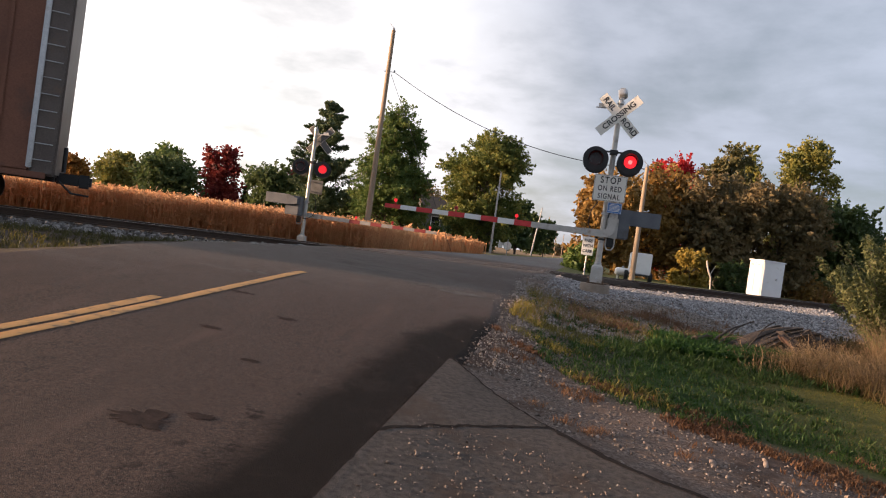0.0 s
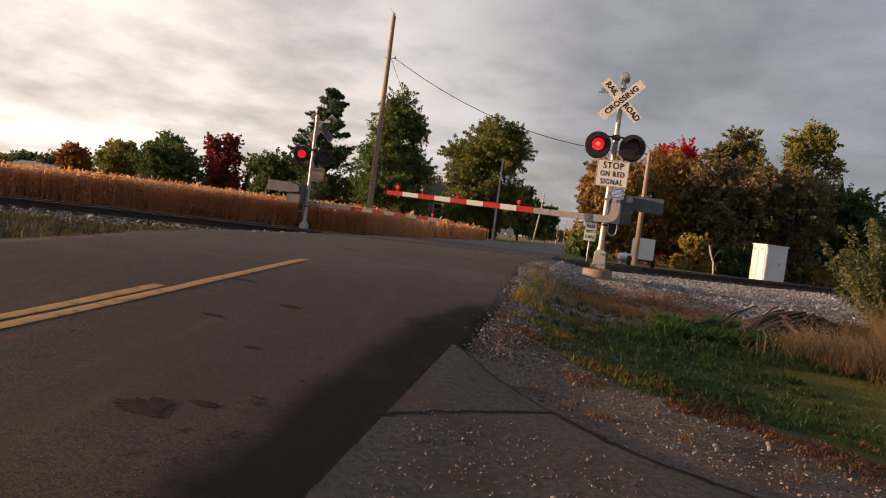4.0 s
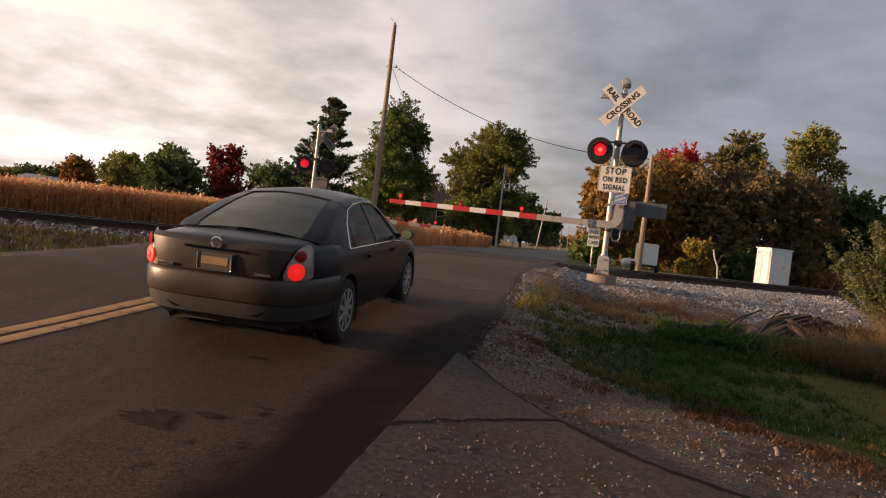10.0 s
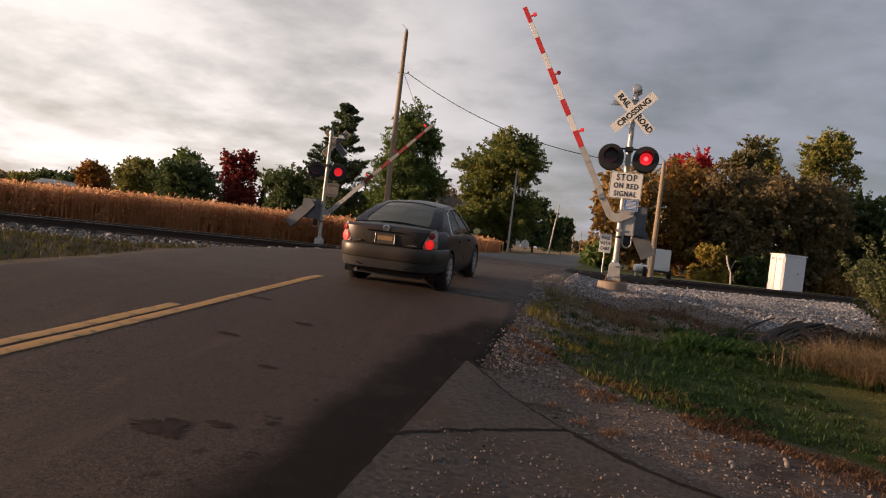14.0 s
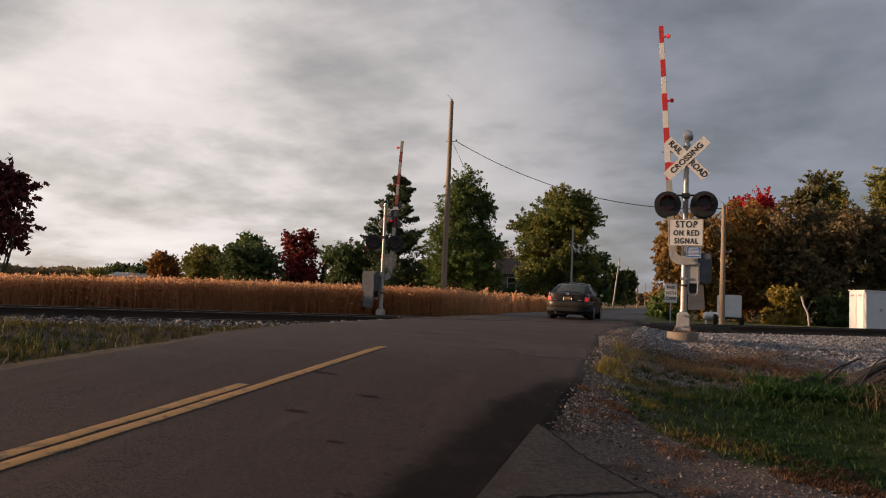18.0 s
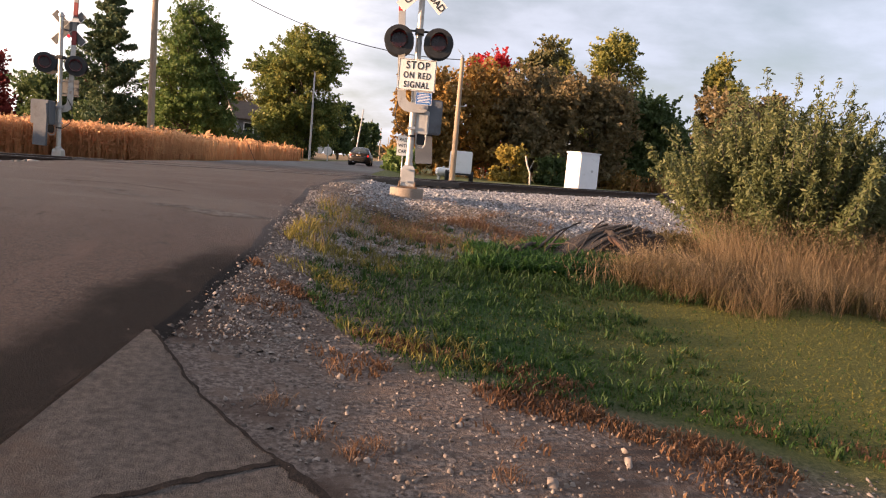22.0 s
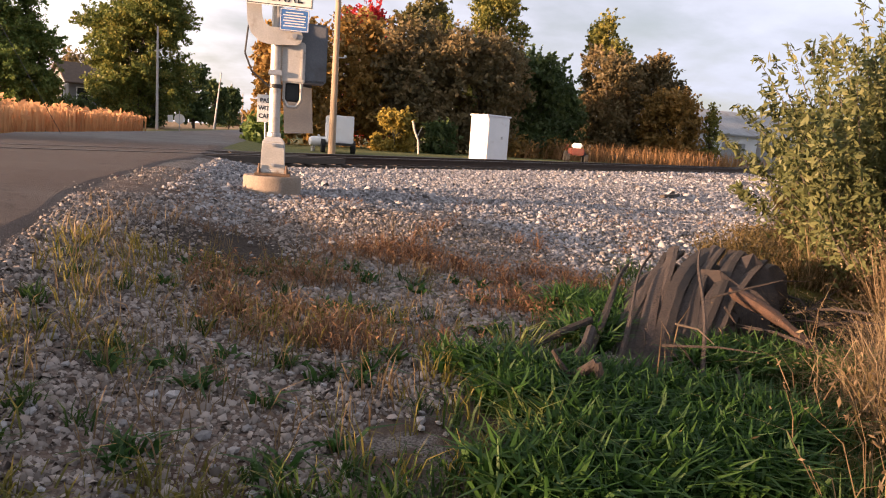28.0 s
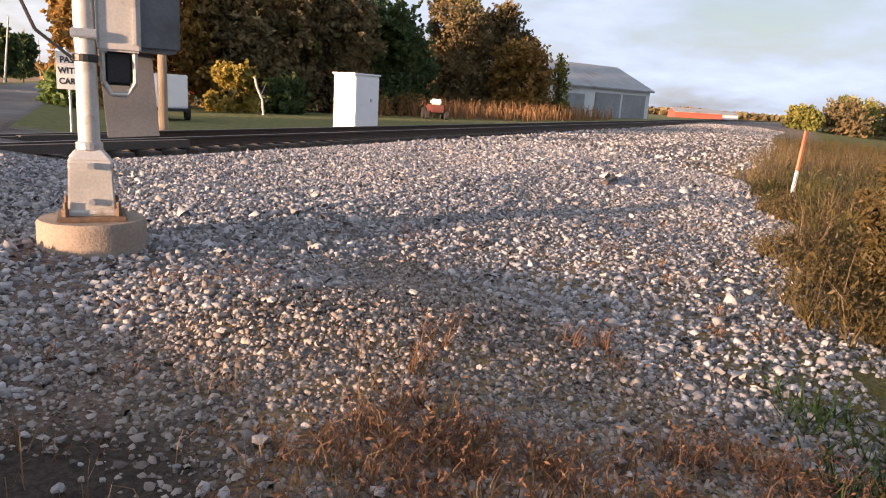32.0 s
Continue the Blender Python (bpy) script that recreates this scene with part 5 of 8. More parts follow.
def build_wagon():
    """Local frame: x along the track with the rear end at x = 0, z = 0 at the rail's top."""
    t = thing("freight_wagon", (0, 0, 0), "faded red-brown freight wagon with a grey end panel", "train")
    bm = bmesh.new(); box(bm, -16.0, -.55, -1.48, 1.48, .90, 5.85, .05); part("body", bm, WAGON_RED, t, "faded red-brown body")
    bm = bmesh.new(); box(bm, -.56, -.02, -1.44, 1.44, .86, 5.88, .05); part("end_panel", bm, WAGON_GREY, t, "grey steel end panel")
    for k in range(14):
        bm = bmesh.new(); box(bm, -15.6 + k * 1.1, -15.5 + k * 1.1, -1.53, -1.48, 1.1, 5.8, .015); part("side_rib", bm, WAGON_RED, t)
    bm = bmesh.new(); box(bm, -.62, -.50, -1.53, -1.44, 1.0, 5.9, .015); part("corner_post", bm, STEEL, t, "bright steel corner post")
    bm = bmesh.new(); box(bm, -16, -.1, -.5, .5, .75, 1.05, .02); part("centre_sill", bm, BLACK_METAL, t)
    bm = bmesh.new(); box(bm, -16, -.2, -1.5, -1.42, .78, .92, .01); part("side_sill", bm, WAGON_RED, t)
    bm = bmesh.new(); box(bm, -.1, .45, -.14, .14, .72, 1.0, .03); box(bm, .38, .72, -.17, .17, .68, 1.02, .06); part("coupler", bm, BLACK_METAL, t, "black iron coupler")
    bm = bmesh.new(); path_tube(bm, [(.0, -.3, .78), (.3, -.32, .52), (.7, -.3, .50)], .025); part("brake_hose", bm, BLACK_METAL, t)
    bm = bmesh.new(); tube(bm, (.12, -.9, 1.0), (.12, -.9, 1.6), .05); part("brake_wheel_post", bm, BLACK_METAL, t)
    for z in [1.2 + .38 * k for k in range(12)]:
        bm = bmesh.new(); tube(bm, (-.12, -1.55, z), (-.5, -1.55, z), .012); part("ladder_rung", bm, STEEL, t)
    for bx in (-2.6, -13.8):
        b = new("bogie"); b.parent = t; b.location = (bx, 0, 0)
        bm = bmesh.new(); prism(bm, [(-1.25, .42), (-.8, .72), (-.4, .80), (.4, .80), (.8, .72), (1.25, .42), (.6, .38), (.3, .22), (-.3, .22), (-.6, .38)], -1.12, -1.0); part("side_frame", bm, RAIL_STEEL, b)
        bm = bmesh.new(); prism(bm, [(-1.25, .42), (-.8, .72), (-.4, .80), (.4, .80), (.8, .72), (1.25, .42), (.6, .38), (.3, .22), (-.3, .22), (-.6, .38)], 1.0, 1.12); part("side_frame", bm, RAIL_STEEL, b)
        for wx in (-.88, .88):
            bm = bmesh.new(); tube(bm, (wx, -.82, .46), (wx, -.70, .46), .46, sides=28); tube(bm, (wx, .70, .46), (wx, .82, .46), .46, sides=28); tube(bm, (wx, -.7, .46), (wx, .7, .46), .08); part("wheelset", bm, RAIL_STEEL, b)
    return t


wagon = build_wagon()
TRACK_TURN = math.degrees(math.atan2(TRACK.y, TRACK.x))


# ---- plants ----
def quads(centres, size, rng, flat=0.0, aspect=1.6, droop=0.0):
    """Leaf quads round the given centres."""
    n = len(centres)
    a = rng.normal(size=(n, 3)); a[:, 2] = a[:, 2] * (1 - flat) - droop
    a /= np.linalg.norm(a, axis=1)[:, None] + 1e-9
    b = rng.normal(size=(n, 3)); b -= (b * a).sum(1)[:, None] * a
    b /= np.linalg.norm(b, axis=1)[:, None] + 1e-9
    s = (size * rng.uniform(.6, 1.3, n))[:, None]
    u, v = a * s * aspect * .5, b * s * .5
    return np.stack([centres - u, centres - v * .9 + u * .1, centres + u, centres + v * .9 + u * .1], 1)


def tree(name, x, y, base, height, width, material, leaves, leaf_size, label, seed, trunk_h=.25, shape="round", clumps=26, depth=None, category="tree"):
    """A trunk, limbs to the crown's lobes, and sprays of leaves that end in pointed tufts on each lobe's outside."""
    rng = np.random.default_rng(seed)
    t = thing(name, (x, y, base), label, category)
    r0 = max(.05, height * .022)
    bm = bmesh.new()
    lean_to = rng.normal(0, .02, 2) * height
    tube(bm, (0, 0, -.3), (lean_to[0] * .5, lean_to[1] * .5, height * .45), r0, r0 * .6, 9)
    tube(bm, (lean_to[0] * .5, lean_to[1] * .5, height * .45), (lean_to[0], lean_to[1], height * (.96 if shape == "cone" else .82)), r0 * .6, r0 * .10, 7)
    part("trunk", bm, BARK, t, smooth=True)
    bm = bmesh.new()
    foot, tip, fat = [], [], []
    if shape == "cone":
        for k in range(int(height * 13)):
            q = rng.uniform(0, 1) ** .9
            h = height * (trunk_h + (.93 - trunk_h) * q)
            a = rng.uniform(0, 2 * math.pi)
            out = width * .5 * min(1.0, 1.15 * (1 - q) ** .60 + .14) * rng.uniform(.45, 1.12) * (.80 + .20 * math.sin(6.0 * q + 3 * a))
            f = np.array((0, 0, h)); e = np.array((out * math.cos(a), out * math.sin(a), min(h + out * rng.uniform(.0, .62), height)))
            foot.append(f + (e - f) * .25); tip.append(e); fat.append(.15 + .07 * out)
            if k % 2:
                tube(bm, f, f + (e - f) * .85, r0 * .13, r0 * .04, 4)
    else:
        lobes = []
        span = 1 - trunk_h
        for k in range(max(8, min(24, clumps // 5))):
            q = rng.uniform(.12, .84)
            if shape == "round":
                wide = math.sin(math.pi * (.16 + .74 * q)) ** .6
            else:
                wide = (.62 + .38 * math.sin(math.pi * min(1, q * 1.25))) * (1 - .55 * max(0, q - .55) / .45)
            a = 2.399 * k + rng.normal(0, .35)
            size = width * (rng.uniform(.15, .24) if shape == "round" else rng.uniform(.16, .27))
            away = max(0, width * .5 * wide - size * .85) * rng.uniform(.55, 1.0)
            top = height * (trunk_h + span * q)
            top = min(top, height - size * 1.15)
            lobes.append((np.array((away * math.cos(a), away * math.sin(a) * (depth or 1), top)), size))
        lobes.append((np.array((lean_to[0], lean_to[1], height - width * (.26 if shape == "round" else .19))), width * .20))
        if shape == "oval":
            lobes += [(np.array((lean_to[0] * q, lean_to[1] * q, height * q - width * .1)), width * (.30 - .10 * q)) for q in (.35, .5, .65, .78, .88)]
        if trunk_h < .2:
            for k in range(5):
                a = k * 1.257 + rng.uniform(0, .6)
                lobes.append((np.array((width * .24 * math.cos(a), width * .24 * math.sin(a), height * (trunk_h + .10))), width * .20))
        for c, size in lobes:
            tube(bm, (0, 0, max(.1, c[2] / height - .30) * height), c, r0 * .34, r0 * .10, 5)
            for k in range(26):
                d = rng.normal(size=3)
                d += np.array((c[0], c[1], 0)) / (np.hypot(c[0], c[1]) + width * .1) * .5 + np.array((0, 0, .35))
                d /= np.linalg.norm(d)
                reach = size * rng.uniform(.80, 1.42)
                foot.append(c + d * size * .15); tip.append(c + d * reach * np.array((1, 1, 1.05))); fat.append(size * rng.uniform(.15, .25))
                if k < 4:
                    tube(bm, c, c + d * reach * .8, r0 * .10, r0 * .03, 4)
    part("branchwork", bm, BARK, t)["kind"] = "stuff"
    foot, tip, fat = np.array(foot), np.array(tip), np.array(fat)
    pick = rng.integers(0, len(fat), leaves)
    u = rng.uniform(0, 1, leaves) ** .7
    pts = foot[pick] + (tip - foot)[pick] * u[:, None] + rng.normal(size=(leaves, 3)) * (fat[pick] * (1.05 - .85 * u))[:, None] * np.array((1, 1, .75 if shape != "cone" else .85))
    pts[:, 2] = np.maximum(pts[:, 2], .08)
    soup("crown", quads(pts, leaf_size, rng), 4, material, t)
    return t


GREEN = leaf("green_leaves", [(0.061, 0.106, 0.031), (0.117, 0.173, 0.044), (0.231, 0.264, 0.069)])
DARK_GREEN = leaf("dark_green_leaves", [(0.039, 0.061, 0.025), (0.072, 0.106, 0.037), (0.139, 0.166, 0.055)])
SPRUCE = leaf("spruce_needles", [(0.044, 0.076, 0.038), (0.075, 0.110, 0.050), (0.150, 0.165, 0.070)], .2)
MAPLE = leaf("turning_maple_leaves", [(0.060, 0.090, 0.027), (0.145, 0.175, 0.044), (0.37, 0.320, 0.078)])
YELLOW_GREEN = leaf("yellowing_leaves", [(0.072, 0.095, 0.027), (0.185, 0.185, 0.046), (0.40, 0.325, 0.080)])
ORANGE = leaf("orange_leaves", [(0.138, 0.063, 0.017), (0.299, 0.138, 0.029), (0.414, 0.230, 0.057)])
RUSSET = leaf("russet_leaves", [(0.125, 0.092, 0.033), (0.285, 0.172, 0.049), (0.48, 0.285, 0.084)])
OLIVE_LEAF = leaf("olive_brown_leaves", [(0.060, 0.066, 0.028), (0.125, 0.118, 0.046), (0.25, 0.195, 0.078)])
BROWN_LEAF = leaf("brown_leaves", [(0.086, 0.079, 0.041), (0.180, 0.138, 0.067), (0.324, 0.222, 0.102)])
CRIMSON = leaf("crimson_leaves", [(0.090, 0.020, 0.018), (0.21, 0.032, 0.028), (0.36, 0.075, 0.045)])
SCARLET = leaf("scarlet_leaves", [(0.253, 0.017, 0.023), (0.460, 0.034, 0.040), (0.575, 0.069, 0.057)])
MAROON = leaf("maroon_leaves", [(0.068, 0.024, 0.026), (0.135, 0.038, 0.038), (0.24, 0.072, 0.062)])
GOLD = leaf("golden_leaves", [(0.22, 0.135, 0.020), (0.45, 0.285, 0.040), (0.60, 0.40, 0.075)])
SAGE = leaf("sage_green_leaves", [(0.046, 0.064, 0.024), (0.115, 0.130, 0.050), (0.27, 0.26, 0.115)])
STRAW = leaf("dry_straw", [(0.070, 0.047, 0.025), (0.165, 0.114, 0.062), (0.33, 0.240, 0.140)])
RUST_WEED = leaf("rusty_weeds", [(0.080, 0.046, 0.028), (0.185, 0.100, 0.056), (0.33, 0.200, 0.118)])
GRASS = leaf("fresh_grass", [(0.009, 0.033, 0.005), (0.022, 0.062, 0.007), (0.046, 0.092, 0.014)])
DULL_GRASS = leaf("dull_grass", [(0.045, 0.050, 0.015), (0.10, 0.088, 0.027), (0.19, 0.15, 0.05)])
YELLOW_WEED = leaf("yellow_weeds", [(0.055, 0.062, 0.015), (0.145, 0.130, 0.030), (0.30, 0.215, 0.050)])
CROP = leaf("ripe_crop", [(0.48, 0.240, 0.115), (0.62, 0.335, 0.165), (0.75, 0.455, 0.245)], .6)

FRESH_GRASS = leaf("lush_grass", [(0.011, 0.031, 0.007), (0.028, 0.062, 0.013), (0.075, 0.110, 0.030)])
LAWN_YELLOW = leaf("yellowing_lawn", [(0.075, 0.076, 0.014), (0.130, 0.115, 0.023), (0.175, 0.142, 0.034)])
OLIVE_GOLD = leaf("olive_gold_leaves", [(0.13, 0.115, 0.025), (0.29, 0.22, 0.045), (0.46, 0.33, 0.075)])
ROUGH_GRASS = leaf("rough_grass", [(.024, .028, .009), (.060, .060, .018), (.14, .115, .038)])
OLIVE_WEED = leaf("olive_weeds", [(.040, .034, .013), (.090, .068, .026), (.19, .130, .052)])
DARK_STONE = surf("dull_ballast_stone", (.030, .026, .024), (.27, .25, .235), 14, .9, bump=.3, fine=50, per_island=.85, spec=.25)

FAR = [
    ("tree", -98.1, 150, 9.3, 8.5, ORANGE, 2500, .55, "rounded orange autumn tree across the field", "round"),
    ("tree", -112, 165, 7.0, 12, DARK_GREEN, 2200, .55, "dark green tree across the field", "round"),
    ("tree", -124, 170, 6.6, 9, DARK_GREEN, 2000, .55, "dark green tree across the field", "round"),
    ("tree", -131, 172, 5.2, 9, YELLOW_GREEN, 1500, .55, "olive autumn tree across the field", "round"),
    ("tree", -90, 150, 8.0, 7, YELLOW_GREEN, 1500, .5, "olive autumn tree across the field", "round"),
    ("tree", -63.5, 110, 8.6, 9.5, YELLOW_GREEN, 4000, .42, "broad green tree at the field edge", "round"),
    ("tree", -53, 105, 8.8, 12.5, DARK_GREEN, 5500, .42, "broad dark green tree at the field edge", "round"),
    ("tree", -64.5, 126, 12.6, 8.0, GREEN, 3500, .45, "tall pale green tree behind broad trees", "round"),
    ("tree", -49.0, 115, 12.4, 9.0, CRIMSON, 5000, .40, "crimson maple at the field edge", "round"),
    ("tree", -45.0, 117, 8.7, 1.8, DARK_GREEN, 900, .35, "narrow dark green cypress", "oval"),
    ("tree", -30.9, 90, 8.2, 9.0, DARK_GREEN, 5000, .36, "round dark green tree at the field edge", "round"),
    ("tree", -35.0, 112, 10.8, 5.5, MAROON, 1800, .4, "dull purple autumn tree", "oval"),
    ("spruce_tree", -20.7, 75, 15.5, 8.8, SPRUCE, 20000, .20, "tall dark spruce at the field edge", "cone"),
    ("tree", -13.2, 72, 14.9, 8.0, GREEN, 20000, .18, "tall green maple behind the utility pole", "oval"),
    ("tree", -10.8, 73, 13.2, 5.4, GREEN, 13000, .18, "slender green maple behind the utility pole", "oval"),
    ("tree", -10.5, 112, 9.6, 13.0, BROWN_LEAF, 4000, .42, "broad brown tree behind the house", "round"),
    ("tree", -20.5, 110, 8.6, 12.0, DARK_GREEN, 3500, .42, "broad dark green tree behind the house", "round"),
    ("shrub", -15.6, 84, 4.6, 7.0, DARK_GREEN, 2600, .30, "dark green shrub at the field edge", "round"),
    ("shrub", -22.8, 82, 5.2, 8.0, DARK_GREEN, 2800, .30, "dark green shrub at the field edge", "round"),
    ("shrub", -4.6, 92, 4.4, 8.0, DARK_GREEN, 2800, .32, "dark green shrub under the maple", "round"),
    ("shrub", -28.5, 96, 4.6, 8.0, DARK_GREEN, 2600, .34, "dark green shrub at the field edge", "round"),
    ("tree", -3.6, 86, 15.6, 12.2, MAPLE, 44000, .21, "large spreading green maple by the road", "round"),
    ("shrub", -9.4, 82, 3.2, 7.0, DARK_GREEN, 2500, .30, "low dark green shrub before the house", "round"),
    ("tree", -17.2, 80, 6.0, 6.0, DARK_GREEN, 2500, .36, "low dark green tree behind the utility pole", "round"),
    ("tree", 1.6, 118, 10.4, 5.2, DARK_GREEN, 2600, .4, "round dark green tree by the road", "round"),
    ("tree", 5.2, 140, 9.6, 5.2, DARK_GREEN, 2600, .45, "dark green tree by the road", "round"),
    ("tree", 8.4, 160, 9.4, 5.6, DARK_GREEN, 2200, .5, "dark green tree by the road", "round"),
    ("tree", 12.5, 300, 9.0, 12, DARK_GREEN, 1500, .8, "distant dark tree by the road", "round"),
    ("tree", 34, 300, 9.0, 14, DARK_GREEN, 1500, .8, "distant dark tree by the road", "round"),
]
for k, (nm, tx, ty, top, wide, mt, nl, ls, lb, shp) in enumerate(FAR):
    base = float(land_z(tx, ty)) - .1
    tree(nm, tx, ty, base, top - base, wide * .97, mt, int(nl * 2.2), ls * .88, lb, 100 + k, trunk_h=.10 if shp != "cone" else .05, shape=shp, clumps=120 if shp != "cone" else 210)

GROVE = [
    (6.4, 49, 7.8, 5.6, RUSSET, 5500, "orange-brown maple beyond the track"), (10.4, 53, 9.4, 7.6, RUSSET, 7500, "russet maple beyond the track"),
    (14.0, 64, 12.3, 6.0, SCARLET, 3500, "scarlet-topped maple behind the grove"), (14.8, 52, 9.2, 7.6, BROWN_LEAF, 7500, "brown-leaved maple beyond the track"),
    (18.0, 62, 13.4, 5.8, OLIVE_LEAF, 5500, "tall olive-brown tree behind the grove"), (22.4, 70, 14.6, 4.6, YELLOW_GREEN, 2600, "tall thin yellow-green tree behind the grove"),
    (25.8, 66, 15.2, 7.2, YELLOW_GREEN, 6500, "tall yellow-green tree behind the grove"), (19.6, 53, 9.0, 7.4, BROWN_LEAF, 7000, "dark brown-leaved maple beyond the track"),
    (24.2, 55, 8.4, 7.0, DARK_GREEN, 6500, "dark green tree at the end of the grove"), (27.8, 58, 6.6, 5.6, DARK_GREEN, 4500, "low dark green tree at the end of the grove"),
    (31.5, 75, 8.8, 7.0, DARK_GREEN, 4000, "dark green tree at the back of the lawn"), (36.4, 64.5, 14.2, 5.4, YELLOW_GREEN, 5000, "tall green tree standing by brown trees"),
    (34.6, 61, 10.4, 7.4, BROWN_LEAF, 7000, "brown autumn tree on the lawn's edge"), (39.4, 62, 10.6, 6.4, BROWN_LEAF, 6000, "brown autumn tree on the lawn's edge"),
    (38.2, 57, 7.0, 6.2, RUSSET, 5000, "russet tree among dry weeds"), (54, 110, 10.5, 9, DARK_GREEN, 2500, "distant dark green tree"),
]
for k, (tx, ty, top, wide, mt, nl, lb) in enumerate(GROVE):
    base = float(land_z(tx, ty)) - .1
    tree("tree", tx, ty, base, top - base, wide * 1.0, mt, int(nl * 2.6), .21, lb, 200 + k, trunk_h=.06, shape="round" if wide > 5 else "oval", clumps=130)
MAROONS = [(-34, 28, 9.4, 7.6), (-28.3, 28, 7.2, 5.6), (-39.5, 29, 9.6, 7.0), (-31.2, 27, 7.9, 5.4)]
for k, (tx, ty, top, wide) in enumerate(MAROONS):
    base = float(land_z(tx, ty)) - .1
    t = tree("tree", tx, ty, base, top - base, wide, MAROON, 8000, .20, "dark maroon maple with many bare lower stems", 300 + k, trunk_h=.30, shape="round", clumps=62)
    rng = np.random.default_rng(340 + k)
    bm = bmesh.new()
    for q in range(14):
        a, w = rng.uniform(0, 2 * math.pi), rng.uniform(.1, .42) * wide
        tube(bm, (w * .6 * math.cos(a), w * .6 * math.sin(a), -.2), (w * math.cos(a), w * math.sin(a), (top - base) * rng.uniform(.45, .8)), .045, .02, 5)
    part("stem_tangle", bm, BARK, t, "thin bare dark stems")["kind"] = "stuff"
for k, (tx, ty, hh, ww) in enumerate([(-27.6, 25.0, 1.5, 3.2), (-31.0, 24.6, 1.8, 3.6), (-34.6, 24.8, 1.6, 3.8), (-38.6, 25.2, 1.9, 4.0)]):
    tree("bush", tx, ty, float(land_z(tx, ty)) - .05, hh, ww, MAROON, 3200, .15, "low dark red shrub under the maples", 350 + k, trunk_h=.05, clumps=30, category="bush")
for k, (tx, ty, top, wide) in enumerate([(84, 60, 3.9, 4.5), (91, 59, 5.2, 7), (99, 62, 5.9, 8), (107, 62, 5.5, 8)]):
    base = float(land_z(tx, ty)) - .1
    tree("tree", tx, ty, base, top - base, wide, BROWN_LEAF if k % 2 else YELLOW_GREEN, 3500, .30, "yellowing broad tree across the track's weeds", 360 + k, trunk_h=.08, clumps=45)


def far_woods():
    """Low woods along the horizon, a ragged band of clumps all round the far fields."""
    rng = np.random.default_rng(77)
    pts = []
    for a0, a1, dist, h0, h1, n in ((-75, -28, 620, 7, 12, 5200), (2, 20, 760, 8, 14, 2600), (36, 62, 700, 4, 7, 4200)):
        a = np.radians(rng.uniform(a0, a1, n)); d = dist + rng.uniform(-30, 60, n)
        hh = np.interp(np.sin(a * 37) + .6 * np.sin(a * 91 + 2), [-1.6, 1.6], [h0, h1])
        pts.append(np.stack([d * np.sin(a), d * np.cos(a), hh * rng.uniform(0, 1, n) ** .7], -1))
    soup("distant_woods", quads(np.concatenate(pts), 5.5, rng, aspect=1.3), 4, BROWN_LEAF, None, "", "stuff")
    tagged(bpy.data.objects["distant_woods"], "low dark woods along the horizon", "woods", kind="stuff")


far_woods()
tree("small_tree", 12.7, 13.6, .5, 3.5, 2.6, GOLD, 2200, .13, "small golden-leaved tree in the weeds", 330, trunk_h=.25, clumps=22)
tree("small_tree", 41.4, 56, .7, 5.4, 2.2, YELLOW_GREEN, 1500, .2, "small yellow-green tree among dry weeds", 331, trunk_h=.15, shape="oval", clumps=16)
tree("bush", 11.8, 46, .6, 2.5, 2.9, OLIVE_GOLD, 3000, .16, "round yellow-green bush on the lawn", 332, trunk_h=.05, clumps=22, category="bush")
tree("bush", 14.8, 47, .6, 2.2, 2.6, DARK_GREEN, 2200, .18, "dark green bush on the lawn", 333, trunk_h=.05, clumps=18, category="bush")
tree("bush", 4.6, 44, .7, 2.0, 2.4, GREEN, 1800, .18, "green bush by the road", 334, trunk_h=.05, clumps=16, category="bush")


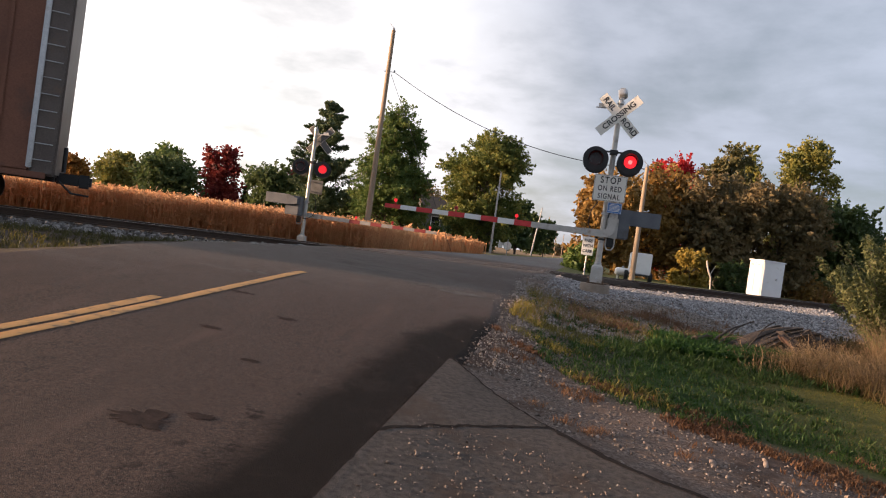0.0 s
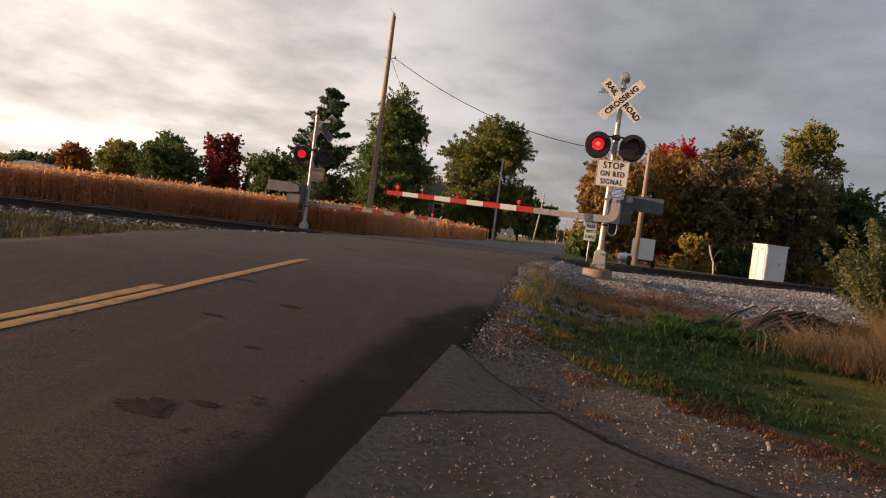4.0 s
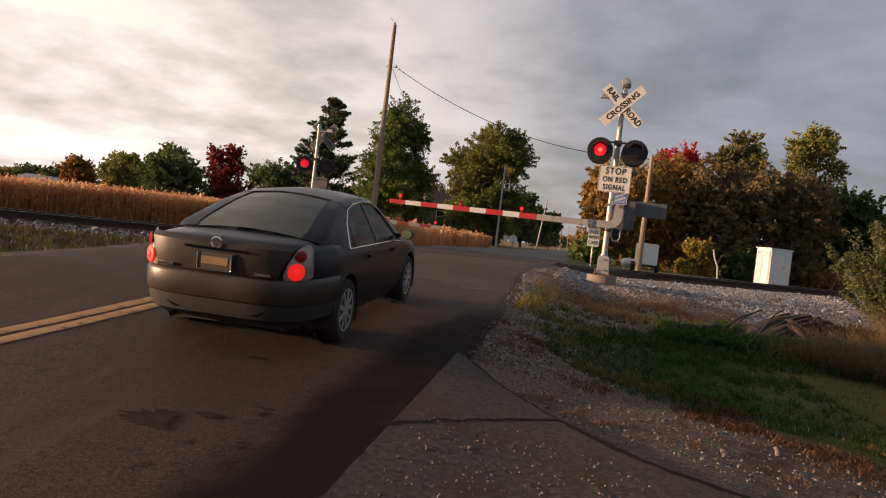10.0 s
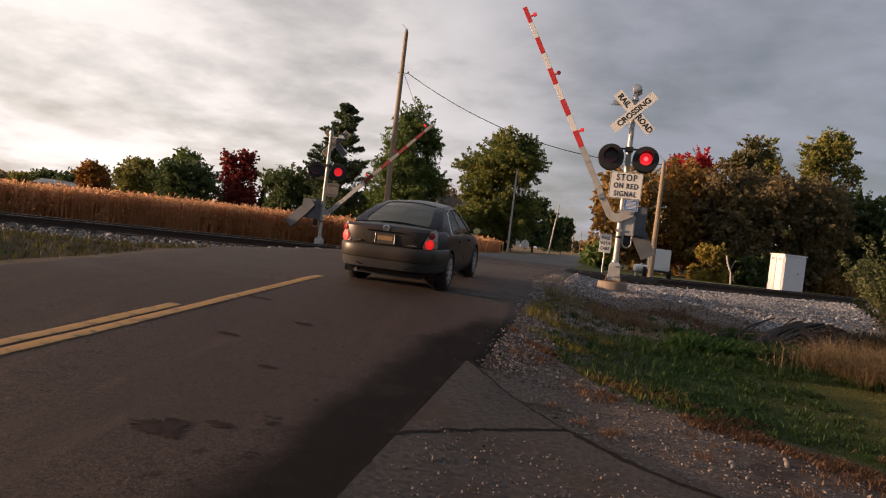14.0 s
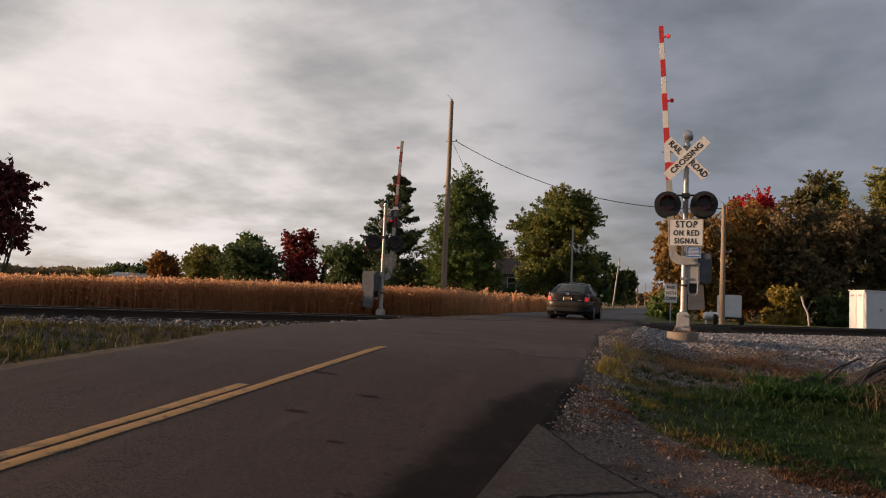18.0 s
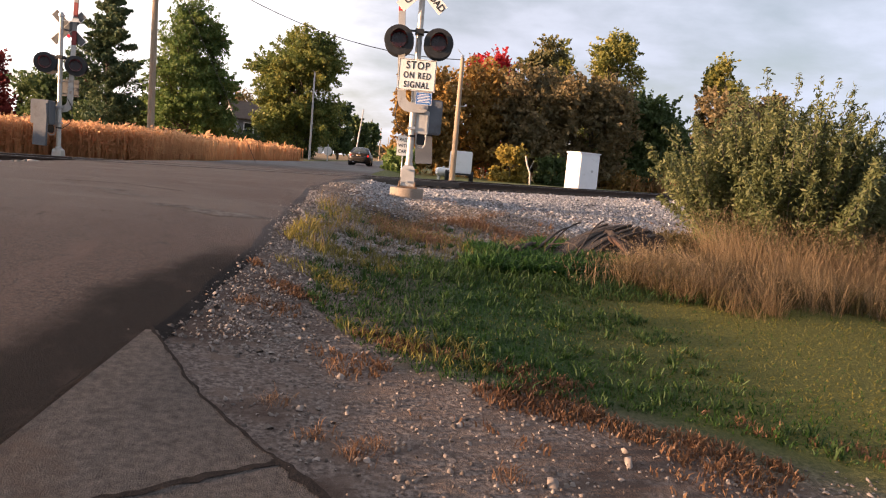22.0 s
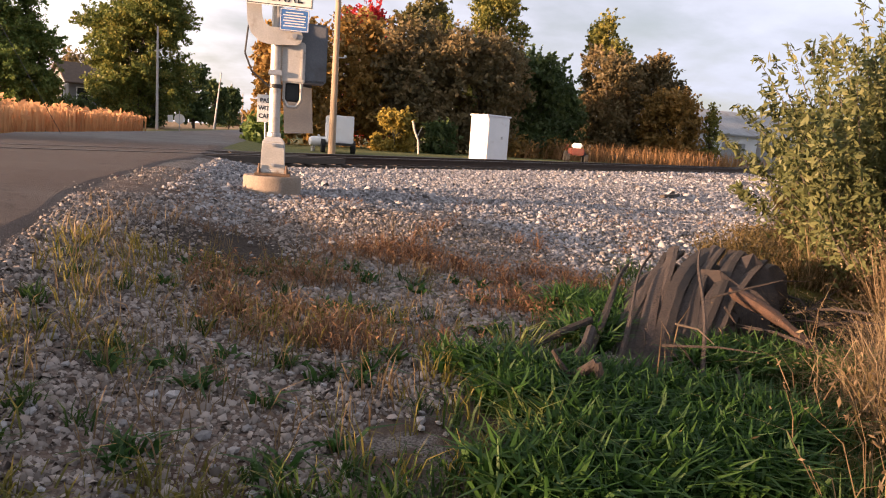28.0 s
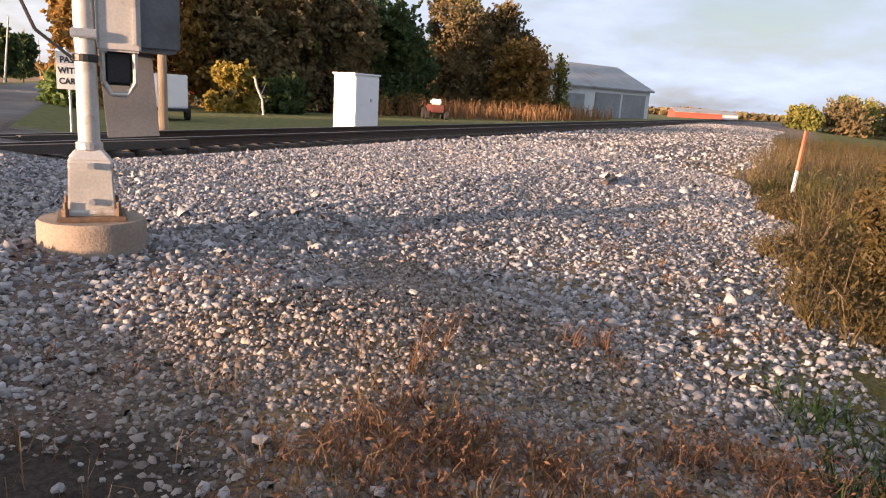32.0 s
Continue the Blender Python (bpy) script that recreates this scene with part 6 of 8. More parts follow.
def crop_field():
    """Ripe crop beyond the railway, left of the road: countless stalks, thinning to tufts further off."""
    rng = np.random.default_rng(7)
    pts, wid = [], []
    for n, d0, d1, s0, s1, w in ((60000, 6.8, 12, -30, 40, .026), (70000, 12, 40, -90, 60, .06), (22000, 40, 140, -160, 150, .30)):
        s, d = rng.uniform(s0, s1, n), rng.uniform(d0, d1, n)
        x = s * TRACK.x - d * TRACK.y; y = Y0 + s * TRACK.y + d * TRACK.x
        r = x - (-3.3 + .11 * (y - 7))
        ok = (r < -4.2 - .3 * rng.uniform(0, 1, n)) & ((x > -(1.10 + .16 * rng.uniform(0, 1, n)) * y) | (d > 34)) & (y < 62) & (np.hypot(x + 7.4, y - 25.2) > 1.3)
        pts.append(np.stack([x, y], -1)[ok]); wid.append(np.full(ok.sum(), w))
    p, w = np.concatenate(pts), np.concatenate(wid)
    n = len(p)
    z = land_z(p[:, 0], p[:, 1])
    h = rng.uniform(.88, 1.08, n) * np.interp(p[:, 0], [-60, -26, -14, 0], [.55, .72, 1.0, 1.02])
    a = rng.uniform(0, 2 * math.pi, n)
    out = []
    for turn in (0, math.pi / 2):
        u = np.stack([np.cos(a + turn), np.sin(a + turn), 0 * a], -1) * w[:, None]
        lo = np.stack([p[:, 0], p[:, 1], z - .05], -1)
        hi = lo + np.stack([rng.normal(0, .08, n), rng.normal(0, .08, n), h], -1)
        out.append(np.stack([lo - u * .45, lo + u * .45, hi + u * .5, hi - u * .5], 1))
    leafs = []
    near = w < .05
    far = (w > .05) & (w < .1)
    c = np.stack([p[far, 0], p[far, 1], z[far] + h[far] * rng.uniform(.55, 1.08, far.sum())], -1) + rng.normal(0, .10, (far.sum(), 3))
    leafs.append(quads(c, .17, rng, aspect=2.2))
    for k in range(9):
        c = np.stack([p[near, 0], p[near, 1], z[near] + h[near] * rng.uniform(.25, 1.05, near.sum())], -1) + rng.normal(0, .07, (near.sum(), 3))
        leafs.append(quads(c, .062, rng, aspect=2.4))
    soup("crop_field", np.concatenate(out + leafs), 4, CROP, None, "", "stuff")
    tagged(bpy.data.objects["crop_field"], "ripe brown crop standing in a field beyond the railway", "crop", kind="stuff")


crop_field()


def stones(name, xy, size, material, label, seed, sink=.35, lift=0.0):
    """Loose crushed stones with flat broken faces, each turned its own way."""
    rng = np.random.default_rng(seed)
    n = len(xy)
    ring = [(math.cos(2 * math.pi * k / 5), math.sin(2 * math.pi * k / 5), -.45) for k in range(5)]
    base = np.array(ring + [(.55, .1, .75), (-.35, .5, .85), (-.25, -.55, .65)], float)
    tri = np.array([(0, 1, 5), (1, 2, 6), (1, 6, 5), (2, 3, 6), (3, 7, 6), (3, 4, 7), (4, 0, 5), (4, 5, 7), (5, 6, 7)])
    v = base[None] * rng.uniform(.6, 1.3, (n, 8, 1)) + rng.normal(0, .10, (n, 8, 3))
    s = (size * rng.lognormal(0, .35, n))[:, None, None]
    v = v * s * np.stack([rng.uniform(.8, 1.3, n), rng.uniform(.65, 1.0, n), rng.uniform(.5, .95, n)], -1)[:, None, :]
    q = rng.normal(size=(n, 4)); q[:, 1:3] *= .28; q /= np.linalg.norm(q, axis=1)[:, None]
    w, x, y, z = q.T
    R = np.stack([np.stack([1 - 2 * (y * y + z * z), 2 * (x * y - z * w), 2 * (x * z + y * w)], -1), np.stack([2 * (x * y + z * w), 1 - 2 * (x * x + z * z), 2 * (y * z - x * w)], -1), np.stack([2 * (x * z - y * w), 2 * (y * z + x * w), 1 - 2 * (x * x + y * y)], -1)], 1)
    v = np.einsum("nij,nkj->nki", R, v)
    v += np.stack([xy[:, 0], xy[:, 1], land_z(xy[:, 0], xy[:, 1]) + s[:, 0, 0] * (1 - 2 * sink) * .6 + lift], -1)[:, None, :]
    me = bpy.data.meshes.new(name)
    faces = (tri[None] + (np.arange(n) * 8)[:, None, None]).reshape(-1)
    me.vertices.add(n * 8); me.loops.add(len(faces)); me.polygons.add(len(faces) // 3)
    me.vertices.foreach_set("co", v.astype(np.float32).ravel())
    me.loops.foreach_set("vertex_index", faces.astype(np.int32))
    me.polygons.foreach_set("loop_start", np.arange(0, len(faces), 3, dtype=np.int32))
    me.update(calc_edges=True)
    return tagged(mesh_part(name, me, material), label, "gravel", kind="stuff")


def scatter(n, x0, x1, y0, y1, keep, seed):
    rng = np.random.default_rng(seed)
    x, y = rng.uniform(x0, x1, n), rng.uniform(y0, y1, n)
    ok = keep(x, y, rng.uniform(0, 1, n))
    return np.stack([x, y], -1)[ok]


def lawn_edge(x):
    return np.interp(x, [-.2, .1, .94, 1.7, 2.76, 3.5, 6, 10, 20], [10.5, 8.4, 6.95, 6.35, 5.85, 5.4, 4.2, 2.5, 0])


def wave(x, y):
    return np.sin(.9 * x + 1.7) * np.cos(.8 * y) + .6 * np.sin(2.3 * y + x)


def off_road(x, y):
    return x - (-3.3 + .11 * (y - 7))


LOG_A, LOG_B = Vector((3.45, 11.10, 0)), Vector((5.40, 12.80, 0))


def near_log(x, y, reach=.5):
    """Whether points lie along the rotten log or in its hollow right side."""
    d = LOG_B - LOG_A
    n = d.length
    along = ((x - LOG_A.x) * d.x + (y - LOG_A.y) * d.y) / n
    off = ((x - LOG_A.x) * d.y - (y - LOG_A.y) * d.x) / n
    return (along > -.3) & (along < n + .8) & (off > -reach) & (off < reach + np.where(along > .9, .65, .1))


def in_log(x, y):
    """Whether points lie under the log or just before its foot."""
    d = LOG_B - LOG_A
    n = d.length
    along = ((x - LOG_A.x) * d.x + (y - LOG_A.y) * d.y) / n
    off = ((x - LOG_A.x) * d.y - (y - LOG_A.y) * d.x) / n
    return (along > -.15) & (along < n + .3) & (off > -.24) & (off < np.where(along > .8, .70, .22))


GREEN_Y, GREEN_X = [9.0, 9.97, 10.45, 10.75, 11.5, 12.4, 14.1, 16.0], [.9, 1.4, 1.9, 2.3, 2.45, 3.0, 4.8, 8.0]
WEED_X, WEED_Y = [3.0, 4.2, 5.6, 6.9, 8.8, 10.8, 15.1, 20, 38], [11.6, 12.2, 13.0, 14.4, 16.0, 17.2, 21.0, 23.5, 34]


def green_from(y):
    return np.interp(y, GREEN_Y, GREEN_X)


def bare(x, y):
    """Stony ground between the lawn and the ballast."""
    return (x > .3) & (x < green_from(y) + .25 * wave(x * 3, y * 2)) & (y > np.interp(x, [.3, .9, 1.3, 2.2], [9.5, 9.7, 9.8, 10.6]))


stones("ballast", scatter(215000, -1.5, 15, 10.5, 28, lambda x, y, u: (to_track(x, y) > .55) & (to_track(x, y) < np.where(x > 4.5, 20, 7.9 + .6 * wave(x, y))) & (off_road(x, y) > 3.35 + 2.0 * u * u * (y < 17.2)) & (y > np.interp(x, WEED_X, WEED_Y) - .3) & ~near_log(x, y, .3) & ((u < np.interp(to_track(x, y), [6, 8.5], [1, .5])) | (x > 4.5)) & (np.hypot(x - 1.55, y - 13.85) > .75), 1), .0195, STONE, "grey crushed-stone ballast beside the track", 1)
stones("ballast", scatter(70000, 10, 60, 15, 60, lambda x, y, u: (to_track(x, y) > .5) & (to_track(x, y) < np.interp(x, [10, 20, 40], [12, 10, 8])) & (y > np.interp(x, WEED_X, WEED_Y)), 2), .042, STONE, "grey crushed-stone ballast beside the track", 2)
stones("ballast", scatter(26000, -30, -4, 2, 18, lambda x, y, u: (to_track(x, y) > 1.2) & (to_track(x, y) < 4.4) & (off_road(x, y) < -2.7), 3), .042, DARK_STONE, "dull grey ballast beside the track", 3)
stones("roadside_gravel", scatter(46000, -1.2, 5.0, 4.0, 15, lambda x, y, u: (off_road(x, y) > 2.98 - .25 * u) & (off_road(x, y) < 3.85 + .25 * wave(x, y)) & (y > 6.6) & (u < .85), 4), .012, PEBBLE, "pale loose gravel along the road edge", 4)
stones("roadside_gravel", scatter(15000, -1.0, 2.4, 6.8, 18.5, lambda x, y, u: (off_road(x, y) > 2.55 + .4 * u + .4 * (y < 10.5)) & (off_road(x, y) < 3.6) & (wave(x * 3, y * 2) + 2 * u > .6), 8), .0085, DIRTY_STONE, "crumbs of stone and dirt along the broken road edge", 8, lift=.012)
stones("weedy_gravel", scatter(88000, 0.2, 5.0, 9.4, 16.5, lambda x, y, u: (bare(x, y) | ((to_track(x, y) < 11.5) & (y > np.interp(x, WEED_X, WEED_Y) - .6) & (off_road(x, y) > 3.5))) & (to_track(x, y) > 6.6) & (np.hypot(x - 1.55, y - 13.85) > .7 * u + .35), 5), .0122, DIRTY_STONE, "loose dirty stones among weeds", 5)
stones("drive_gravel", scatter(9000, -.6, 6, 3.0, 8.5, lambda x, y, u: (off_road(x, y) > 3.6) & (y < lawn_edge(x) + .1) & (x * .62 + y > 5.75), 6), .0105, PEBBLE, "small pale gravel on bare ground", 6)
stones("drive_gravel", scatter(9000, -1.4, 4, -1.0, 6.4, lambda x, y, u: (off_road(x, y) > 3.05) & (x * .62 + y < 5.6) & (wave(x * 2, y * 2) + u > .5), 7), .0068, PEBBLE, "small loose grit on the driveway", 7, lift=.034)


def loose_stones():
    """The larger stones of the ballast and of the bare ground, one by one."""
    rng = np.random.default_rng(88)
    shapes = []
    for k in range(9):
        bm = bmesh.new()
        bmesh.ops.create_icosphere(bm, subdivisions=1, radius=1.0)
        for v in bm.verts:
            v.co *= rng.uniform(.72, 1.18)
            v.co = Vector((v.co.x * 1.15, v.co.y * .85, v.co.z * .62))
            v.co.z = max(v.co.z, -.32)
        me = bpy.data.meshes.new("stone"); bm.to_mesh(me); bm.free()
        shapes.append(me)
    for host, n, x0, x1, y0, y1, size, mat in (("ballast", 300, .9, 4.4, 12.9, 16.4, .020, LOOSE_STONE), ("weedy_gravel", 260, .7, 2.6, 10.2, 12.9, .017, LOOSE_STONE), ("roadside_gravel", 160, -.5, 1.6, 6.6, 10.4, .013, LOOSE_PEBBLE), ("drive_gravel", 120, .4, 3.0, 4.2, 6.6, .010, LOOSE_PEBBLE)):
        parent = bpy.data.objects[host]
        xy = scatter(n * 6, x0, x1, y0, y1, lambda x, y, u: (off_road(x, y) > 3.15) & (np.hypot(x - 1.55, y - 13.85) > .2) & ((y > 9.6) | (y < lawn_edge(x) + .1)) & (x < green_from(y) + .3 + 9 * (y > 12.8) + 9 * (y < 9.5)), 90 + n)[:n]
        for k, (x, y) in enumerate(xy):
            ob = mesh_part("stone", shapes[k % 9], None, parent)
            if not ob.data.materials:
                ob.data.materials.append(None)
            ob.material_slots[0].link = "OBJECT"
            ob.material_slots[0].material = mat
            r = size * float(rng.lognormal(0, .28))
            ob.matrix_basis = Matrix.Translation((x, y, float(land_z(x, y)) + r * .32 + (.02 if host == "ballast" else .004))) @ pose(0, 0, 0, rng.uniform(-18, 18), rng.uniform(-18, 18), rng.uniform(0, 360)) @ Matrix.Scale(r, 4)


def blades(name, xy, height, width, material, label, seed, category="grass", lean_by=.35, per=1, heads=0.0, wind=(0.0, 0.0), spread=.025, uneven=0.0):
    """Upright blades of grass, bent over at the tip, all a little towards wind."""
    rng = np.random.default_rng(seed)
    p = np.repeat(xy, per, 0) + (rng.normal(0, spread, (len(xy) * per, 2)) if per > 1 else 0)
    n = len(p)
    h = height * rng.uniform(.45, 1.25, n) * np.repeat(1 + uneven * rng.uniform(-1, 1, len(xy)), per)
    a, b = rng.uniform(0, 2 * math.pi, n), rng.uniform(0, 2 * math.pi, n)
    u = np.stack([np.cos(a), np.sin(a), 0 * a], -1) * (width * rng.uniform(.6, 1.3, n))[:, None] * .5
    t = np.stack([np.cos(b), np.sin(b), 0 * b], -1) * (h * lean_by * rng.uniform(.2, 1.4, n))[:, None] + np.stack([h * wind[0], h * wind[1], 0 * h], -1)
    lo = np.stack([p[:, 0], p[:, 1], land_z(p[:, 0], p[:, 1]) - .01], -1)
    up = np.stack([0 * h, 0 * h, h], -1)
    mid = lo + up * .6 + t * .35
    bend = np.linalg.norm(t, axis=1) / (h + 1e-6)
    tip = lo + up * np.clip(1.04 - .30 * bend, .45, 1.0)[:, None] + t
    v = np.concatenate([np.stack([lo - u, lo + u, mid + u * .8, mid - u * .8], 1), np.stack([mid - u * .8, mid + u * .8, tip + u * .12, tip - u * .12], 1)])
    if heads:
        seeds = [quads(tip - (tip - mid) * rng.uniform(0, .45, (n, 1)) + rng.normal(0, heads * .5, (n, 3)), heads, rng, aspect=2.6) for k in range(1)]
        v = np.concatenate([v] + seeds)
    ob = soup(name, v, 4, material, None, "", "stuff")
    return tagged(ob, label, category, kind="stuff")


def lawn_keep(x, y, u):
    top = np.where(x < 5, np.interp(x, [.3, .9, 1.3, 1.9, 3.0, 5], [9.6, 9.7, 9.9, 10.3, 10.6, 11]), 22.0) + .2 * wave(x * 2, y)
    return (y < top) & (to_track(x, y) > 9.4) & (y > lawn_edge(x) + .16 + .22 * wave(x * 2, y)) & (off_road(x, y) > 3.45 + .15 * wave(x, y))


def right_of_ballast(x, y):
    return y < np.interp(x, WEED_X, WEED_Y) + .35 * wave(x, y)


RUST_MAT = leaf("rusty_ground_weeds", [(0.055, 0.029, 0.017), (0.13, 0.066, 0.035), (0.235, 0.135, 0.07)])
blades("grass", scatter(250000, -.2, 14, 3.0, 13.0, lambda x, y, u: lawn_keep(x, y, u) & (u > np.interp(x + .9 * wave(x, y * 1.4) - .25 * (y - 8), [1.8, 3.0, 4.4], [0, .5, .95])), 11), .046, .0085, GRASS, "short dark green grass beside the driveway", 11, lean_by=1.0)
blades("grass", scatter(190000, 1.0, 16, -1, 13, lambda x, y, u: lawn_keep(x, y, u) & (u < np.interp(x + .7 * wave(x, y * 1.4), [1.4, 2.7, 3.9], [.03, .45, 1])), 12), .030, .010, LAWN_YELLOW, "dull yellowing grass beside the driveway", 12, lean_by=1.1)
blades("tall_grass", scatter(5200, 1.4, 5.6, 9.2, 14.4, lambda x, y, u: (x > green_from(y) + .35 * wave(x * 3, y * 3)) & (wave(x * 4.1, y * 3.3) + 2.2 * u > .1) & (x < 5.3 + .3 * wave(x, y)) & (y < 10.6 + .95 * (x - 1.9)) & (u < .9) & ~in_log(x, y), 13), .16, .010, FRESH_GRASS, "lush green grass round the rotten log", 13, per=4, lean_by=1.1)
blades("tall_grass", scatter(2400, .2, 2.4, 6.6, 10.4, lambda x, y, u: (x > np.interp(y, [6.6, 8.4, 10.4], [1.2, .55, .35]) + .25 * wave(x * 2, y * 2)) & (x < np.interp(y, [6.6, 8.4, 10.4], [1.5, 1.15, 1.3]) + .4 * u * u + .2 * wave(x * 3, y)) & (wave(x * 2.3, y * 1.9) + u > .55), 38), .10, .009, YELLOW_WEED, "yellow-green weeds along the lawn's gravel edge", 38, category="weeds", per=5, lean_by=1.0)
blades("tall_grass", scatter(2600, -.1, 1.9, 9.6, 13.9, lambda x, y, u: (off_road(x, y) > 3.15) & (x < .55 + .5 * u * u + .2 * wave(x, y * 2)) & (y < 11.0 + .7 * u) & (wave(x * 2.7, y * 2.1) + u > .1), 14), .15, .008, YELLOW_WEED, "yellow weeds along the road's gravel edge", 14, per=5, lean_by=.8)
blades("grass_tufts", scatter(420, .4, 3.6, 5.5, 10.4, lawn_keep, 31), .10, .011, FRESH_GRASS, "denser green tufts in the lawn", 31, per=16, lean_by=1.1)
LEAFY = leaf("leafy_weed_leaves", [(0.010, 0.036, 0.008), (0.028, 0.076, 0.015), (0.085, 0.145, 0.036)])
PALE_GREEN = leaf("pale_green_blades", [(0.06, 0.085, 0.022), (0.13, 0.155, 0.045), (0.24, 0.24, 0.085)])
blades("leafy_weeds", scatter(5600, 2.2, 5.0, 9.9, 12.6, lambda x, y, u: (x > green_from(y) + .25 * wave(x * 3, y * 3)) & (x < 4.9) & (y < 10.7 + .95 * (x - 1.9)) & (wave(x * 3.1 + 1, y * 2.7) > -.1) & ~in_log(x, y), 34), .20, .024, LEAFY, "broad-leaved green weeds round the rotten log", 34, category="weeds", per=8, lean_by=1.0)
blades("leafy_weeds", scatter(130, .7, 4.6, 10.0, 13.4, lambda x, y, u: (bare(x, y) | (x > 2.2)) & (u < .8) & ~in_log(x, y) & (wave(x * 2, y * 2.6) > -.2), 35), .10, .028, LEAFY, "small broad-leaved weeds in the gravel", 35, category="weeds", per=14, lean_by=1.8)
blades("grass_clump", np.array([(2.55, 10.35), (2.62, 10.42), (2.48, 10.42), (2.9, 11.35)]), .26, .010, PALE_GREEN, "pale green arching grass clump", 36, per=26, lean_by=1.5)
blades("bent_stalks", scatter(24, 3.2, 5.6, 10.0, 12.2, lambda x, y, u: y < 11.0 + .6 * (x - 3.2), 37), .46, .006, STRAW, "thin dry stalks bent over the log", 37, category="weeds", per=2, lean_by=.9)
blades("gravel_tufts", scatter(46, .5, 2.8, 9.7, 13.2, lambda x, y, u: bare(x, y), 22), .11, .010, FRESH_GRASS, "small green tufts in the gravel", 22, per=22, lean_by=1.1)
blades("gravel_tufts", scatter(560, .5, 3.4, 9.7, 14.5, lambda x, y, u: (bare(x, y) | (y > 12.5)) & (wave(x * 2.1, y * 1.7) + u > .1), 23), .19, .006, STRAW, "thin dry stalks in the gravel", 23, category="weeds", per=4, lean_by=.6)
blades("rusty_weeds", scatter(1100, 1.3, 4.6, 11.4, 15.2, lambda x, y, u: (y > 11.1 + .12 * x + .25 * wave(x * 2, y)) & (y < 13.6 + .45 * (x - 1.8) + .3 * wave(x, y * 2)) & (wave(x * 2.6, y * 2.2) + .8 * u > .45) & (np.hypot(x - 1.55, y - 13.85) > .6), 15), .15, .0065, RUST_WEED, "rust-coloured low weeds in gravel", 15, category="weeds", per=13, lean_by=1.2, heads=.012)
blades("yellow_weeds", scatter(330, .5, 3.2, 10.2, 13.4, lambda x, y, u: (bare(x, y) | (x > 1.4)) & ~in_log(x, y) & (wave(x * 1.8 + 2, y * 1.5) + u > .3), 46), .17, .007, YELLOW_WEED, "yellow-green stalks among weedy gravel", 46, category="weeds", per=7, lean_by=.8)
blades("rusty_weeds", scatter(420, .4, 9, 12, 17.5, lambda x, y, u: (to_track(x, y) > 6.6) & (off_road(x, y) > 3.6) & ~right_of_ballast(x, y - .6) & (wave(x * 1.6, y * 1.3) > .5), 24), .10, .005, RUST_WEED, "thin rust-coloured weeds scattered on ballast", 24, category="weeds", per=9, lean_by=1.0, heads=.011)
blades("rusty_weeds", scatter(42000, .0, 7, 3.2, 9.0, lambda x, y, u: (y - lawn_edge(x) < .62 - .35 * u) & (y - lawn_edge(x) > -.15 - .7 * u * u) & (wave(x * 5.2, y * 4.3) + .5 * u > .45), 16), .060, .011, RUST_MAT, "rust-coloured weeds along the lawn's edge", 16, category="weeds", per=5, lean_by=.8)
STRAW_Y, STRAW_X = [8.9, 9.4, 9.9, 10.4, 10.9, 11.4, 12.5], [4.9, 4.3, 3.9, 4.15, 4.75, 5.7, 6.3]
PALE_STRAW = leaf("pale_straw", [(0.10, 0.067, 0.037), (0.235, 0.164, 0.092), (0.43, 0.325, 0.20)])


def straw_keep(x, y, u):
    """The band of dry grass before the bush."""
    return (y > 9.15 + .22 * wave(x * 2, y) + .12 * wave(x * 7, y * 3) - .04 * (x - 4)) & (wave(x * 2.9, y * 2.3) + 3.0 * u > .1) & right_of_ballast(x, y + .2) & (y < 13.2) & (x > np.interp(y, STRAW_Y, STRAW_X)) & ~near_log(x, y, .50)


blades("dry_grass", scatter(1900, 3.4, 11.5, 8.7, 14.5, lambda x, y, u: straw_keep(x, y, u) & (u > .65 * (x > 5.8) + .25 * wave(x * 1.1, y * .9)), 17), .40, .0045, STRAW, "tall dry straw-coloured grass below the bush", 17, per=36, lean_by=1.1, heads=.007, wind=(-.48, -.30), spread=.055, uneven=.4)
blades("dry_grass", scatter(700, 3.4, 11.5, 8.7, 13.4, lambda x, y, u: straw_keep(x, y, u) & (wave(x * 1.7, y * 1.3) + u > .2 + .5 * (x > 5.8)), 28), .56, .0040, PALE_STRAW, "taller pale straw bent over below the bush", 28, per=26, lean_by=.8, heads=.009, wind=(-.65, -.25), spread=.05, uneven=.3)
blades("dry_grass", scatter(1300, 5.9, 10.9, 10.6, 12.9, lambda x, y, u: (np.hypot((x - 7.9) / 2.7, (y - 12.1) / 1.6) < 1.05) & ~near_log(x, y, .55), 33), .90, .0045, PALE_STRAW, "tall straw climbing into the bush", 33, per=8, lean_by=.8, heads=.010, wind=(-.30, -.15))
blades("dry_grass", scatter(70, 3.2, 4.6, 9.5, 10.9, lambda x, y, u: (wave(x * 3, y * 3) > -.4) & (x > np.interp(y, [9.5, 10.9], [3.3, 3.9])), 39), .42, .005, STRAW, "thin dry stalks before the rotten log", 39, category="weeds", per=5, lean_by=.9, heads=.016)
blades("green_undergrowth", scatter(3200, 3.4, 11.5, 9.0, 12.6, lambda x, y, u: straw_keep(x, y, u) & (wave(x * 1.2 + 2, y * 1.6) > .1 - .8 * (x > 5.6)), 40), .32, .012, OLIVE_WEED, "olive weeds under the dry straw", 40, category="weeds", per=6, lean_by=1.0)
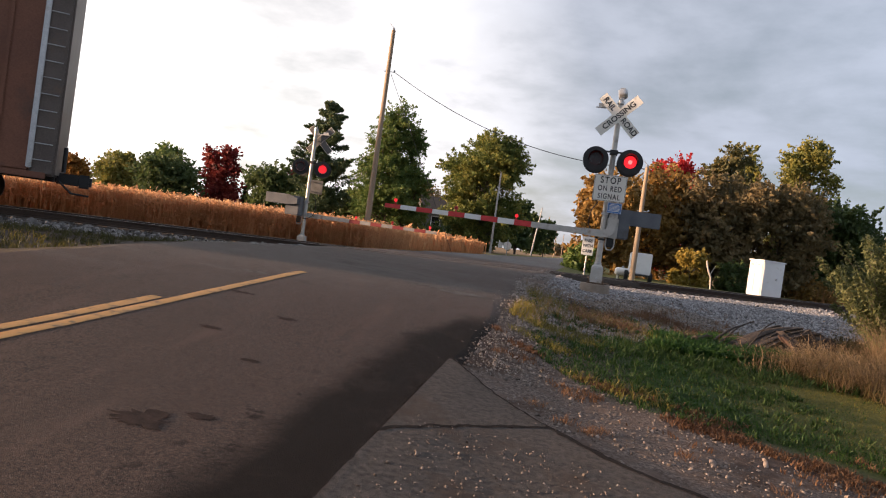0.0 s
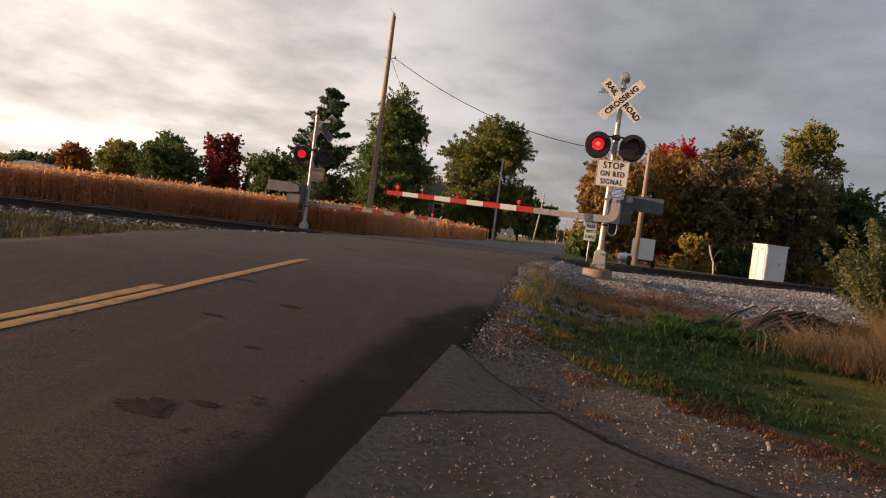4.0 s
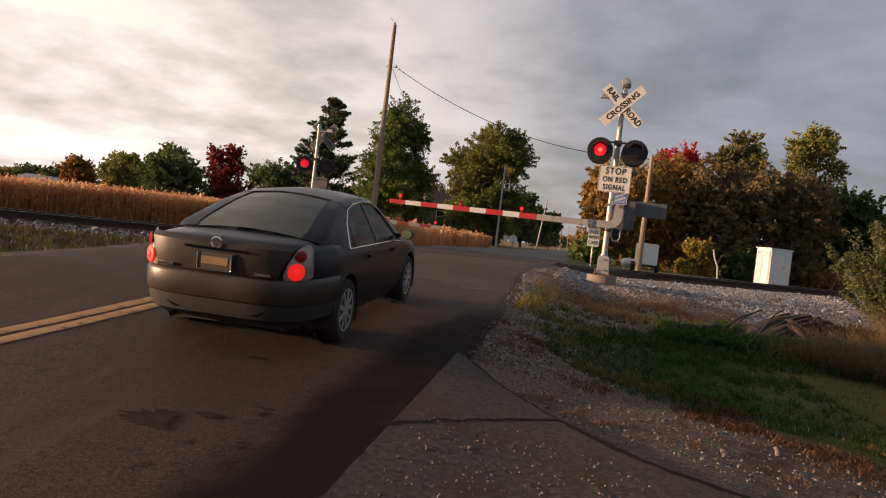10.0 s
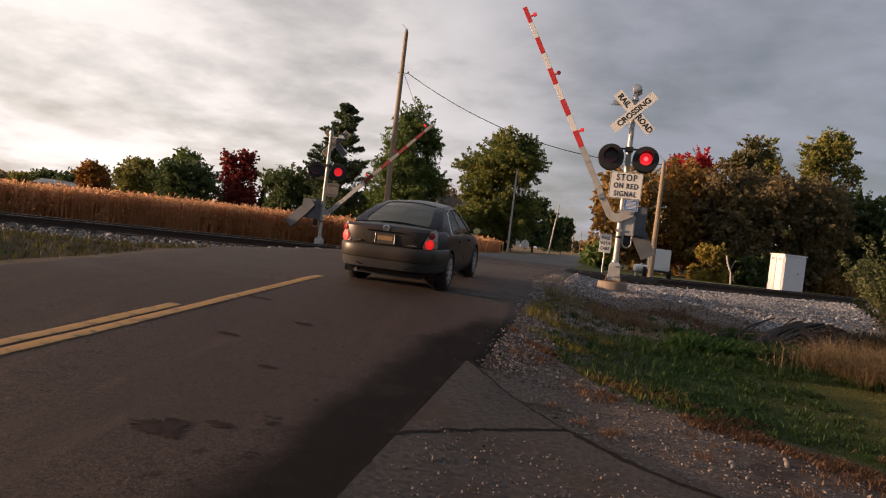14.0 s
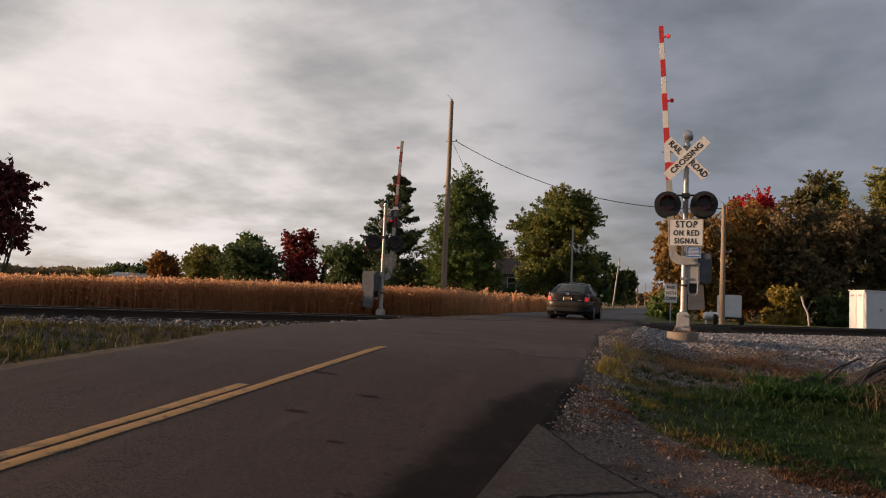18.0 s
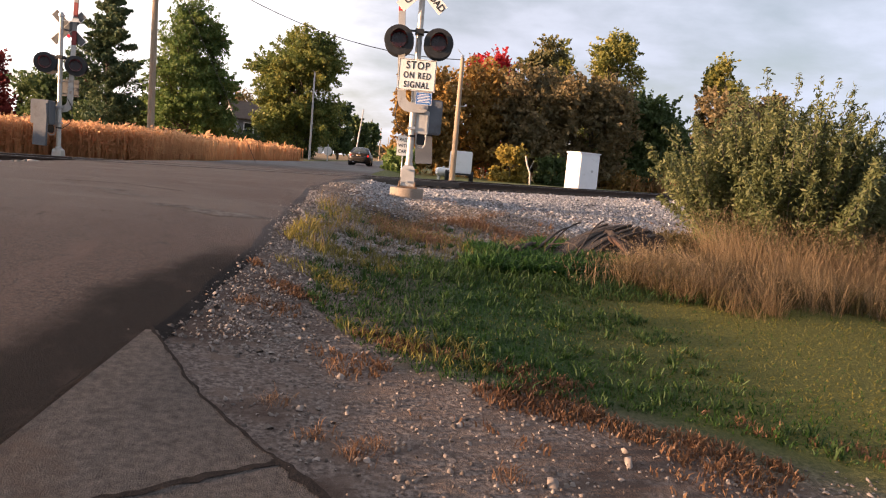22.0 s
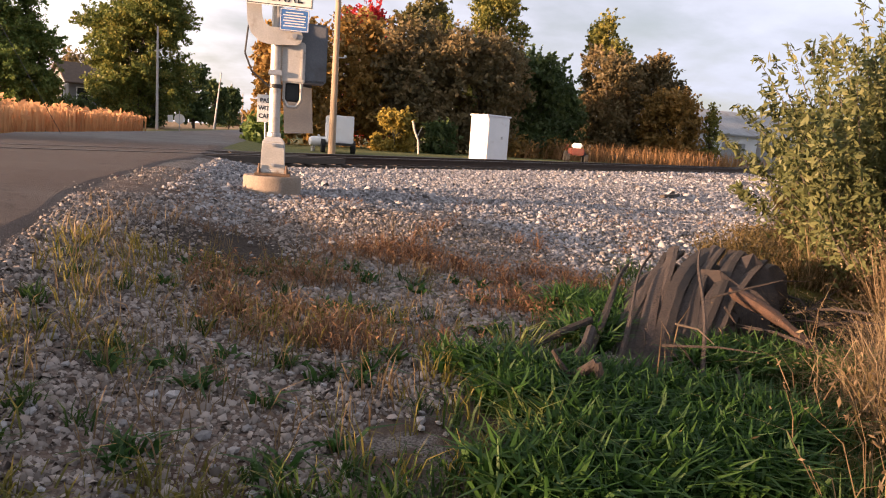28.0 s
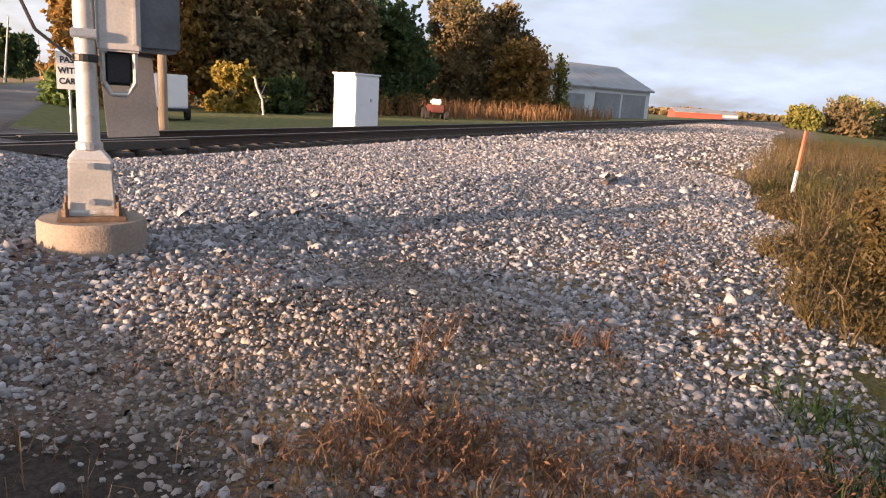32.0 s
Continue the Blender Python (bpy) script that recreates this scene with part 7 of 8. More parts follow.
blades("dry_weeds", scatter(5200, 14, 45, 14.0, 38, lambda x, y, u: right_of_ballast(x, y) & (to_track(x, y) < 15), 18), .55, .016, OLIVE_WEED, "olive-brown weeds beside the ballast", 18, category="weeds", per=5, lean_by=.7)
blades("dry_weeds", scatter(7000, 4.2, 15, 11.0, 21, lambda x, y, u: right_of_ballast(x, y) & (to_track(x, y) < 13) & (wave(x * 2, y * 2.3) + 2.5 * u > .2) & ~near_log(x, y, .6), 29), .26, .011, OLIVE_WEED, "olive-brown bushy weeds beside the ballast", 29, category="weeds", per=9, lean_by=1.1, heads=.022)
blades("dry_weeds", scatter(1500, 4.6, 15, 11.5, 21, lambda x, y, u: right_of_ballast(x, y + .3) & (to_track(x, y) < 13) & (wave(x * 1.1, y * 1.7) > -.1) & (y < np.interp(x, WEED_X, WEED_Y) - .5 - u) & ~near_log(x, y, .6), 30), .62, .009, DULL_GRASS, "taller dull green weeds beside the ballast", 30, category="weeds", per=8, lean_by=.8, heads=.030)
blades("dry_weeds", scatter(1500, 4.2, 30, 11.0, 30, lambda x, y, u: right_of_ballast(x, y) & (to_track(x, y) < 14) & ~near_log(x, y, .4), 25), .58, .006, STRAW, "dry straw stalks among the weeds", 25, category="weeds", per=6, lean_by=.7, heads=.016)
blades("dry_weeds", scatter(900, 4.4, 16, 12.0, 21, lambda x, y, u: right_of_ballast(x, y) & (y > np.interp(x, WEED_X, WEED_Y) - 1.2) & (wave(x * 1.3, y) > .2), 26), .26, .011, FRESH_GRASS, "green weeds at the ballast's edge", 26, category="weeds", per=6, lean_by=.8)
blades("roadside_grass", scatter(11000, -26, -5.6, 0, 15, lambda x, y, u: (to_track(x, y) > 4.4) & (to_track(x, y) < 13) & (off_road(x, y) < -3.1 - .8 * u), 19), .12, .010, ROUGH_GRASS, "rough brown-green grass beside the track", 19, per=9, lean_by=.9)
blades("roadside_weeds", scatter(1500, -13, -6.2, 4, 10.5, lambda x, y, u: (to_track(x, y) > 4.3) & (off_road(x, y) < -3.9) & (off_road(x, y) > -8.5) & (y < 10.4) & (wave(x, y * 2) > -.5), 20), .20, .009, YELLOW_WEED, "tall yellow-green weeds beside the road", 20, category="weeds", per=7, lean_by=.6)
blades("roadside_weeds", scatter(330, -13, -6.6, 4, 11, lambda x, y, u: (to_track(x, y) > 4.4) & (off_road(x, y) < -4.0) & (y < 9.4) & (wave(x * 1.4, y * 1.2) > .4), 27), .22, .014, GRASS, "dark green weed clump beside the road", 27, category="weeds", per=9, lean_by=.8)
ORANGE_WEED = leaf("orange_weeds", [(0.14, 0.070, 0.030), (0.30, 0.155, 0.065), (0.46, 0.28, 0.13)])
blades("rusty_tufts", np.array([(.45, 6.02), (.84, 5.43), (.66, 5.63), (.08, 7.73), (.92, 5.55), (1.5, 5.3), (2.1, 4.9), (.75, 6.6)]), .075, .006, RUST_WEED, "small rust-coloured tufts along the driveway edge", 45, category="weeds", per=60, lean_by=1.3, spread=.045)
blades("lawn_weeds", scatter(9000, 16, 62, 40, 70, lambda x, y, u: (u < .7) & (to_track(x, y) < -6) & (np.hypot((x - 38) / 19, (y - 53) / 8) < 1), 21), 1.15, .04, ORANGE_WEED, "tall dry orange weeds beyond the track", 21, category="weeds", per=3)


def near_bush(at, seed, n_stems, spread, tall, label, material=None):
    """Many upright stems, each with narrow leaves along it and a bare wisp at its top."""
    rng = np.random.default_rng(seed)
    t = thing("bush", at, label, "bush")
    bm = bmesh.new()
    pts, big = [], []
    for k in range(n_stems):
        a, q = rng.uniform(0, 2 * math.pi), math.sqrt(rng.uniform(0, 1))
        foot = np.array((.45 * spread * q * math.cos(a), .36 * spread * q * math.sin(a), 0))
        wisp = rng.uniform() < .22
        top = np.array((spread * q * math.cos(a) + rng.normal() * .13 * spread, .8 * spread * q * math.sin(a) + rng.normal() * .12 * spread, tall * (1 - .36 * q * q) * (rng.uniform(1.0, 1.22) if wisp else rng.uniform(.55, 1.05))))
        mid = (foot + top) * .5 + rng.normal(0, .08, 3) + np.array((0, 0, .05))
        tube(bm, foot, mid, .012, .008, 4); tube(bm, mid, top, .008, .002, 4)
        n = 170 if wisp else 420
        u = rng.uniform(.14, 1, n) ** .75
        line = np.where((u < .5)[:, None], foot + (mid - foot) * (u * 2)[:, None], mid + (top - mid) * (u * 2 - 1)[:, None])
        pts.append(line + rng.normal(0, .095, (n, 3)) * (1.25 - u * 1.0)[:, None])
    part("stem_tangle", bm, BARK, t)["kind"] = "stuff"
    soup("leaves", quads(np.concatenate(pts), .030, rng, aspect=2.9), 4, material or SAGE, t)


near_bush((7.7, 12.3, .35), 41, 290, 2.0, 2.62, "large sage-green leafy bush rising from dry grass")
near_bush((10.5, 12.9, .35), 42, 170, 1.6, 1.95, "lower yellow-olive bush behind dry grass", OLIVE_GOLD)
near_bush((8.5, 14.3, .4), 43, 60, .8, 1.5, "slight twiggy bush among weeds beside the ballast", OLIVE_WEED)


# ---- poles, wires, cabinet, signs, stump ----
PALE_POLE = surf("pale_grey_pole", (.34, .33, .31), (.48, .47, .45), 5, .7, bump=.2, fine=30, stretch=(7, 7, .5))


def utility_pole(x, y, z, h, label, r=.14, lean_x=0.0, material=POLE_WOOD):
    t = thing("utility_pole", (x, y, z), label, "utility pole")
    bm = bmesh.new(); tube(bm, (0, 0, -.6), (lean_x, 0, h), r, r * .62, 14); part("shaft", bm, material, t, smooth=True)
    bm = bmesh.new(); box(bm, lean_x - .05, lean_x + .05, -.05, .05, h, h + .12, .01); tube(bm, (lean_x, 0, h + .1), (lean_x - .22, .0, h + .32), .012); part("pole_top_pin", bm, STEEL, t)
    for z_ in (h - 1.9,):
        bm = bmesh.new(); tube(bm, (lean_x * .8 - .18, 0, z_), (lean_x * .8 + .30, 0, z_), .018); lathe(bm, [(.03, 0), (.045, .03), (.03, .09)], 10, pose(lean_x * .8 + .30, 0, z_)); part("insulator", bm, STEEL, t)
    return t


utility_pole(-6.43, 31.9, .75, 9.95, "tall weathered wooden utility pole beyond the track", .145)
utility_pole(5.56, 31.0, .72, 5.1, "short wooden pole beyond the track", .13)
utility_pole(-1.57, 76, .4, 9.0, "pale grey utility pole by the road", .13, material=PALE_POLE)
utility_pole(4.8, 135, .5, 9.5, "leaning grey utility pole by the road", .16, 1.1, PALE_POLE)
utility_pole(8.6, 165, .5, 9.5, "grey utility pole by the road", .16, lean_x=.6)
utility_pole(14, 205, .5, 9.5, "distant utility pole by the road", .17)
utility_pole(26, 330, .5, 11, "distant utility pole by the road", .2)


def wire(a, b, sag, r, label):
    bm = bmesh.new()
    pts = []
    for k in range(17):
        u = k / 16
        p = Vector(a).lerp(Vector(b), u); p.z -= sag * 4 * u * (1 - u); pts.append(p)
    side = (Vector(b) - Vector(a)).cross(Vector((0, 0, 1))).normalized()
    loft(bm, [[p + side * r * math.cos(q) + Vector((0, 0, r * math.sin(q))) for q in (0, 1.2566, 2.5133, 3.7699, 5.0265)] for p in pts])
    tagged(part("overhead_wire", bm, BLACK_METAL), label, "wire")


wire((-6.13, 31.9, 8.8), (5.56, 31.0, 5.75), .95, .017, "thin dark overhead wire sagging between poles")
wire((-6.3, 31.9, 8.75), (-2.3, 32.0, .8), .0, .022, "straight guy wire of the tall pole")


def cabinet():
    t = thing("signal_cabinet", (11.3, 31.6, .78), "white steel signal cabinet on a concrete slab beyond the track", "cabinet", turn=22)
    bm = bmesh.new(); box(bm, -.56, .56, -.42, .42, .10, 1.72, .02); part("body", bm, WHITE_PAINT, t)
    bm = bmesh.new(); box(bm, -.60, .60, -.46, .46, 1.72, 1.78, .015); part("lid", bm, WHITE_PAINT, t)
    bm = bmesh.new(); box(bm, -.53, .53, -.45, -.42, .18, 1.66, .01); d = part("door", bm, WHITE_PAINT, t)
    bm = bmesh.new(); box(bm, .12, .20, -.49, -.45, .95, 1.05, .01); part("latch", bm, STEEL, d)
    bm = bmesh.new(); box(bm, -.585, -.56, -.38, -.02, .18, 1.66, .008); part("side_door", bm, WHITE_PAINT, t)
    bm = bmesh.new(); box(bm, -.585, -.56, .02, .38, .18, 1.66, .008); part("side_door", bm, WHITE_PAINT, t)
    for y in (-.2, .2):
        bm = bmesh.new(); box(bm, -.60, -.585, y - .09, y + .09, 1.52, 1.60, .004); part("vent", bm, STEEL, t)
    bm = bmesh.new(); box(bm, -.75, 1.6, -.62, .62, -.2, .10, .02); part("slab", bm, CONCRETE, t, "pale concrete slab")


cabinet()


def pass_sign():
    t = thing("road_sign", (3.1, 27.3, .85), "small white road sign reading pass with care on a steel post", "road sign", turn=ROAD_TURN)
    bm = bmesh.new(); tube(bm, (0, .02, -.2), (0, .02, 1.6), .025); part("post", bm, STEEL, t)
    bm = bmesh.new(); box(bm, -.22, .22, -.005, 0, .85, 1.55, 0); part("panel", bm, SIGN_WHITE, t)
    for w, z in (("PASS", 1.40), ("WITH", 1.20), ("CARE", 1.0)):
        words(w, .16, t, SIGN_BLACK, pose(0, -.008, z, 90, 0, 0), bold=.004, xs=.9)


pass_sign()


def left_sign():
    t = thing("road_sign", (-11.1, 10.35, .55), "narrow white sign panels on a thin steel post", "road sign", turn=28)
    bm = bmesh.new(); tube(bm, (0, 0, -.2), (0, 0, 1.5), .022); part("post", bm, STEEL, t)
    bm = bmesh.new(); box(bm, -.004, .004, -.02, .24, 1.42, 2.30, 0, pose(-.02, 0, 0, 0, 0, 35)); part("panel", bm, SIGN_WHITE, t)
    bm = bmesh.new(); box(bm, -.004, .004, -.02, .24, 1.42, 2.30, 0, pose(.02, 0, 0, 0, 0, -38)); part("panel", bm, SIGN_WHITE, t)
    bm = bmesh.new(); box(bm, -.15, .15, .17, .18, 1.44, 2.28, 0); part("back_panel", bm, STEEL, t)


left_sign()


def round_sign():
    t = thing("road_sign", (.2, 82, .35), "round white advance sign seen by the far road", "road sign")
    bm = bmesh.new(); tube(bm, (0, .03, -.2), (0, .03, 2.2), .05); part("post", bm, STEEL, t)
    part("disc", circle_bm(.48, 0, .02, pose(0, 0, 1.45)), SIGN_WHITE, t)
    bm = bmesh.new(); box(bm, -1.05, -.58, 0, .02, 1.1, 1.75); part("panel", bm, SIGN_WHITE, t)


round_sign()


def marker(x, y, z, h, label, material, turn=0, lean_deg=0):
    t = thing("marker_post", (x, y, z), label, "marker post")
    bm = bmesh.new(); box(bm, -.035, .035, -.02, .02, -.2, h * .45, .005); part("lower", bm, WHITE_PAINT, t)
    bm = bmesh.new(); box(bm, -.035, .035, -.02, .02, h * .45, h, .005); part("upper", bm, material, t)
    t.matrix_basis = t.matrix_basis @ pose(0, 0, 0, 0, lean_deg, turn)
    return t


marker(13.6, 18.7, .5, 1.28, "leaning marker stake, orange above worn white", surf("orange_paint", (.55, .14, .06), (.66, .22, .12), 9, .6), 0, 7)
marker(-7.6, 46, .6, 1.0, "small white marker post at the field edge", WHITE_PAINT)


def rotten_log():
    rng = np.random.default_rng(5)
    gz = float(land_z(4.4, 11.9))
    t = thing("rotten_log", (4.4, 11.9, gz), "hollow rotten log of curved dark grey slabs lying in grass", "log")
    org = Vector((4.4, 11.9, gz))

    def slab(a, b, wide, thick, bow, material, name, twist=0.0, taper=.25):
        bm = bmesh.new()
        secs = []
        a, b = Vector(a) - org, Vector(b) - org
        ctrl = a.lerp(b, .52) + Vector((-.03, .03, bow))
        side = Vector((.66, -.75, 0))
        for k in range(10):
            u = k / 9
            c = a * (1 - u) ** 2 + ctrl * 2 * u * (1 - u) + b * u * u
            d = ((ctrl - a) * (1 - u) + (b - ctrl) * u).normalized()
            sd = (side - d * side.dot(d)).normalized()
            nrm = d.cross(sd).normalized()
            if nrm.z < 0:
                nrm = -nrm
            sd = (sd + nrm * .35 * math.sin(twist)).normalized()
            w2 = wide * (1.0 - taper * u) * (1 + .14 * math.sin(5.1 * u + twist)) * .5
            h2 = thick * .5 * (1 - .2 * u)
            c = c + sd * .02 * math.sin(6 * u + twist * 2)
            secs.append([c + sd * w2 + nrm * h2 * .6, c + sd * w2 * .2 + nrm * h2, c - sd * w2 + nrm * h2 * .5, c - sd * w2 * .9 - nrm * h2, c + sd * w2 * .9 - nrm * h2])
        loft(bm, secs)
        return part(name, bm, material, t)

    def blend(p, q, r, u):
        p, q, r = Vector(p), Vector(q), Vector(r)
        return p.lerp(q, u * 2) if u < .5 else q.lerp(r, u * 2 - 1)

    for k in range(13):
        u = k / 12
        a = blend((3.36, 11.32, .34), (3.62, 11.20, .38), (3.96, 11.14, .40), u) + Vector((rng.normal() * .05, rng.normal() * .05, 0))
        b = blend((4.78, 12.75, .68), (5.05, 12.65, .88), (5.42, 12.35, .80), u) + Vector((rng.normal() * .06, rng.normal() * .06, rng.uniform(-.05, .02)))
        slab(a, b, rng.uniform(.075, .125), rng.uniform(.045, .075), .15 + .07 * rng.uniform(), GREY_WOOD, "slab", k * 1.7)
    for k in range(3):
        u = rng.uniform()
        a = blend((3.12, 11.10, .36), (3.40, 10.92, .42), (3.80, 10.82, .42), u)
        b = blend((4.1, 12.2, .78), (4.4, 12.1, .95), (4.7, 11.9, .92), rng.uniform(max(0, u - .2), min(1, u + .25))) + Vector((0, 0, rng.uniform(-.02, .05)))
        slab(a, b, rng.uniform(.025, .05), .025, .14, GREY_WOOD, "splinter", k * 2.9, .6)
    for k in range(6):
        u = k / 5
        a = blend((3.30, 11.30, .32), (3.6, 11.18, .40), (3.9, 11.0, .38), u)
        b = blend((4.75, 12.85, .52), (5.05, 12.8, .74), (5.25, 12.35, .72), u)
        slab(a, b, .11, .06, .06, ROT_WOOD, "inner_slab", k * 2.3)
    bm = bmesh.new()
    secs = []
    for k in range(9):
        u = k / 8
        c = Vector((4.55, 11.75, gz + .08)).lerp(Vector((5.75, 12.75, gz + .12)), u) - org
        r = (.25 + .06 * math.sin(k * 2.1)) * (1 if k not in (0, 8) else .55)
        secs.append([c + Vector((.55 * math.cos(a), -.83 * math.cos(a), 0)) * r + Vector((0, 0, math.sin(a) * r * (1.1 + .25 * math.sin(3 * a + k)))) for a in [2 * math.pi * q / 14 for q in range(14)]])
    loft(bm, secs); part("rotten_core", bm, ROT_WOOD, t, "dark rotten core")
    bm = bmesh.new()
    secs = []
    for k in range(9):
        u = k / 8
        c = Vector((4.52, 11.62, .74)).lerp(Vector((4.58, 10.80, .42)), u) + Vector((.02 * math.sin(4 * u), 0, .05 * math.sin(math.pi * u))) - org
        r = .040 * (1 - .25 * u) * (1 + .22 * math.sin(9 * u) + .1 * math.sin(21 * u))
        secs.append([c + Vector((math.cos(a) * r * 1.1, .3 * math.sin(a) * r, math.sin(a) * r * (1 + .2 * math.sin(3 * a)))) for a in [2 * math.pi * q / 10 for q in range(10)]])
    loft(bm, secs); part("broken_limb", bm, BROWN_WOOD, t, "thick brown broken limb")
    for k in range(6):
        bm = bmesh.new()
        p = Vector((rng.uniform(3.3, 5.0), 0, 0)); p.y = 10.72 + (p.x - 3.3) * .62 + rng.uniform(-.15, .2); p.z = rng.uniform(.50, .88)
        p -= org
        q = p + Vector((rng.uniform(-.24, .24), rng.uniform(-.20, .08), rng.uniform(-.10, .16)))
        tube(bm, p, q, .007, .005, 5); tube(bm, q, q + (q - p) * .6 + Vector((rng.uniform(-.06, .06), -.03, rng.uniform(-.06, .02))), .005, .002, 5)
        part("twig", bm, PALE_TWIG if k % 5 == 4 else GREY_WOOD, t)
    for k, (p, q) in enumerate((((2.95, 10.95, .50), (3.30, 11.30, .62)), ((2.85, 11.35, .47), (3.45, 11.55, .60)), ((2.75, 11.10, .45), (3.15, 11.25, .55)))):
        bm = bmesh.new(); path_tube(bm, [Vector(p) - org, (Vector(p) + Vector(q)) / 2 - org + Vector((.02, -.03, .03)), Vector(q) - org], .028 - .005 * k, 7); part("fallen_branch", bm, ROT_WOOD, t)
    # dark twigs added to stand for the deep shade right of the log
    brush = thing("dead_brush", (5.0, 11.75, float(land_z(5.0, 11.75))), "dark tangled brush added to stand for shade beside the log", "brush")
    for j in range(24):
        p, way = Vector((rng.normal() * .34, rng.normal() * .30, .0)), Vector((rng.normal() * .16, rng.normal() * .16, rng.uniform(.04, .16)))
        line = [p]
        for k in range(4):
            p = p + way * rng.uniform(.7, 1.2)
            p.z = max(p.z, .02)
            line.append(p)
            way = way + Vector((rng.normal() * .06, rng.normal() * .06, -.04))
        bm = bmesh.new(); path_tube(bm, line, .009, 5)
        branch = part("dead_branch", bm, ROT_WOOD, brush)
        for q in line[2:]:
            bm = bmesh.new()
            e = q + Vector((rng.normal() * .13, rng.normal() * .13, rng.normal() * .07 + .03))
            e.z = max(e.z, .02)
            tube(bm, q, e, .006, .002, 4); part("twig", bm, ROT_WOOD, branch)
    root = thing("tree_root", (2.93, 10.78, float(land_z(2.93, 10.78))), "short dark twisted root standing in grass", "root")
    bm = bmesh.new(); path_tube(bm, [(-.06, .05, -.05), (-.03, .0, .12), (.05, -.05, .20), (.09, -.12, .0)], .024, 8); part("stub", bm, ROT_WOOD, root)
    bm = bmesh.new(); tube(bm, (-.02, 0, .08), (-.13, .03, .24), .02, .008, 6); part("twig", bm, ROT_WOOD, root)


rotten_log()
tie = bmesh.new(); box(tie, -.5, .5, -.05, .05, 0, .06, .01)
tagged(part("old_plank", tie, TIE_WOOD), "dark old plank lying on the ballast", "plank").matrix_basis = Matrix.Translation((10.4, 20.0, float(land_z(10.4, 20.0)) + .02)) @ pose(0, 0, 0, 0, 0, 35)

BARN_WHITE = surf("barn_white", (.56, .57, .58), (.66, .67, .68), .8, .7, bump=.1, fine=10, stain=(.45, .44, .42), stain_scale=.4)
BARN_ROOF = surf("barn_grey_roof", (.20, .205, .21), (.34, .345, .35), .5, .6, metal=.2, bump=.1, fine=8, stain=(.17, .14, .12), stain_scale=.25)
SHADE_GLASS = surf("dark_window", (.02, .022, .025), (.035, .038, .04), 2, .15)


def building(name, x, y, z, length, depth, wall, ridge, turn, wall_mat, roof_mat, doors, label, category):
    t = thing(name, (x, y, z), label, category, turn=turn)
    bm = bmesh.new(); box(bm, -length, 0, 0, depth, 0, wall); part("wall", bm, wall_mat, t)
    bm = bmesh.new(); prism(bm, [(-.4, wall - .15), (depth / 2, ridge), (depth + .4, wall - .15), (depth + .4, wall + .05), (depth / 2, ridge + .22), (-.4, wall + .05)], -.4, length + .4, pose(0, 0, 0, 0, 0, 90)); part("roof", bm, roof_mat, t)
    for yy in (0.0, length):
        bm = bmesh.new(); prism(bm, [(0, wall - .01), (depth, wall - .01), (depth / 2, ridge - .05)], yy - .02 if yy else yy + .02, yy + .02 if yy else yy + .06, pose(0, 0, 0, 0, 0, 90)); part("gable", bm, wall_mat, t)
    for x0, x1, z0, z1, mt, nm in doors:
        bm = bmesh.new(); box(bm, x0, x1, -.06, .0, z0, z1, .01); part(nm, bm, mt, t)
    return t


building("barn", 72.7, 74, 1.0, 30, 12, 3.5, 6.3, 4, BARN_WHITE, BARN_ROOF,
         [(-10.2, -5.6, 0, 2.9, BARN_ROOF, "door"), (-5.2, -.8, 0, 2.9, BARN_ROOF, "door"), (-15.5, -12, 0, 2.6, BARN_ROOF, "door"), (-21, -18, 0, 2.6, BARN_ROOF, "door")], "long low white barn with a patchy grey roof and wide doors", "barn")
HOUSE_SIDING = surf("grey_house_siding", (.17, .175, .18), (.24, .245, .25), 1, .8, bump=.2, fine=6, stretch=(1, 1, 6))
HOUSE_ROOF = surf("brown_shingle_roof", (.070, .045, .032), (.125, .085, .060), 2, .9, bump=.3, fine=9)


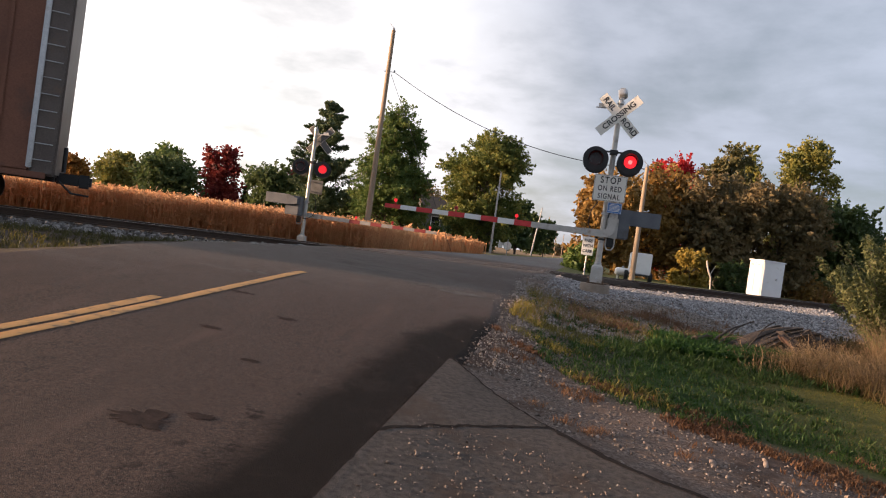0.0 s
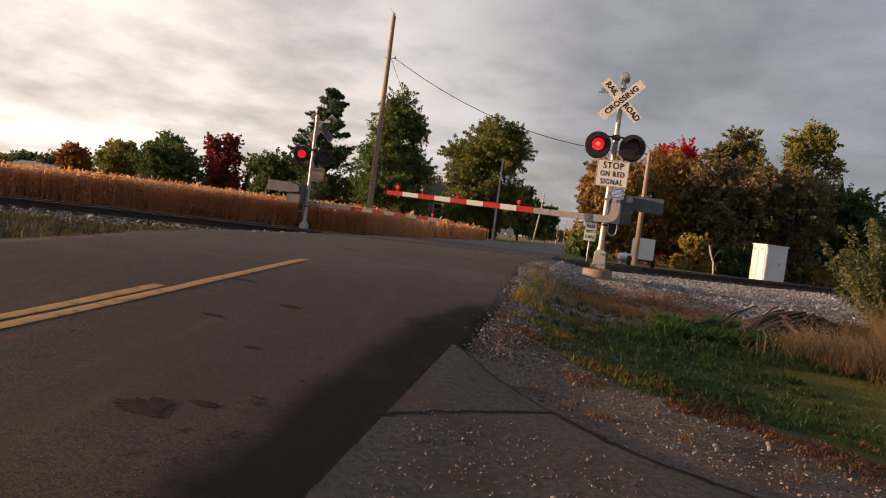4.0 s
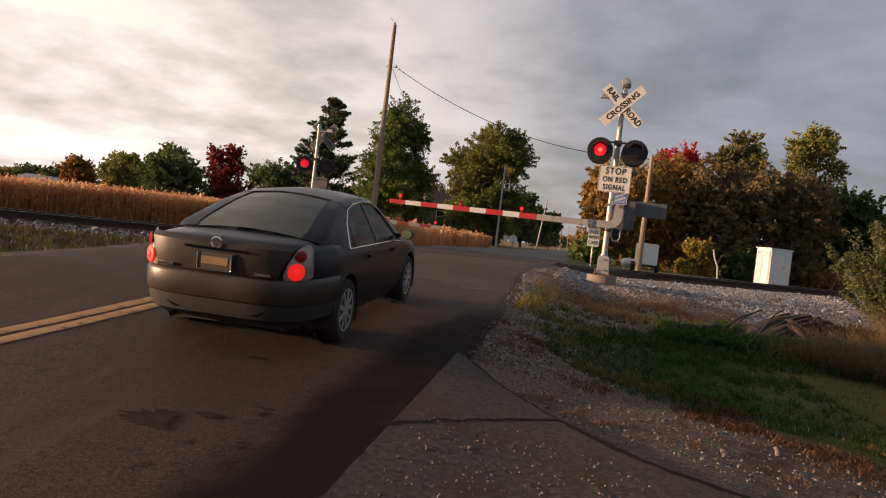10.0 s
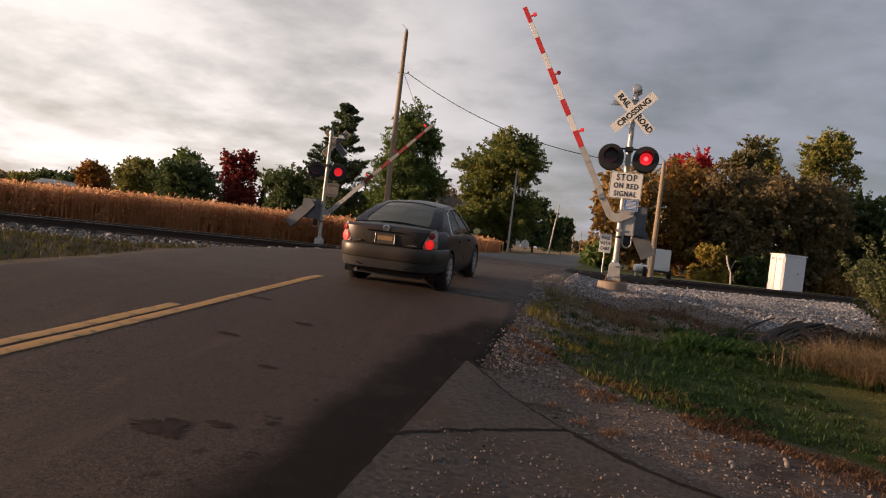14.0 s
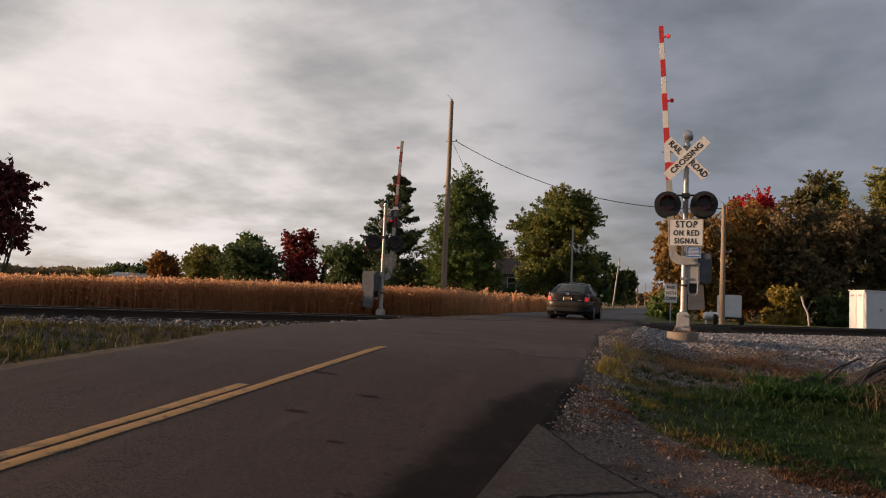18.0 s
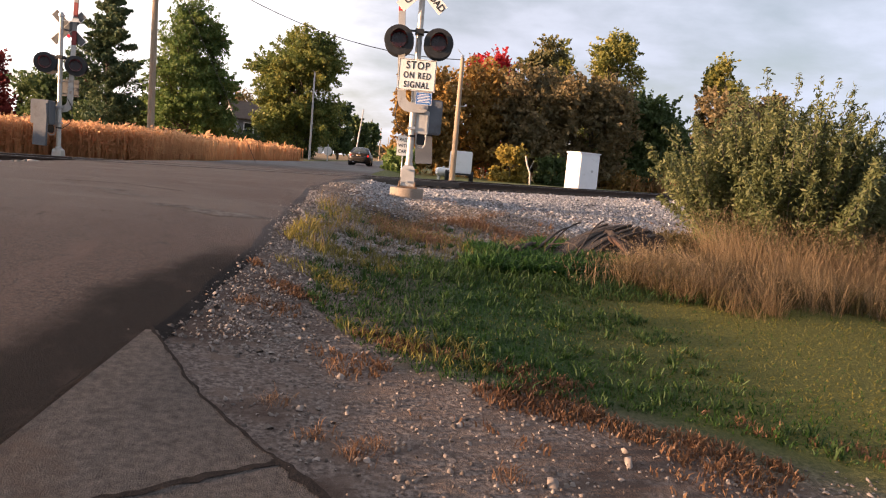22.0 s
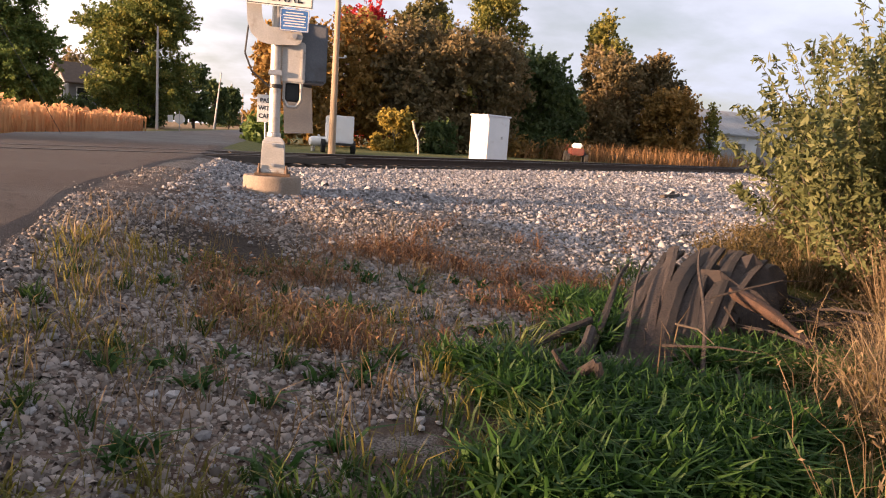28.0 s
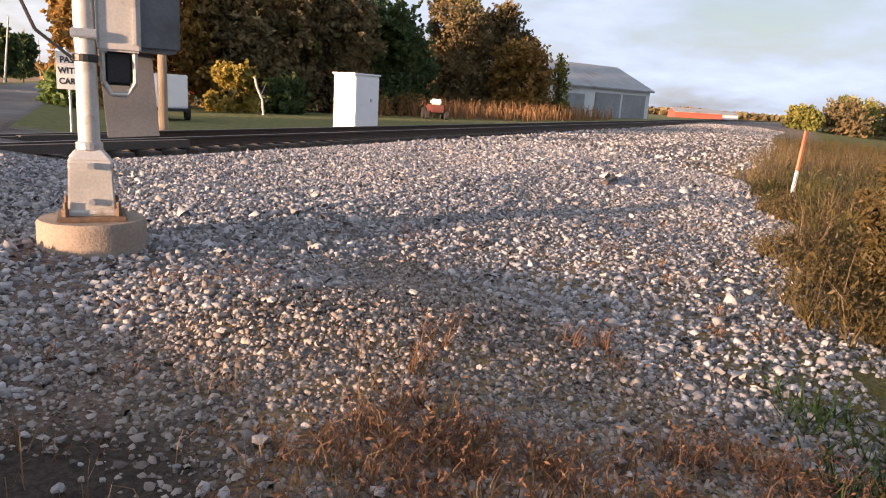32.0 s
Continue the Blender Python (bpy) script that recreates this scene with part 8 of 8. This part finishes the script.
def farmhouse():
    t = building("house", -2.9, 98.4, .2, 9, 8, 4.7, 6.9, 22, HOUSE_SIDING, HOUSE_ROOF, [], "grey two-storey house with a brown roof among trees", "house")
    for x, z, w, h in ((-7.6, 2.7, 1.1, 1.5), (-4.6, 2.7, 1.1, 1.5), (-1.8, 2.7, 1.1, 1.5), (-7.6, .8, 1.1, 1.4), (-4.6, .8, 1.1, 1.4), (-1.8, .8, 1.1, 1.4)):
        win = new("window"); win.parent = t
        bm = bmesh.new(); box(bm, x - w / 2, x + w / 2, -.05, .0, z, z + h, .01); part("pane", bm, SHADE_GLASS, win)
        bm = bmesh.new()
        for x0, x1, z0, z1 in ((x - w / 2 - .1, x + w / 2 + .1, z + h, z + h + .1), (x - w / 2 - .1, x + w / 2 + .1, z - .1, z), (x - w / 2 - .1, x - w / 2, z, z + h), (x + w / 2, x + w / 2 + .1, z, z + h), (x - w / 2, x + w / 2, z + h * .5 - .03, z + h * .5 + .03)):
            box(bm, x0, x1, -.08, .0, z0, z1)
        part("frame", bm, WHITE_PAINT, win, "white window frame")
    for y, z, w, h in ((2.2, 2.7, 1.0, 1.6), (5.8, 2.7, 1.0, 1.6), (4.0, .8, 1.3, 1.5)):
        win = new("window"); win.parent = t
        bm = bmesh.new(); box(bm, -9.06, -9.0, y - w / 2, y + w / 2, z, z + h, .01); part("pane", bm, SHADE_GLASS, win)
        bm = bmesh.new()
        for y0, y1, z0, z1 in ((y - w / 2 - .1, y + w / 2 + .1, z + h, z + h + .1), (y - w / 2 - .1, y + w / 2 + .1, z - .1, z), (y - w / 2 - .1, y - w / 2, z, z + h), (y + w / 2, y + w / 2 + .1, z, z + h)):
            box(bm, -9.09, -9.0, y0, y1, z0, z1)
        part("frame", bm, WHITE_PAINT, win, "white window frame")
    bm = bmesh.new(); box(bm, -4.4, -3.8, 3.6, 4.4, 6.6, 8.2, .02); part("chimney", bm, CONCRETE, t)


farmhouse()
building("shed", 262, 200, float(land_z(262, 200)) - .05, 20, 9, 2.4, 3.9, -30, surf("red_shed", (.30, .06, .04), (.40, .09, .06), 1, .8), BARN_ROOF, [], "distant red shed across the fields", "shed")

building("shed", 290, 212, float(land_z(290, 212)) - .05, 14, 8, 2.2, 3.4, -30, BARN_WHITE, BARN_ROOF, [], "distant white shed across the fields", "shed")
building("shed", -104, 158, float(land_z(-104, 158)) - .05, 13, 8, 2.2, 3.2, 10, BARN_WHITE, BARN_ROOF, [], "pale low shed behind the crop field", "shed")


def trailer():
    t = thing("box_trailer", (6.82, 36, .72), "small white box trailer parked on the lawn", "trailer", turn=-5)
    bm = bmesh.new(); box(bm, -.46, .46, -.5, 1.6, .45, 1.50, .03); part("box", bm, WHITE_PAINT, t)
    bm = bmesh.new(); box(bm, -.5, .5, -.6, 1.6, .36, .45, .01); part("chassis", bm, BLACK_METAL, t)
    for x in (-.6, .6):
        bm = bmesh.new(); tube(bm, (x - .08, .7, .28), (x + .08, .7, .28), .28, sides=20); part("wheel", bm, RUBBER, t)


trailer()


def yard_clutter():
    """Things standing on the lawn beyond the track."""
    t = thing("gas_tank", (6.2, 37.4, float(land_z(6.2, 37.4))), "small white gas tank on short legs on the lawn", "tank", turn=12); t.scale = (.66, .66, .66)
    bm = bmesh.new(); lathe(bm, [(.05, -.62), (.24, -.56), (.31, -.42), (.31, .42), (.24, .56), (.05, .62)], 20, pose(0, 0, .62, 0, 90, 0)); part("tank_body", bm, WHITE_PAINT, t, smooth=True)
    for x in (-.35, .35):
        bm = bmesh.new(); box(bm, x - .05, x + .05, -.22, .22, 0, .40, .01); part("leg", bm, STEEL, t)
    bm = bmesh.new(); lathe(bm, [(.09, .9), (.10, 1.0), (.03, 1.05)], 12); part("valve_cap", bm, STEEL, t)
    t = thing("farm_implement", (23.2, 46, float(land_z(23.2, 46))), "old red farm implement with a white hood in tall weeds", "farm machine", turn=-20)
    bm = bmesh.new(); box(bm, -.40, .40, -.8, .6, .40, .82, .06); part("chassis", bm, OLD_RED, t, "faded red chassis")
    bm = bmesh.new(); box(bm, -.28, .28, -.6, .0, .82, 1.12, .08); part("hood", bm, WHITE_PAINT, t, "white hood")
    for x in (-.55, .55):
        for y, r in ((-.6, .24), (.4, .32)):
            bm = bmesh.new(); tube(bm, (x - .09, y, r), (x + .09, y, r), r, sides=22); part("wheel", bm, RUBBER, t)
    bm = bmesh.new(); path_tube(bm, [(-.4, .7, 1.0), (-.5, 1.4, .6), (-.5, 1.9, .1)], .04); part("drawbar", bm, OLD_RED, t)
    t = thing("dead_tree", (12.5, 44, float(land_z(12.5, 44))), "pale bare leaning stem beside a bush", "dead tree")
    bm = bmesh.new(); path_tube(bm, [(.12, 0, -.1), (.05, 0, .7), (-.18, 0, 1.2), (-.30, .02, 1.7)], .055, 8); part("trunk", bm, PALE_WOOD, t)
    bm = bmesh.new(); tube(bm, (-.02, 0, .85), (.25, .05, 1.45), .03, .012, 6); part("branch", bm, PALE_WOOD, t)


OLD_RED = surf("faded_red_paint", (.085, .024, .018), (.15, .042, .032), 5, .7, bump=.1, stain=(.08, .045, .03), stain_scale=4)
PALE_WOOD = surf("pale_weathered_wood", (.34, .30, .26), (.50, .45, .40), 6, .9, bump=.4, fine=30, stretch=(1, 6, 6))
yard_clutter()
tree("bush", 21.6, 51, .6, 1.9, 3.6, RUSSET, 2200, .17, "low reddish brush at the lawn's edge", 370, trunk_h=.05, clumps=22, category="bush")
tree("bush", 25.2, 53, .6, 1.8, 3.2, RUSSET, 1800, .17, "low reddish brush at the lawn's edge", 371, trunk_h=.05, clumps=20, category="bush")


def far_car(x, y, material, label):
    """A small approaching car, far down the road."""
    t = thing("car", (x, y, float(road_z(x, y))), label, "car")
    bm = bmesh.new()
    loft(bm, [[(-w, yy, .25), (w, yy, .25), (w, yy, z), (w * .94, yy, z + .06), (-w * .94, yy, z + .06), (-w, yy, z)] for yy, w, z in ((-2.2, .76, .62), (-2.1, .84, .74), (-1.0, .88, .88), (1.4, .88, .92), (2.1, .84, .88), (2.2, .78, .7))])
    part("body", bm, material, t)
    bm = bmesh.new()
    loft(bm, [[(-w, yy, .88), (w, yy, .88), (w * .8, yy, z), (-w * .8, yy, z)] for yy, w, z in ((-1.1, .80, .92), (-.4, .80, 1.42), (1.0, .80, 1.44), (1.8, .78, .95))])
    part("cabin", bm, CAR_GLASS, t)
    for sx in (-1, 1):
        bm = bmesh.new(); tube(bm, (.62 * sx, -2.24, .62), (.62 * sx, -2.14, .62), .10, sides=14); part("headlamp", bm, WHITE_LIT, t, "lit headlamp")
        for yy in (-1.35, 1.35):
            bm = bmesh.new(); tube(bm, (.70 * sx, yy, .31), (.90 * sx, yy, .31), .31, sides=20); part("wheel", bm, RUBBER, t)
    return t


oncoming = far_car(0, 0, CAR_GREY, "distant car coming up the road with lit headlamps")


# ---- what moves ----
CAR_Y = [(0, -22), (3, -11.5), (5, -4.2), (6, -1.0), (6.5, .45), (7, 1.9), (7.5, 3.0), (8, 4.06), (8.5, 5.12), (9, 6.10), (9.5, 7.0), (10, 7.75), (10.5, 8.4), (11, 9.0), (11.5, 9.55), (12, 10.05), (12.5, 10.55), (13, 11.05), (13.5, 11.6), (14, 12.3),
         (14.5, 13.3), (15.5, 16.6), (16.5, 20.7), (17, 22.7), (17.5, 24.8), (18, 27.0), (18.5, 29.2), (19, 31.9), (19.5, 35.5), (20, 39.8), (21, 48), (22, 55.8), (23, 62.5), (24.5, 74), (26.5, 90), (28.4, 106), (30, 120), (32, 138)]
CAR_R = .98
GATE = [(0, 0), (11.5, 0), (11.8, 6.5), (12, 14.5), (12.5, 26), (13, 37), (13.5, 50), (14, 61.5), (14.5, 71), (15.2, 80), (16, 85.5), (16.5, 86), (32, 86)]
FAR_GATE = [(0, 0), (11.5, 0), (12, 6), (12.5, 17), (13, 28), (13.5, 37), (14, 45), (14.5, 55), (15.2, 70), (16, 84), (16.5, 87), (32, 88)]
# which lamp of each pair is lit, as seen from the camera, from each time on; the far pair flashes with the near one
FLASH = [(0, "R")] + [(round(.08 + .592 * k, 3), "LR"[k % 2]) for k in range(28)] + [(16.7, "-")]


def car_pose(y):
    def at(v):
        x = road_mid(v) + CAR_R + float(np.interp(v, [-6, 2.6, 4.0, 5.2, 6.4, 9.2, 12, 15, 20], [0, -.02, .03, .10, .14, .03, 0, -.12, -.22]))
        return Vector((x, v, float(road_z(x, v))))
    f, r = at(y + 1.27), at(y - 1.27)
    d = (f - r).normalized()
    mid = (f + r) / 2
    return Matrix.Translation(mid) @ d.to_track_quat("Y", "Z").to_matrix().to_4x4()


def motions():
    a = np.array(CAR_Y, float)
    from_t = lambda t: float(np.interp(t, a[:, 0], a[:, 1]))
    walk(car, [(t, car_pose(y)) for t, y in CAR_Y])
    for w in car_wheels:
        home = w.matrix_basis.copy()
        side = 1 if home.translation.x > 0 else -1
        times, t, last = [0.0], 0.0, from_t(0)
        while t < 32.0 - 1e-6:
            t = round(t + 1 / 30, 5)
            if abs(from_t(t) - last) > .28 or t >= 32.0 - 1e-6:
                times.append(min(t, 32.0)); last = from_t(t)
        walk(w, [(q, home @ pose(0, 0, 0, -side * math.degrees((from_t(q) - from_t(0)) / (.322 * CAR_SIZE)), 0, 0)) for q in times])
    walk(oncoming, [(t, Matrix.Translation((road_mid(y) - 1.2, y, float(road_z(road_mid(y) - 1.2, y)))) @ pose(0, 0, 0, 0, 0, ROAD_TURN)) for t, y in ((0, 900), (16, 520), (24, 330), (27, 262), (29, 222), (31, 180), (32, 160))])
    rear = -12.7 + .10
    go = lambda s: Matrix.Translation(on_track(s, -.75, rail_z(on_track(s, -.75).x))) @ pose(0, 0, 0, 0, 0, TRACK_TURN)
    walk(wagon, [(0, go(rear)), (.1, go(rear - 3)), (.2, go(rear - 6)), (.5, go(rear - 15)), (1, go(rear - 30)), (8, go(rear - 240)), (32, go(rear - 960))])
    for gate, rows in ((near_gate, GATE), (far_gate, FAR_GATE)):
        home = gate.matrix_basis.copy()
        walk(gate, [(t, home @ pose(0, 0, 0, 0, v, 0)) for t, v in rows])
    # the two lamps of each signal flash by turns until the gates are up
    for lamp, lit in zip(near_lamps + far_lamps, "LRRL"):
        home = lamp.matrix_basis.copy()
        rows, was = [(0, 88 if FLASH[0][1] == lit else 0)], FLASH[0][1] == lit
        for t, side in FLASH[1:]:
            on = side == lit
            if on != was:
                rows += [(max(.01, t - .07), 88 if was else 0), (t + .07, 88 if on else 0)]
            was = on
        rows.append((32, 88 if was else 0))
        walk(lamp, [(t, home @ pose(0, .001 * v, 0)) for t, v in rows])


loose_stones()
motions()
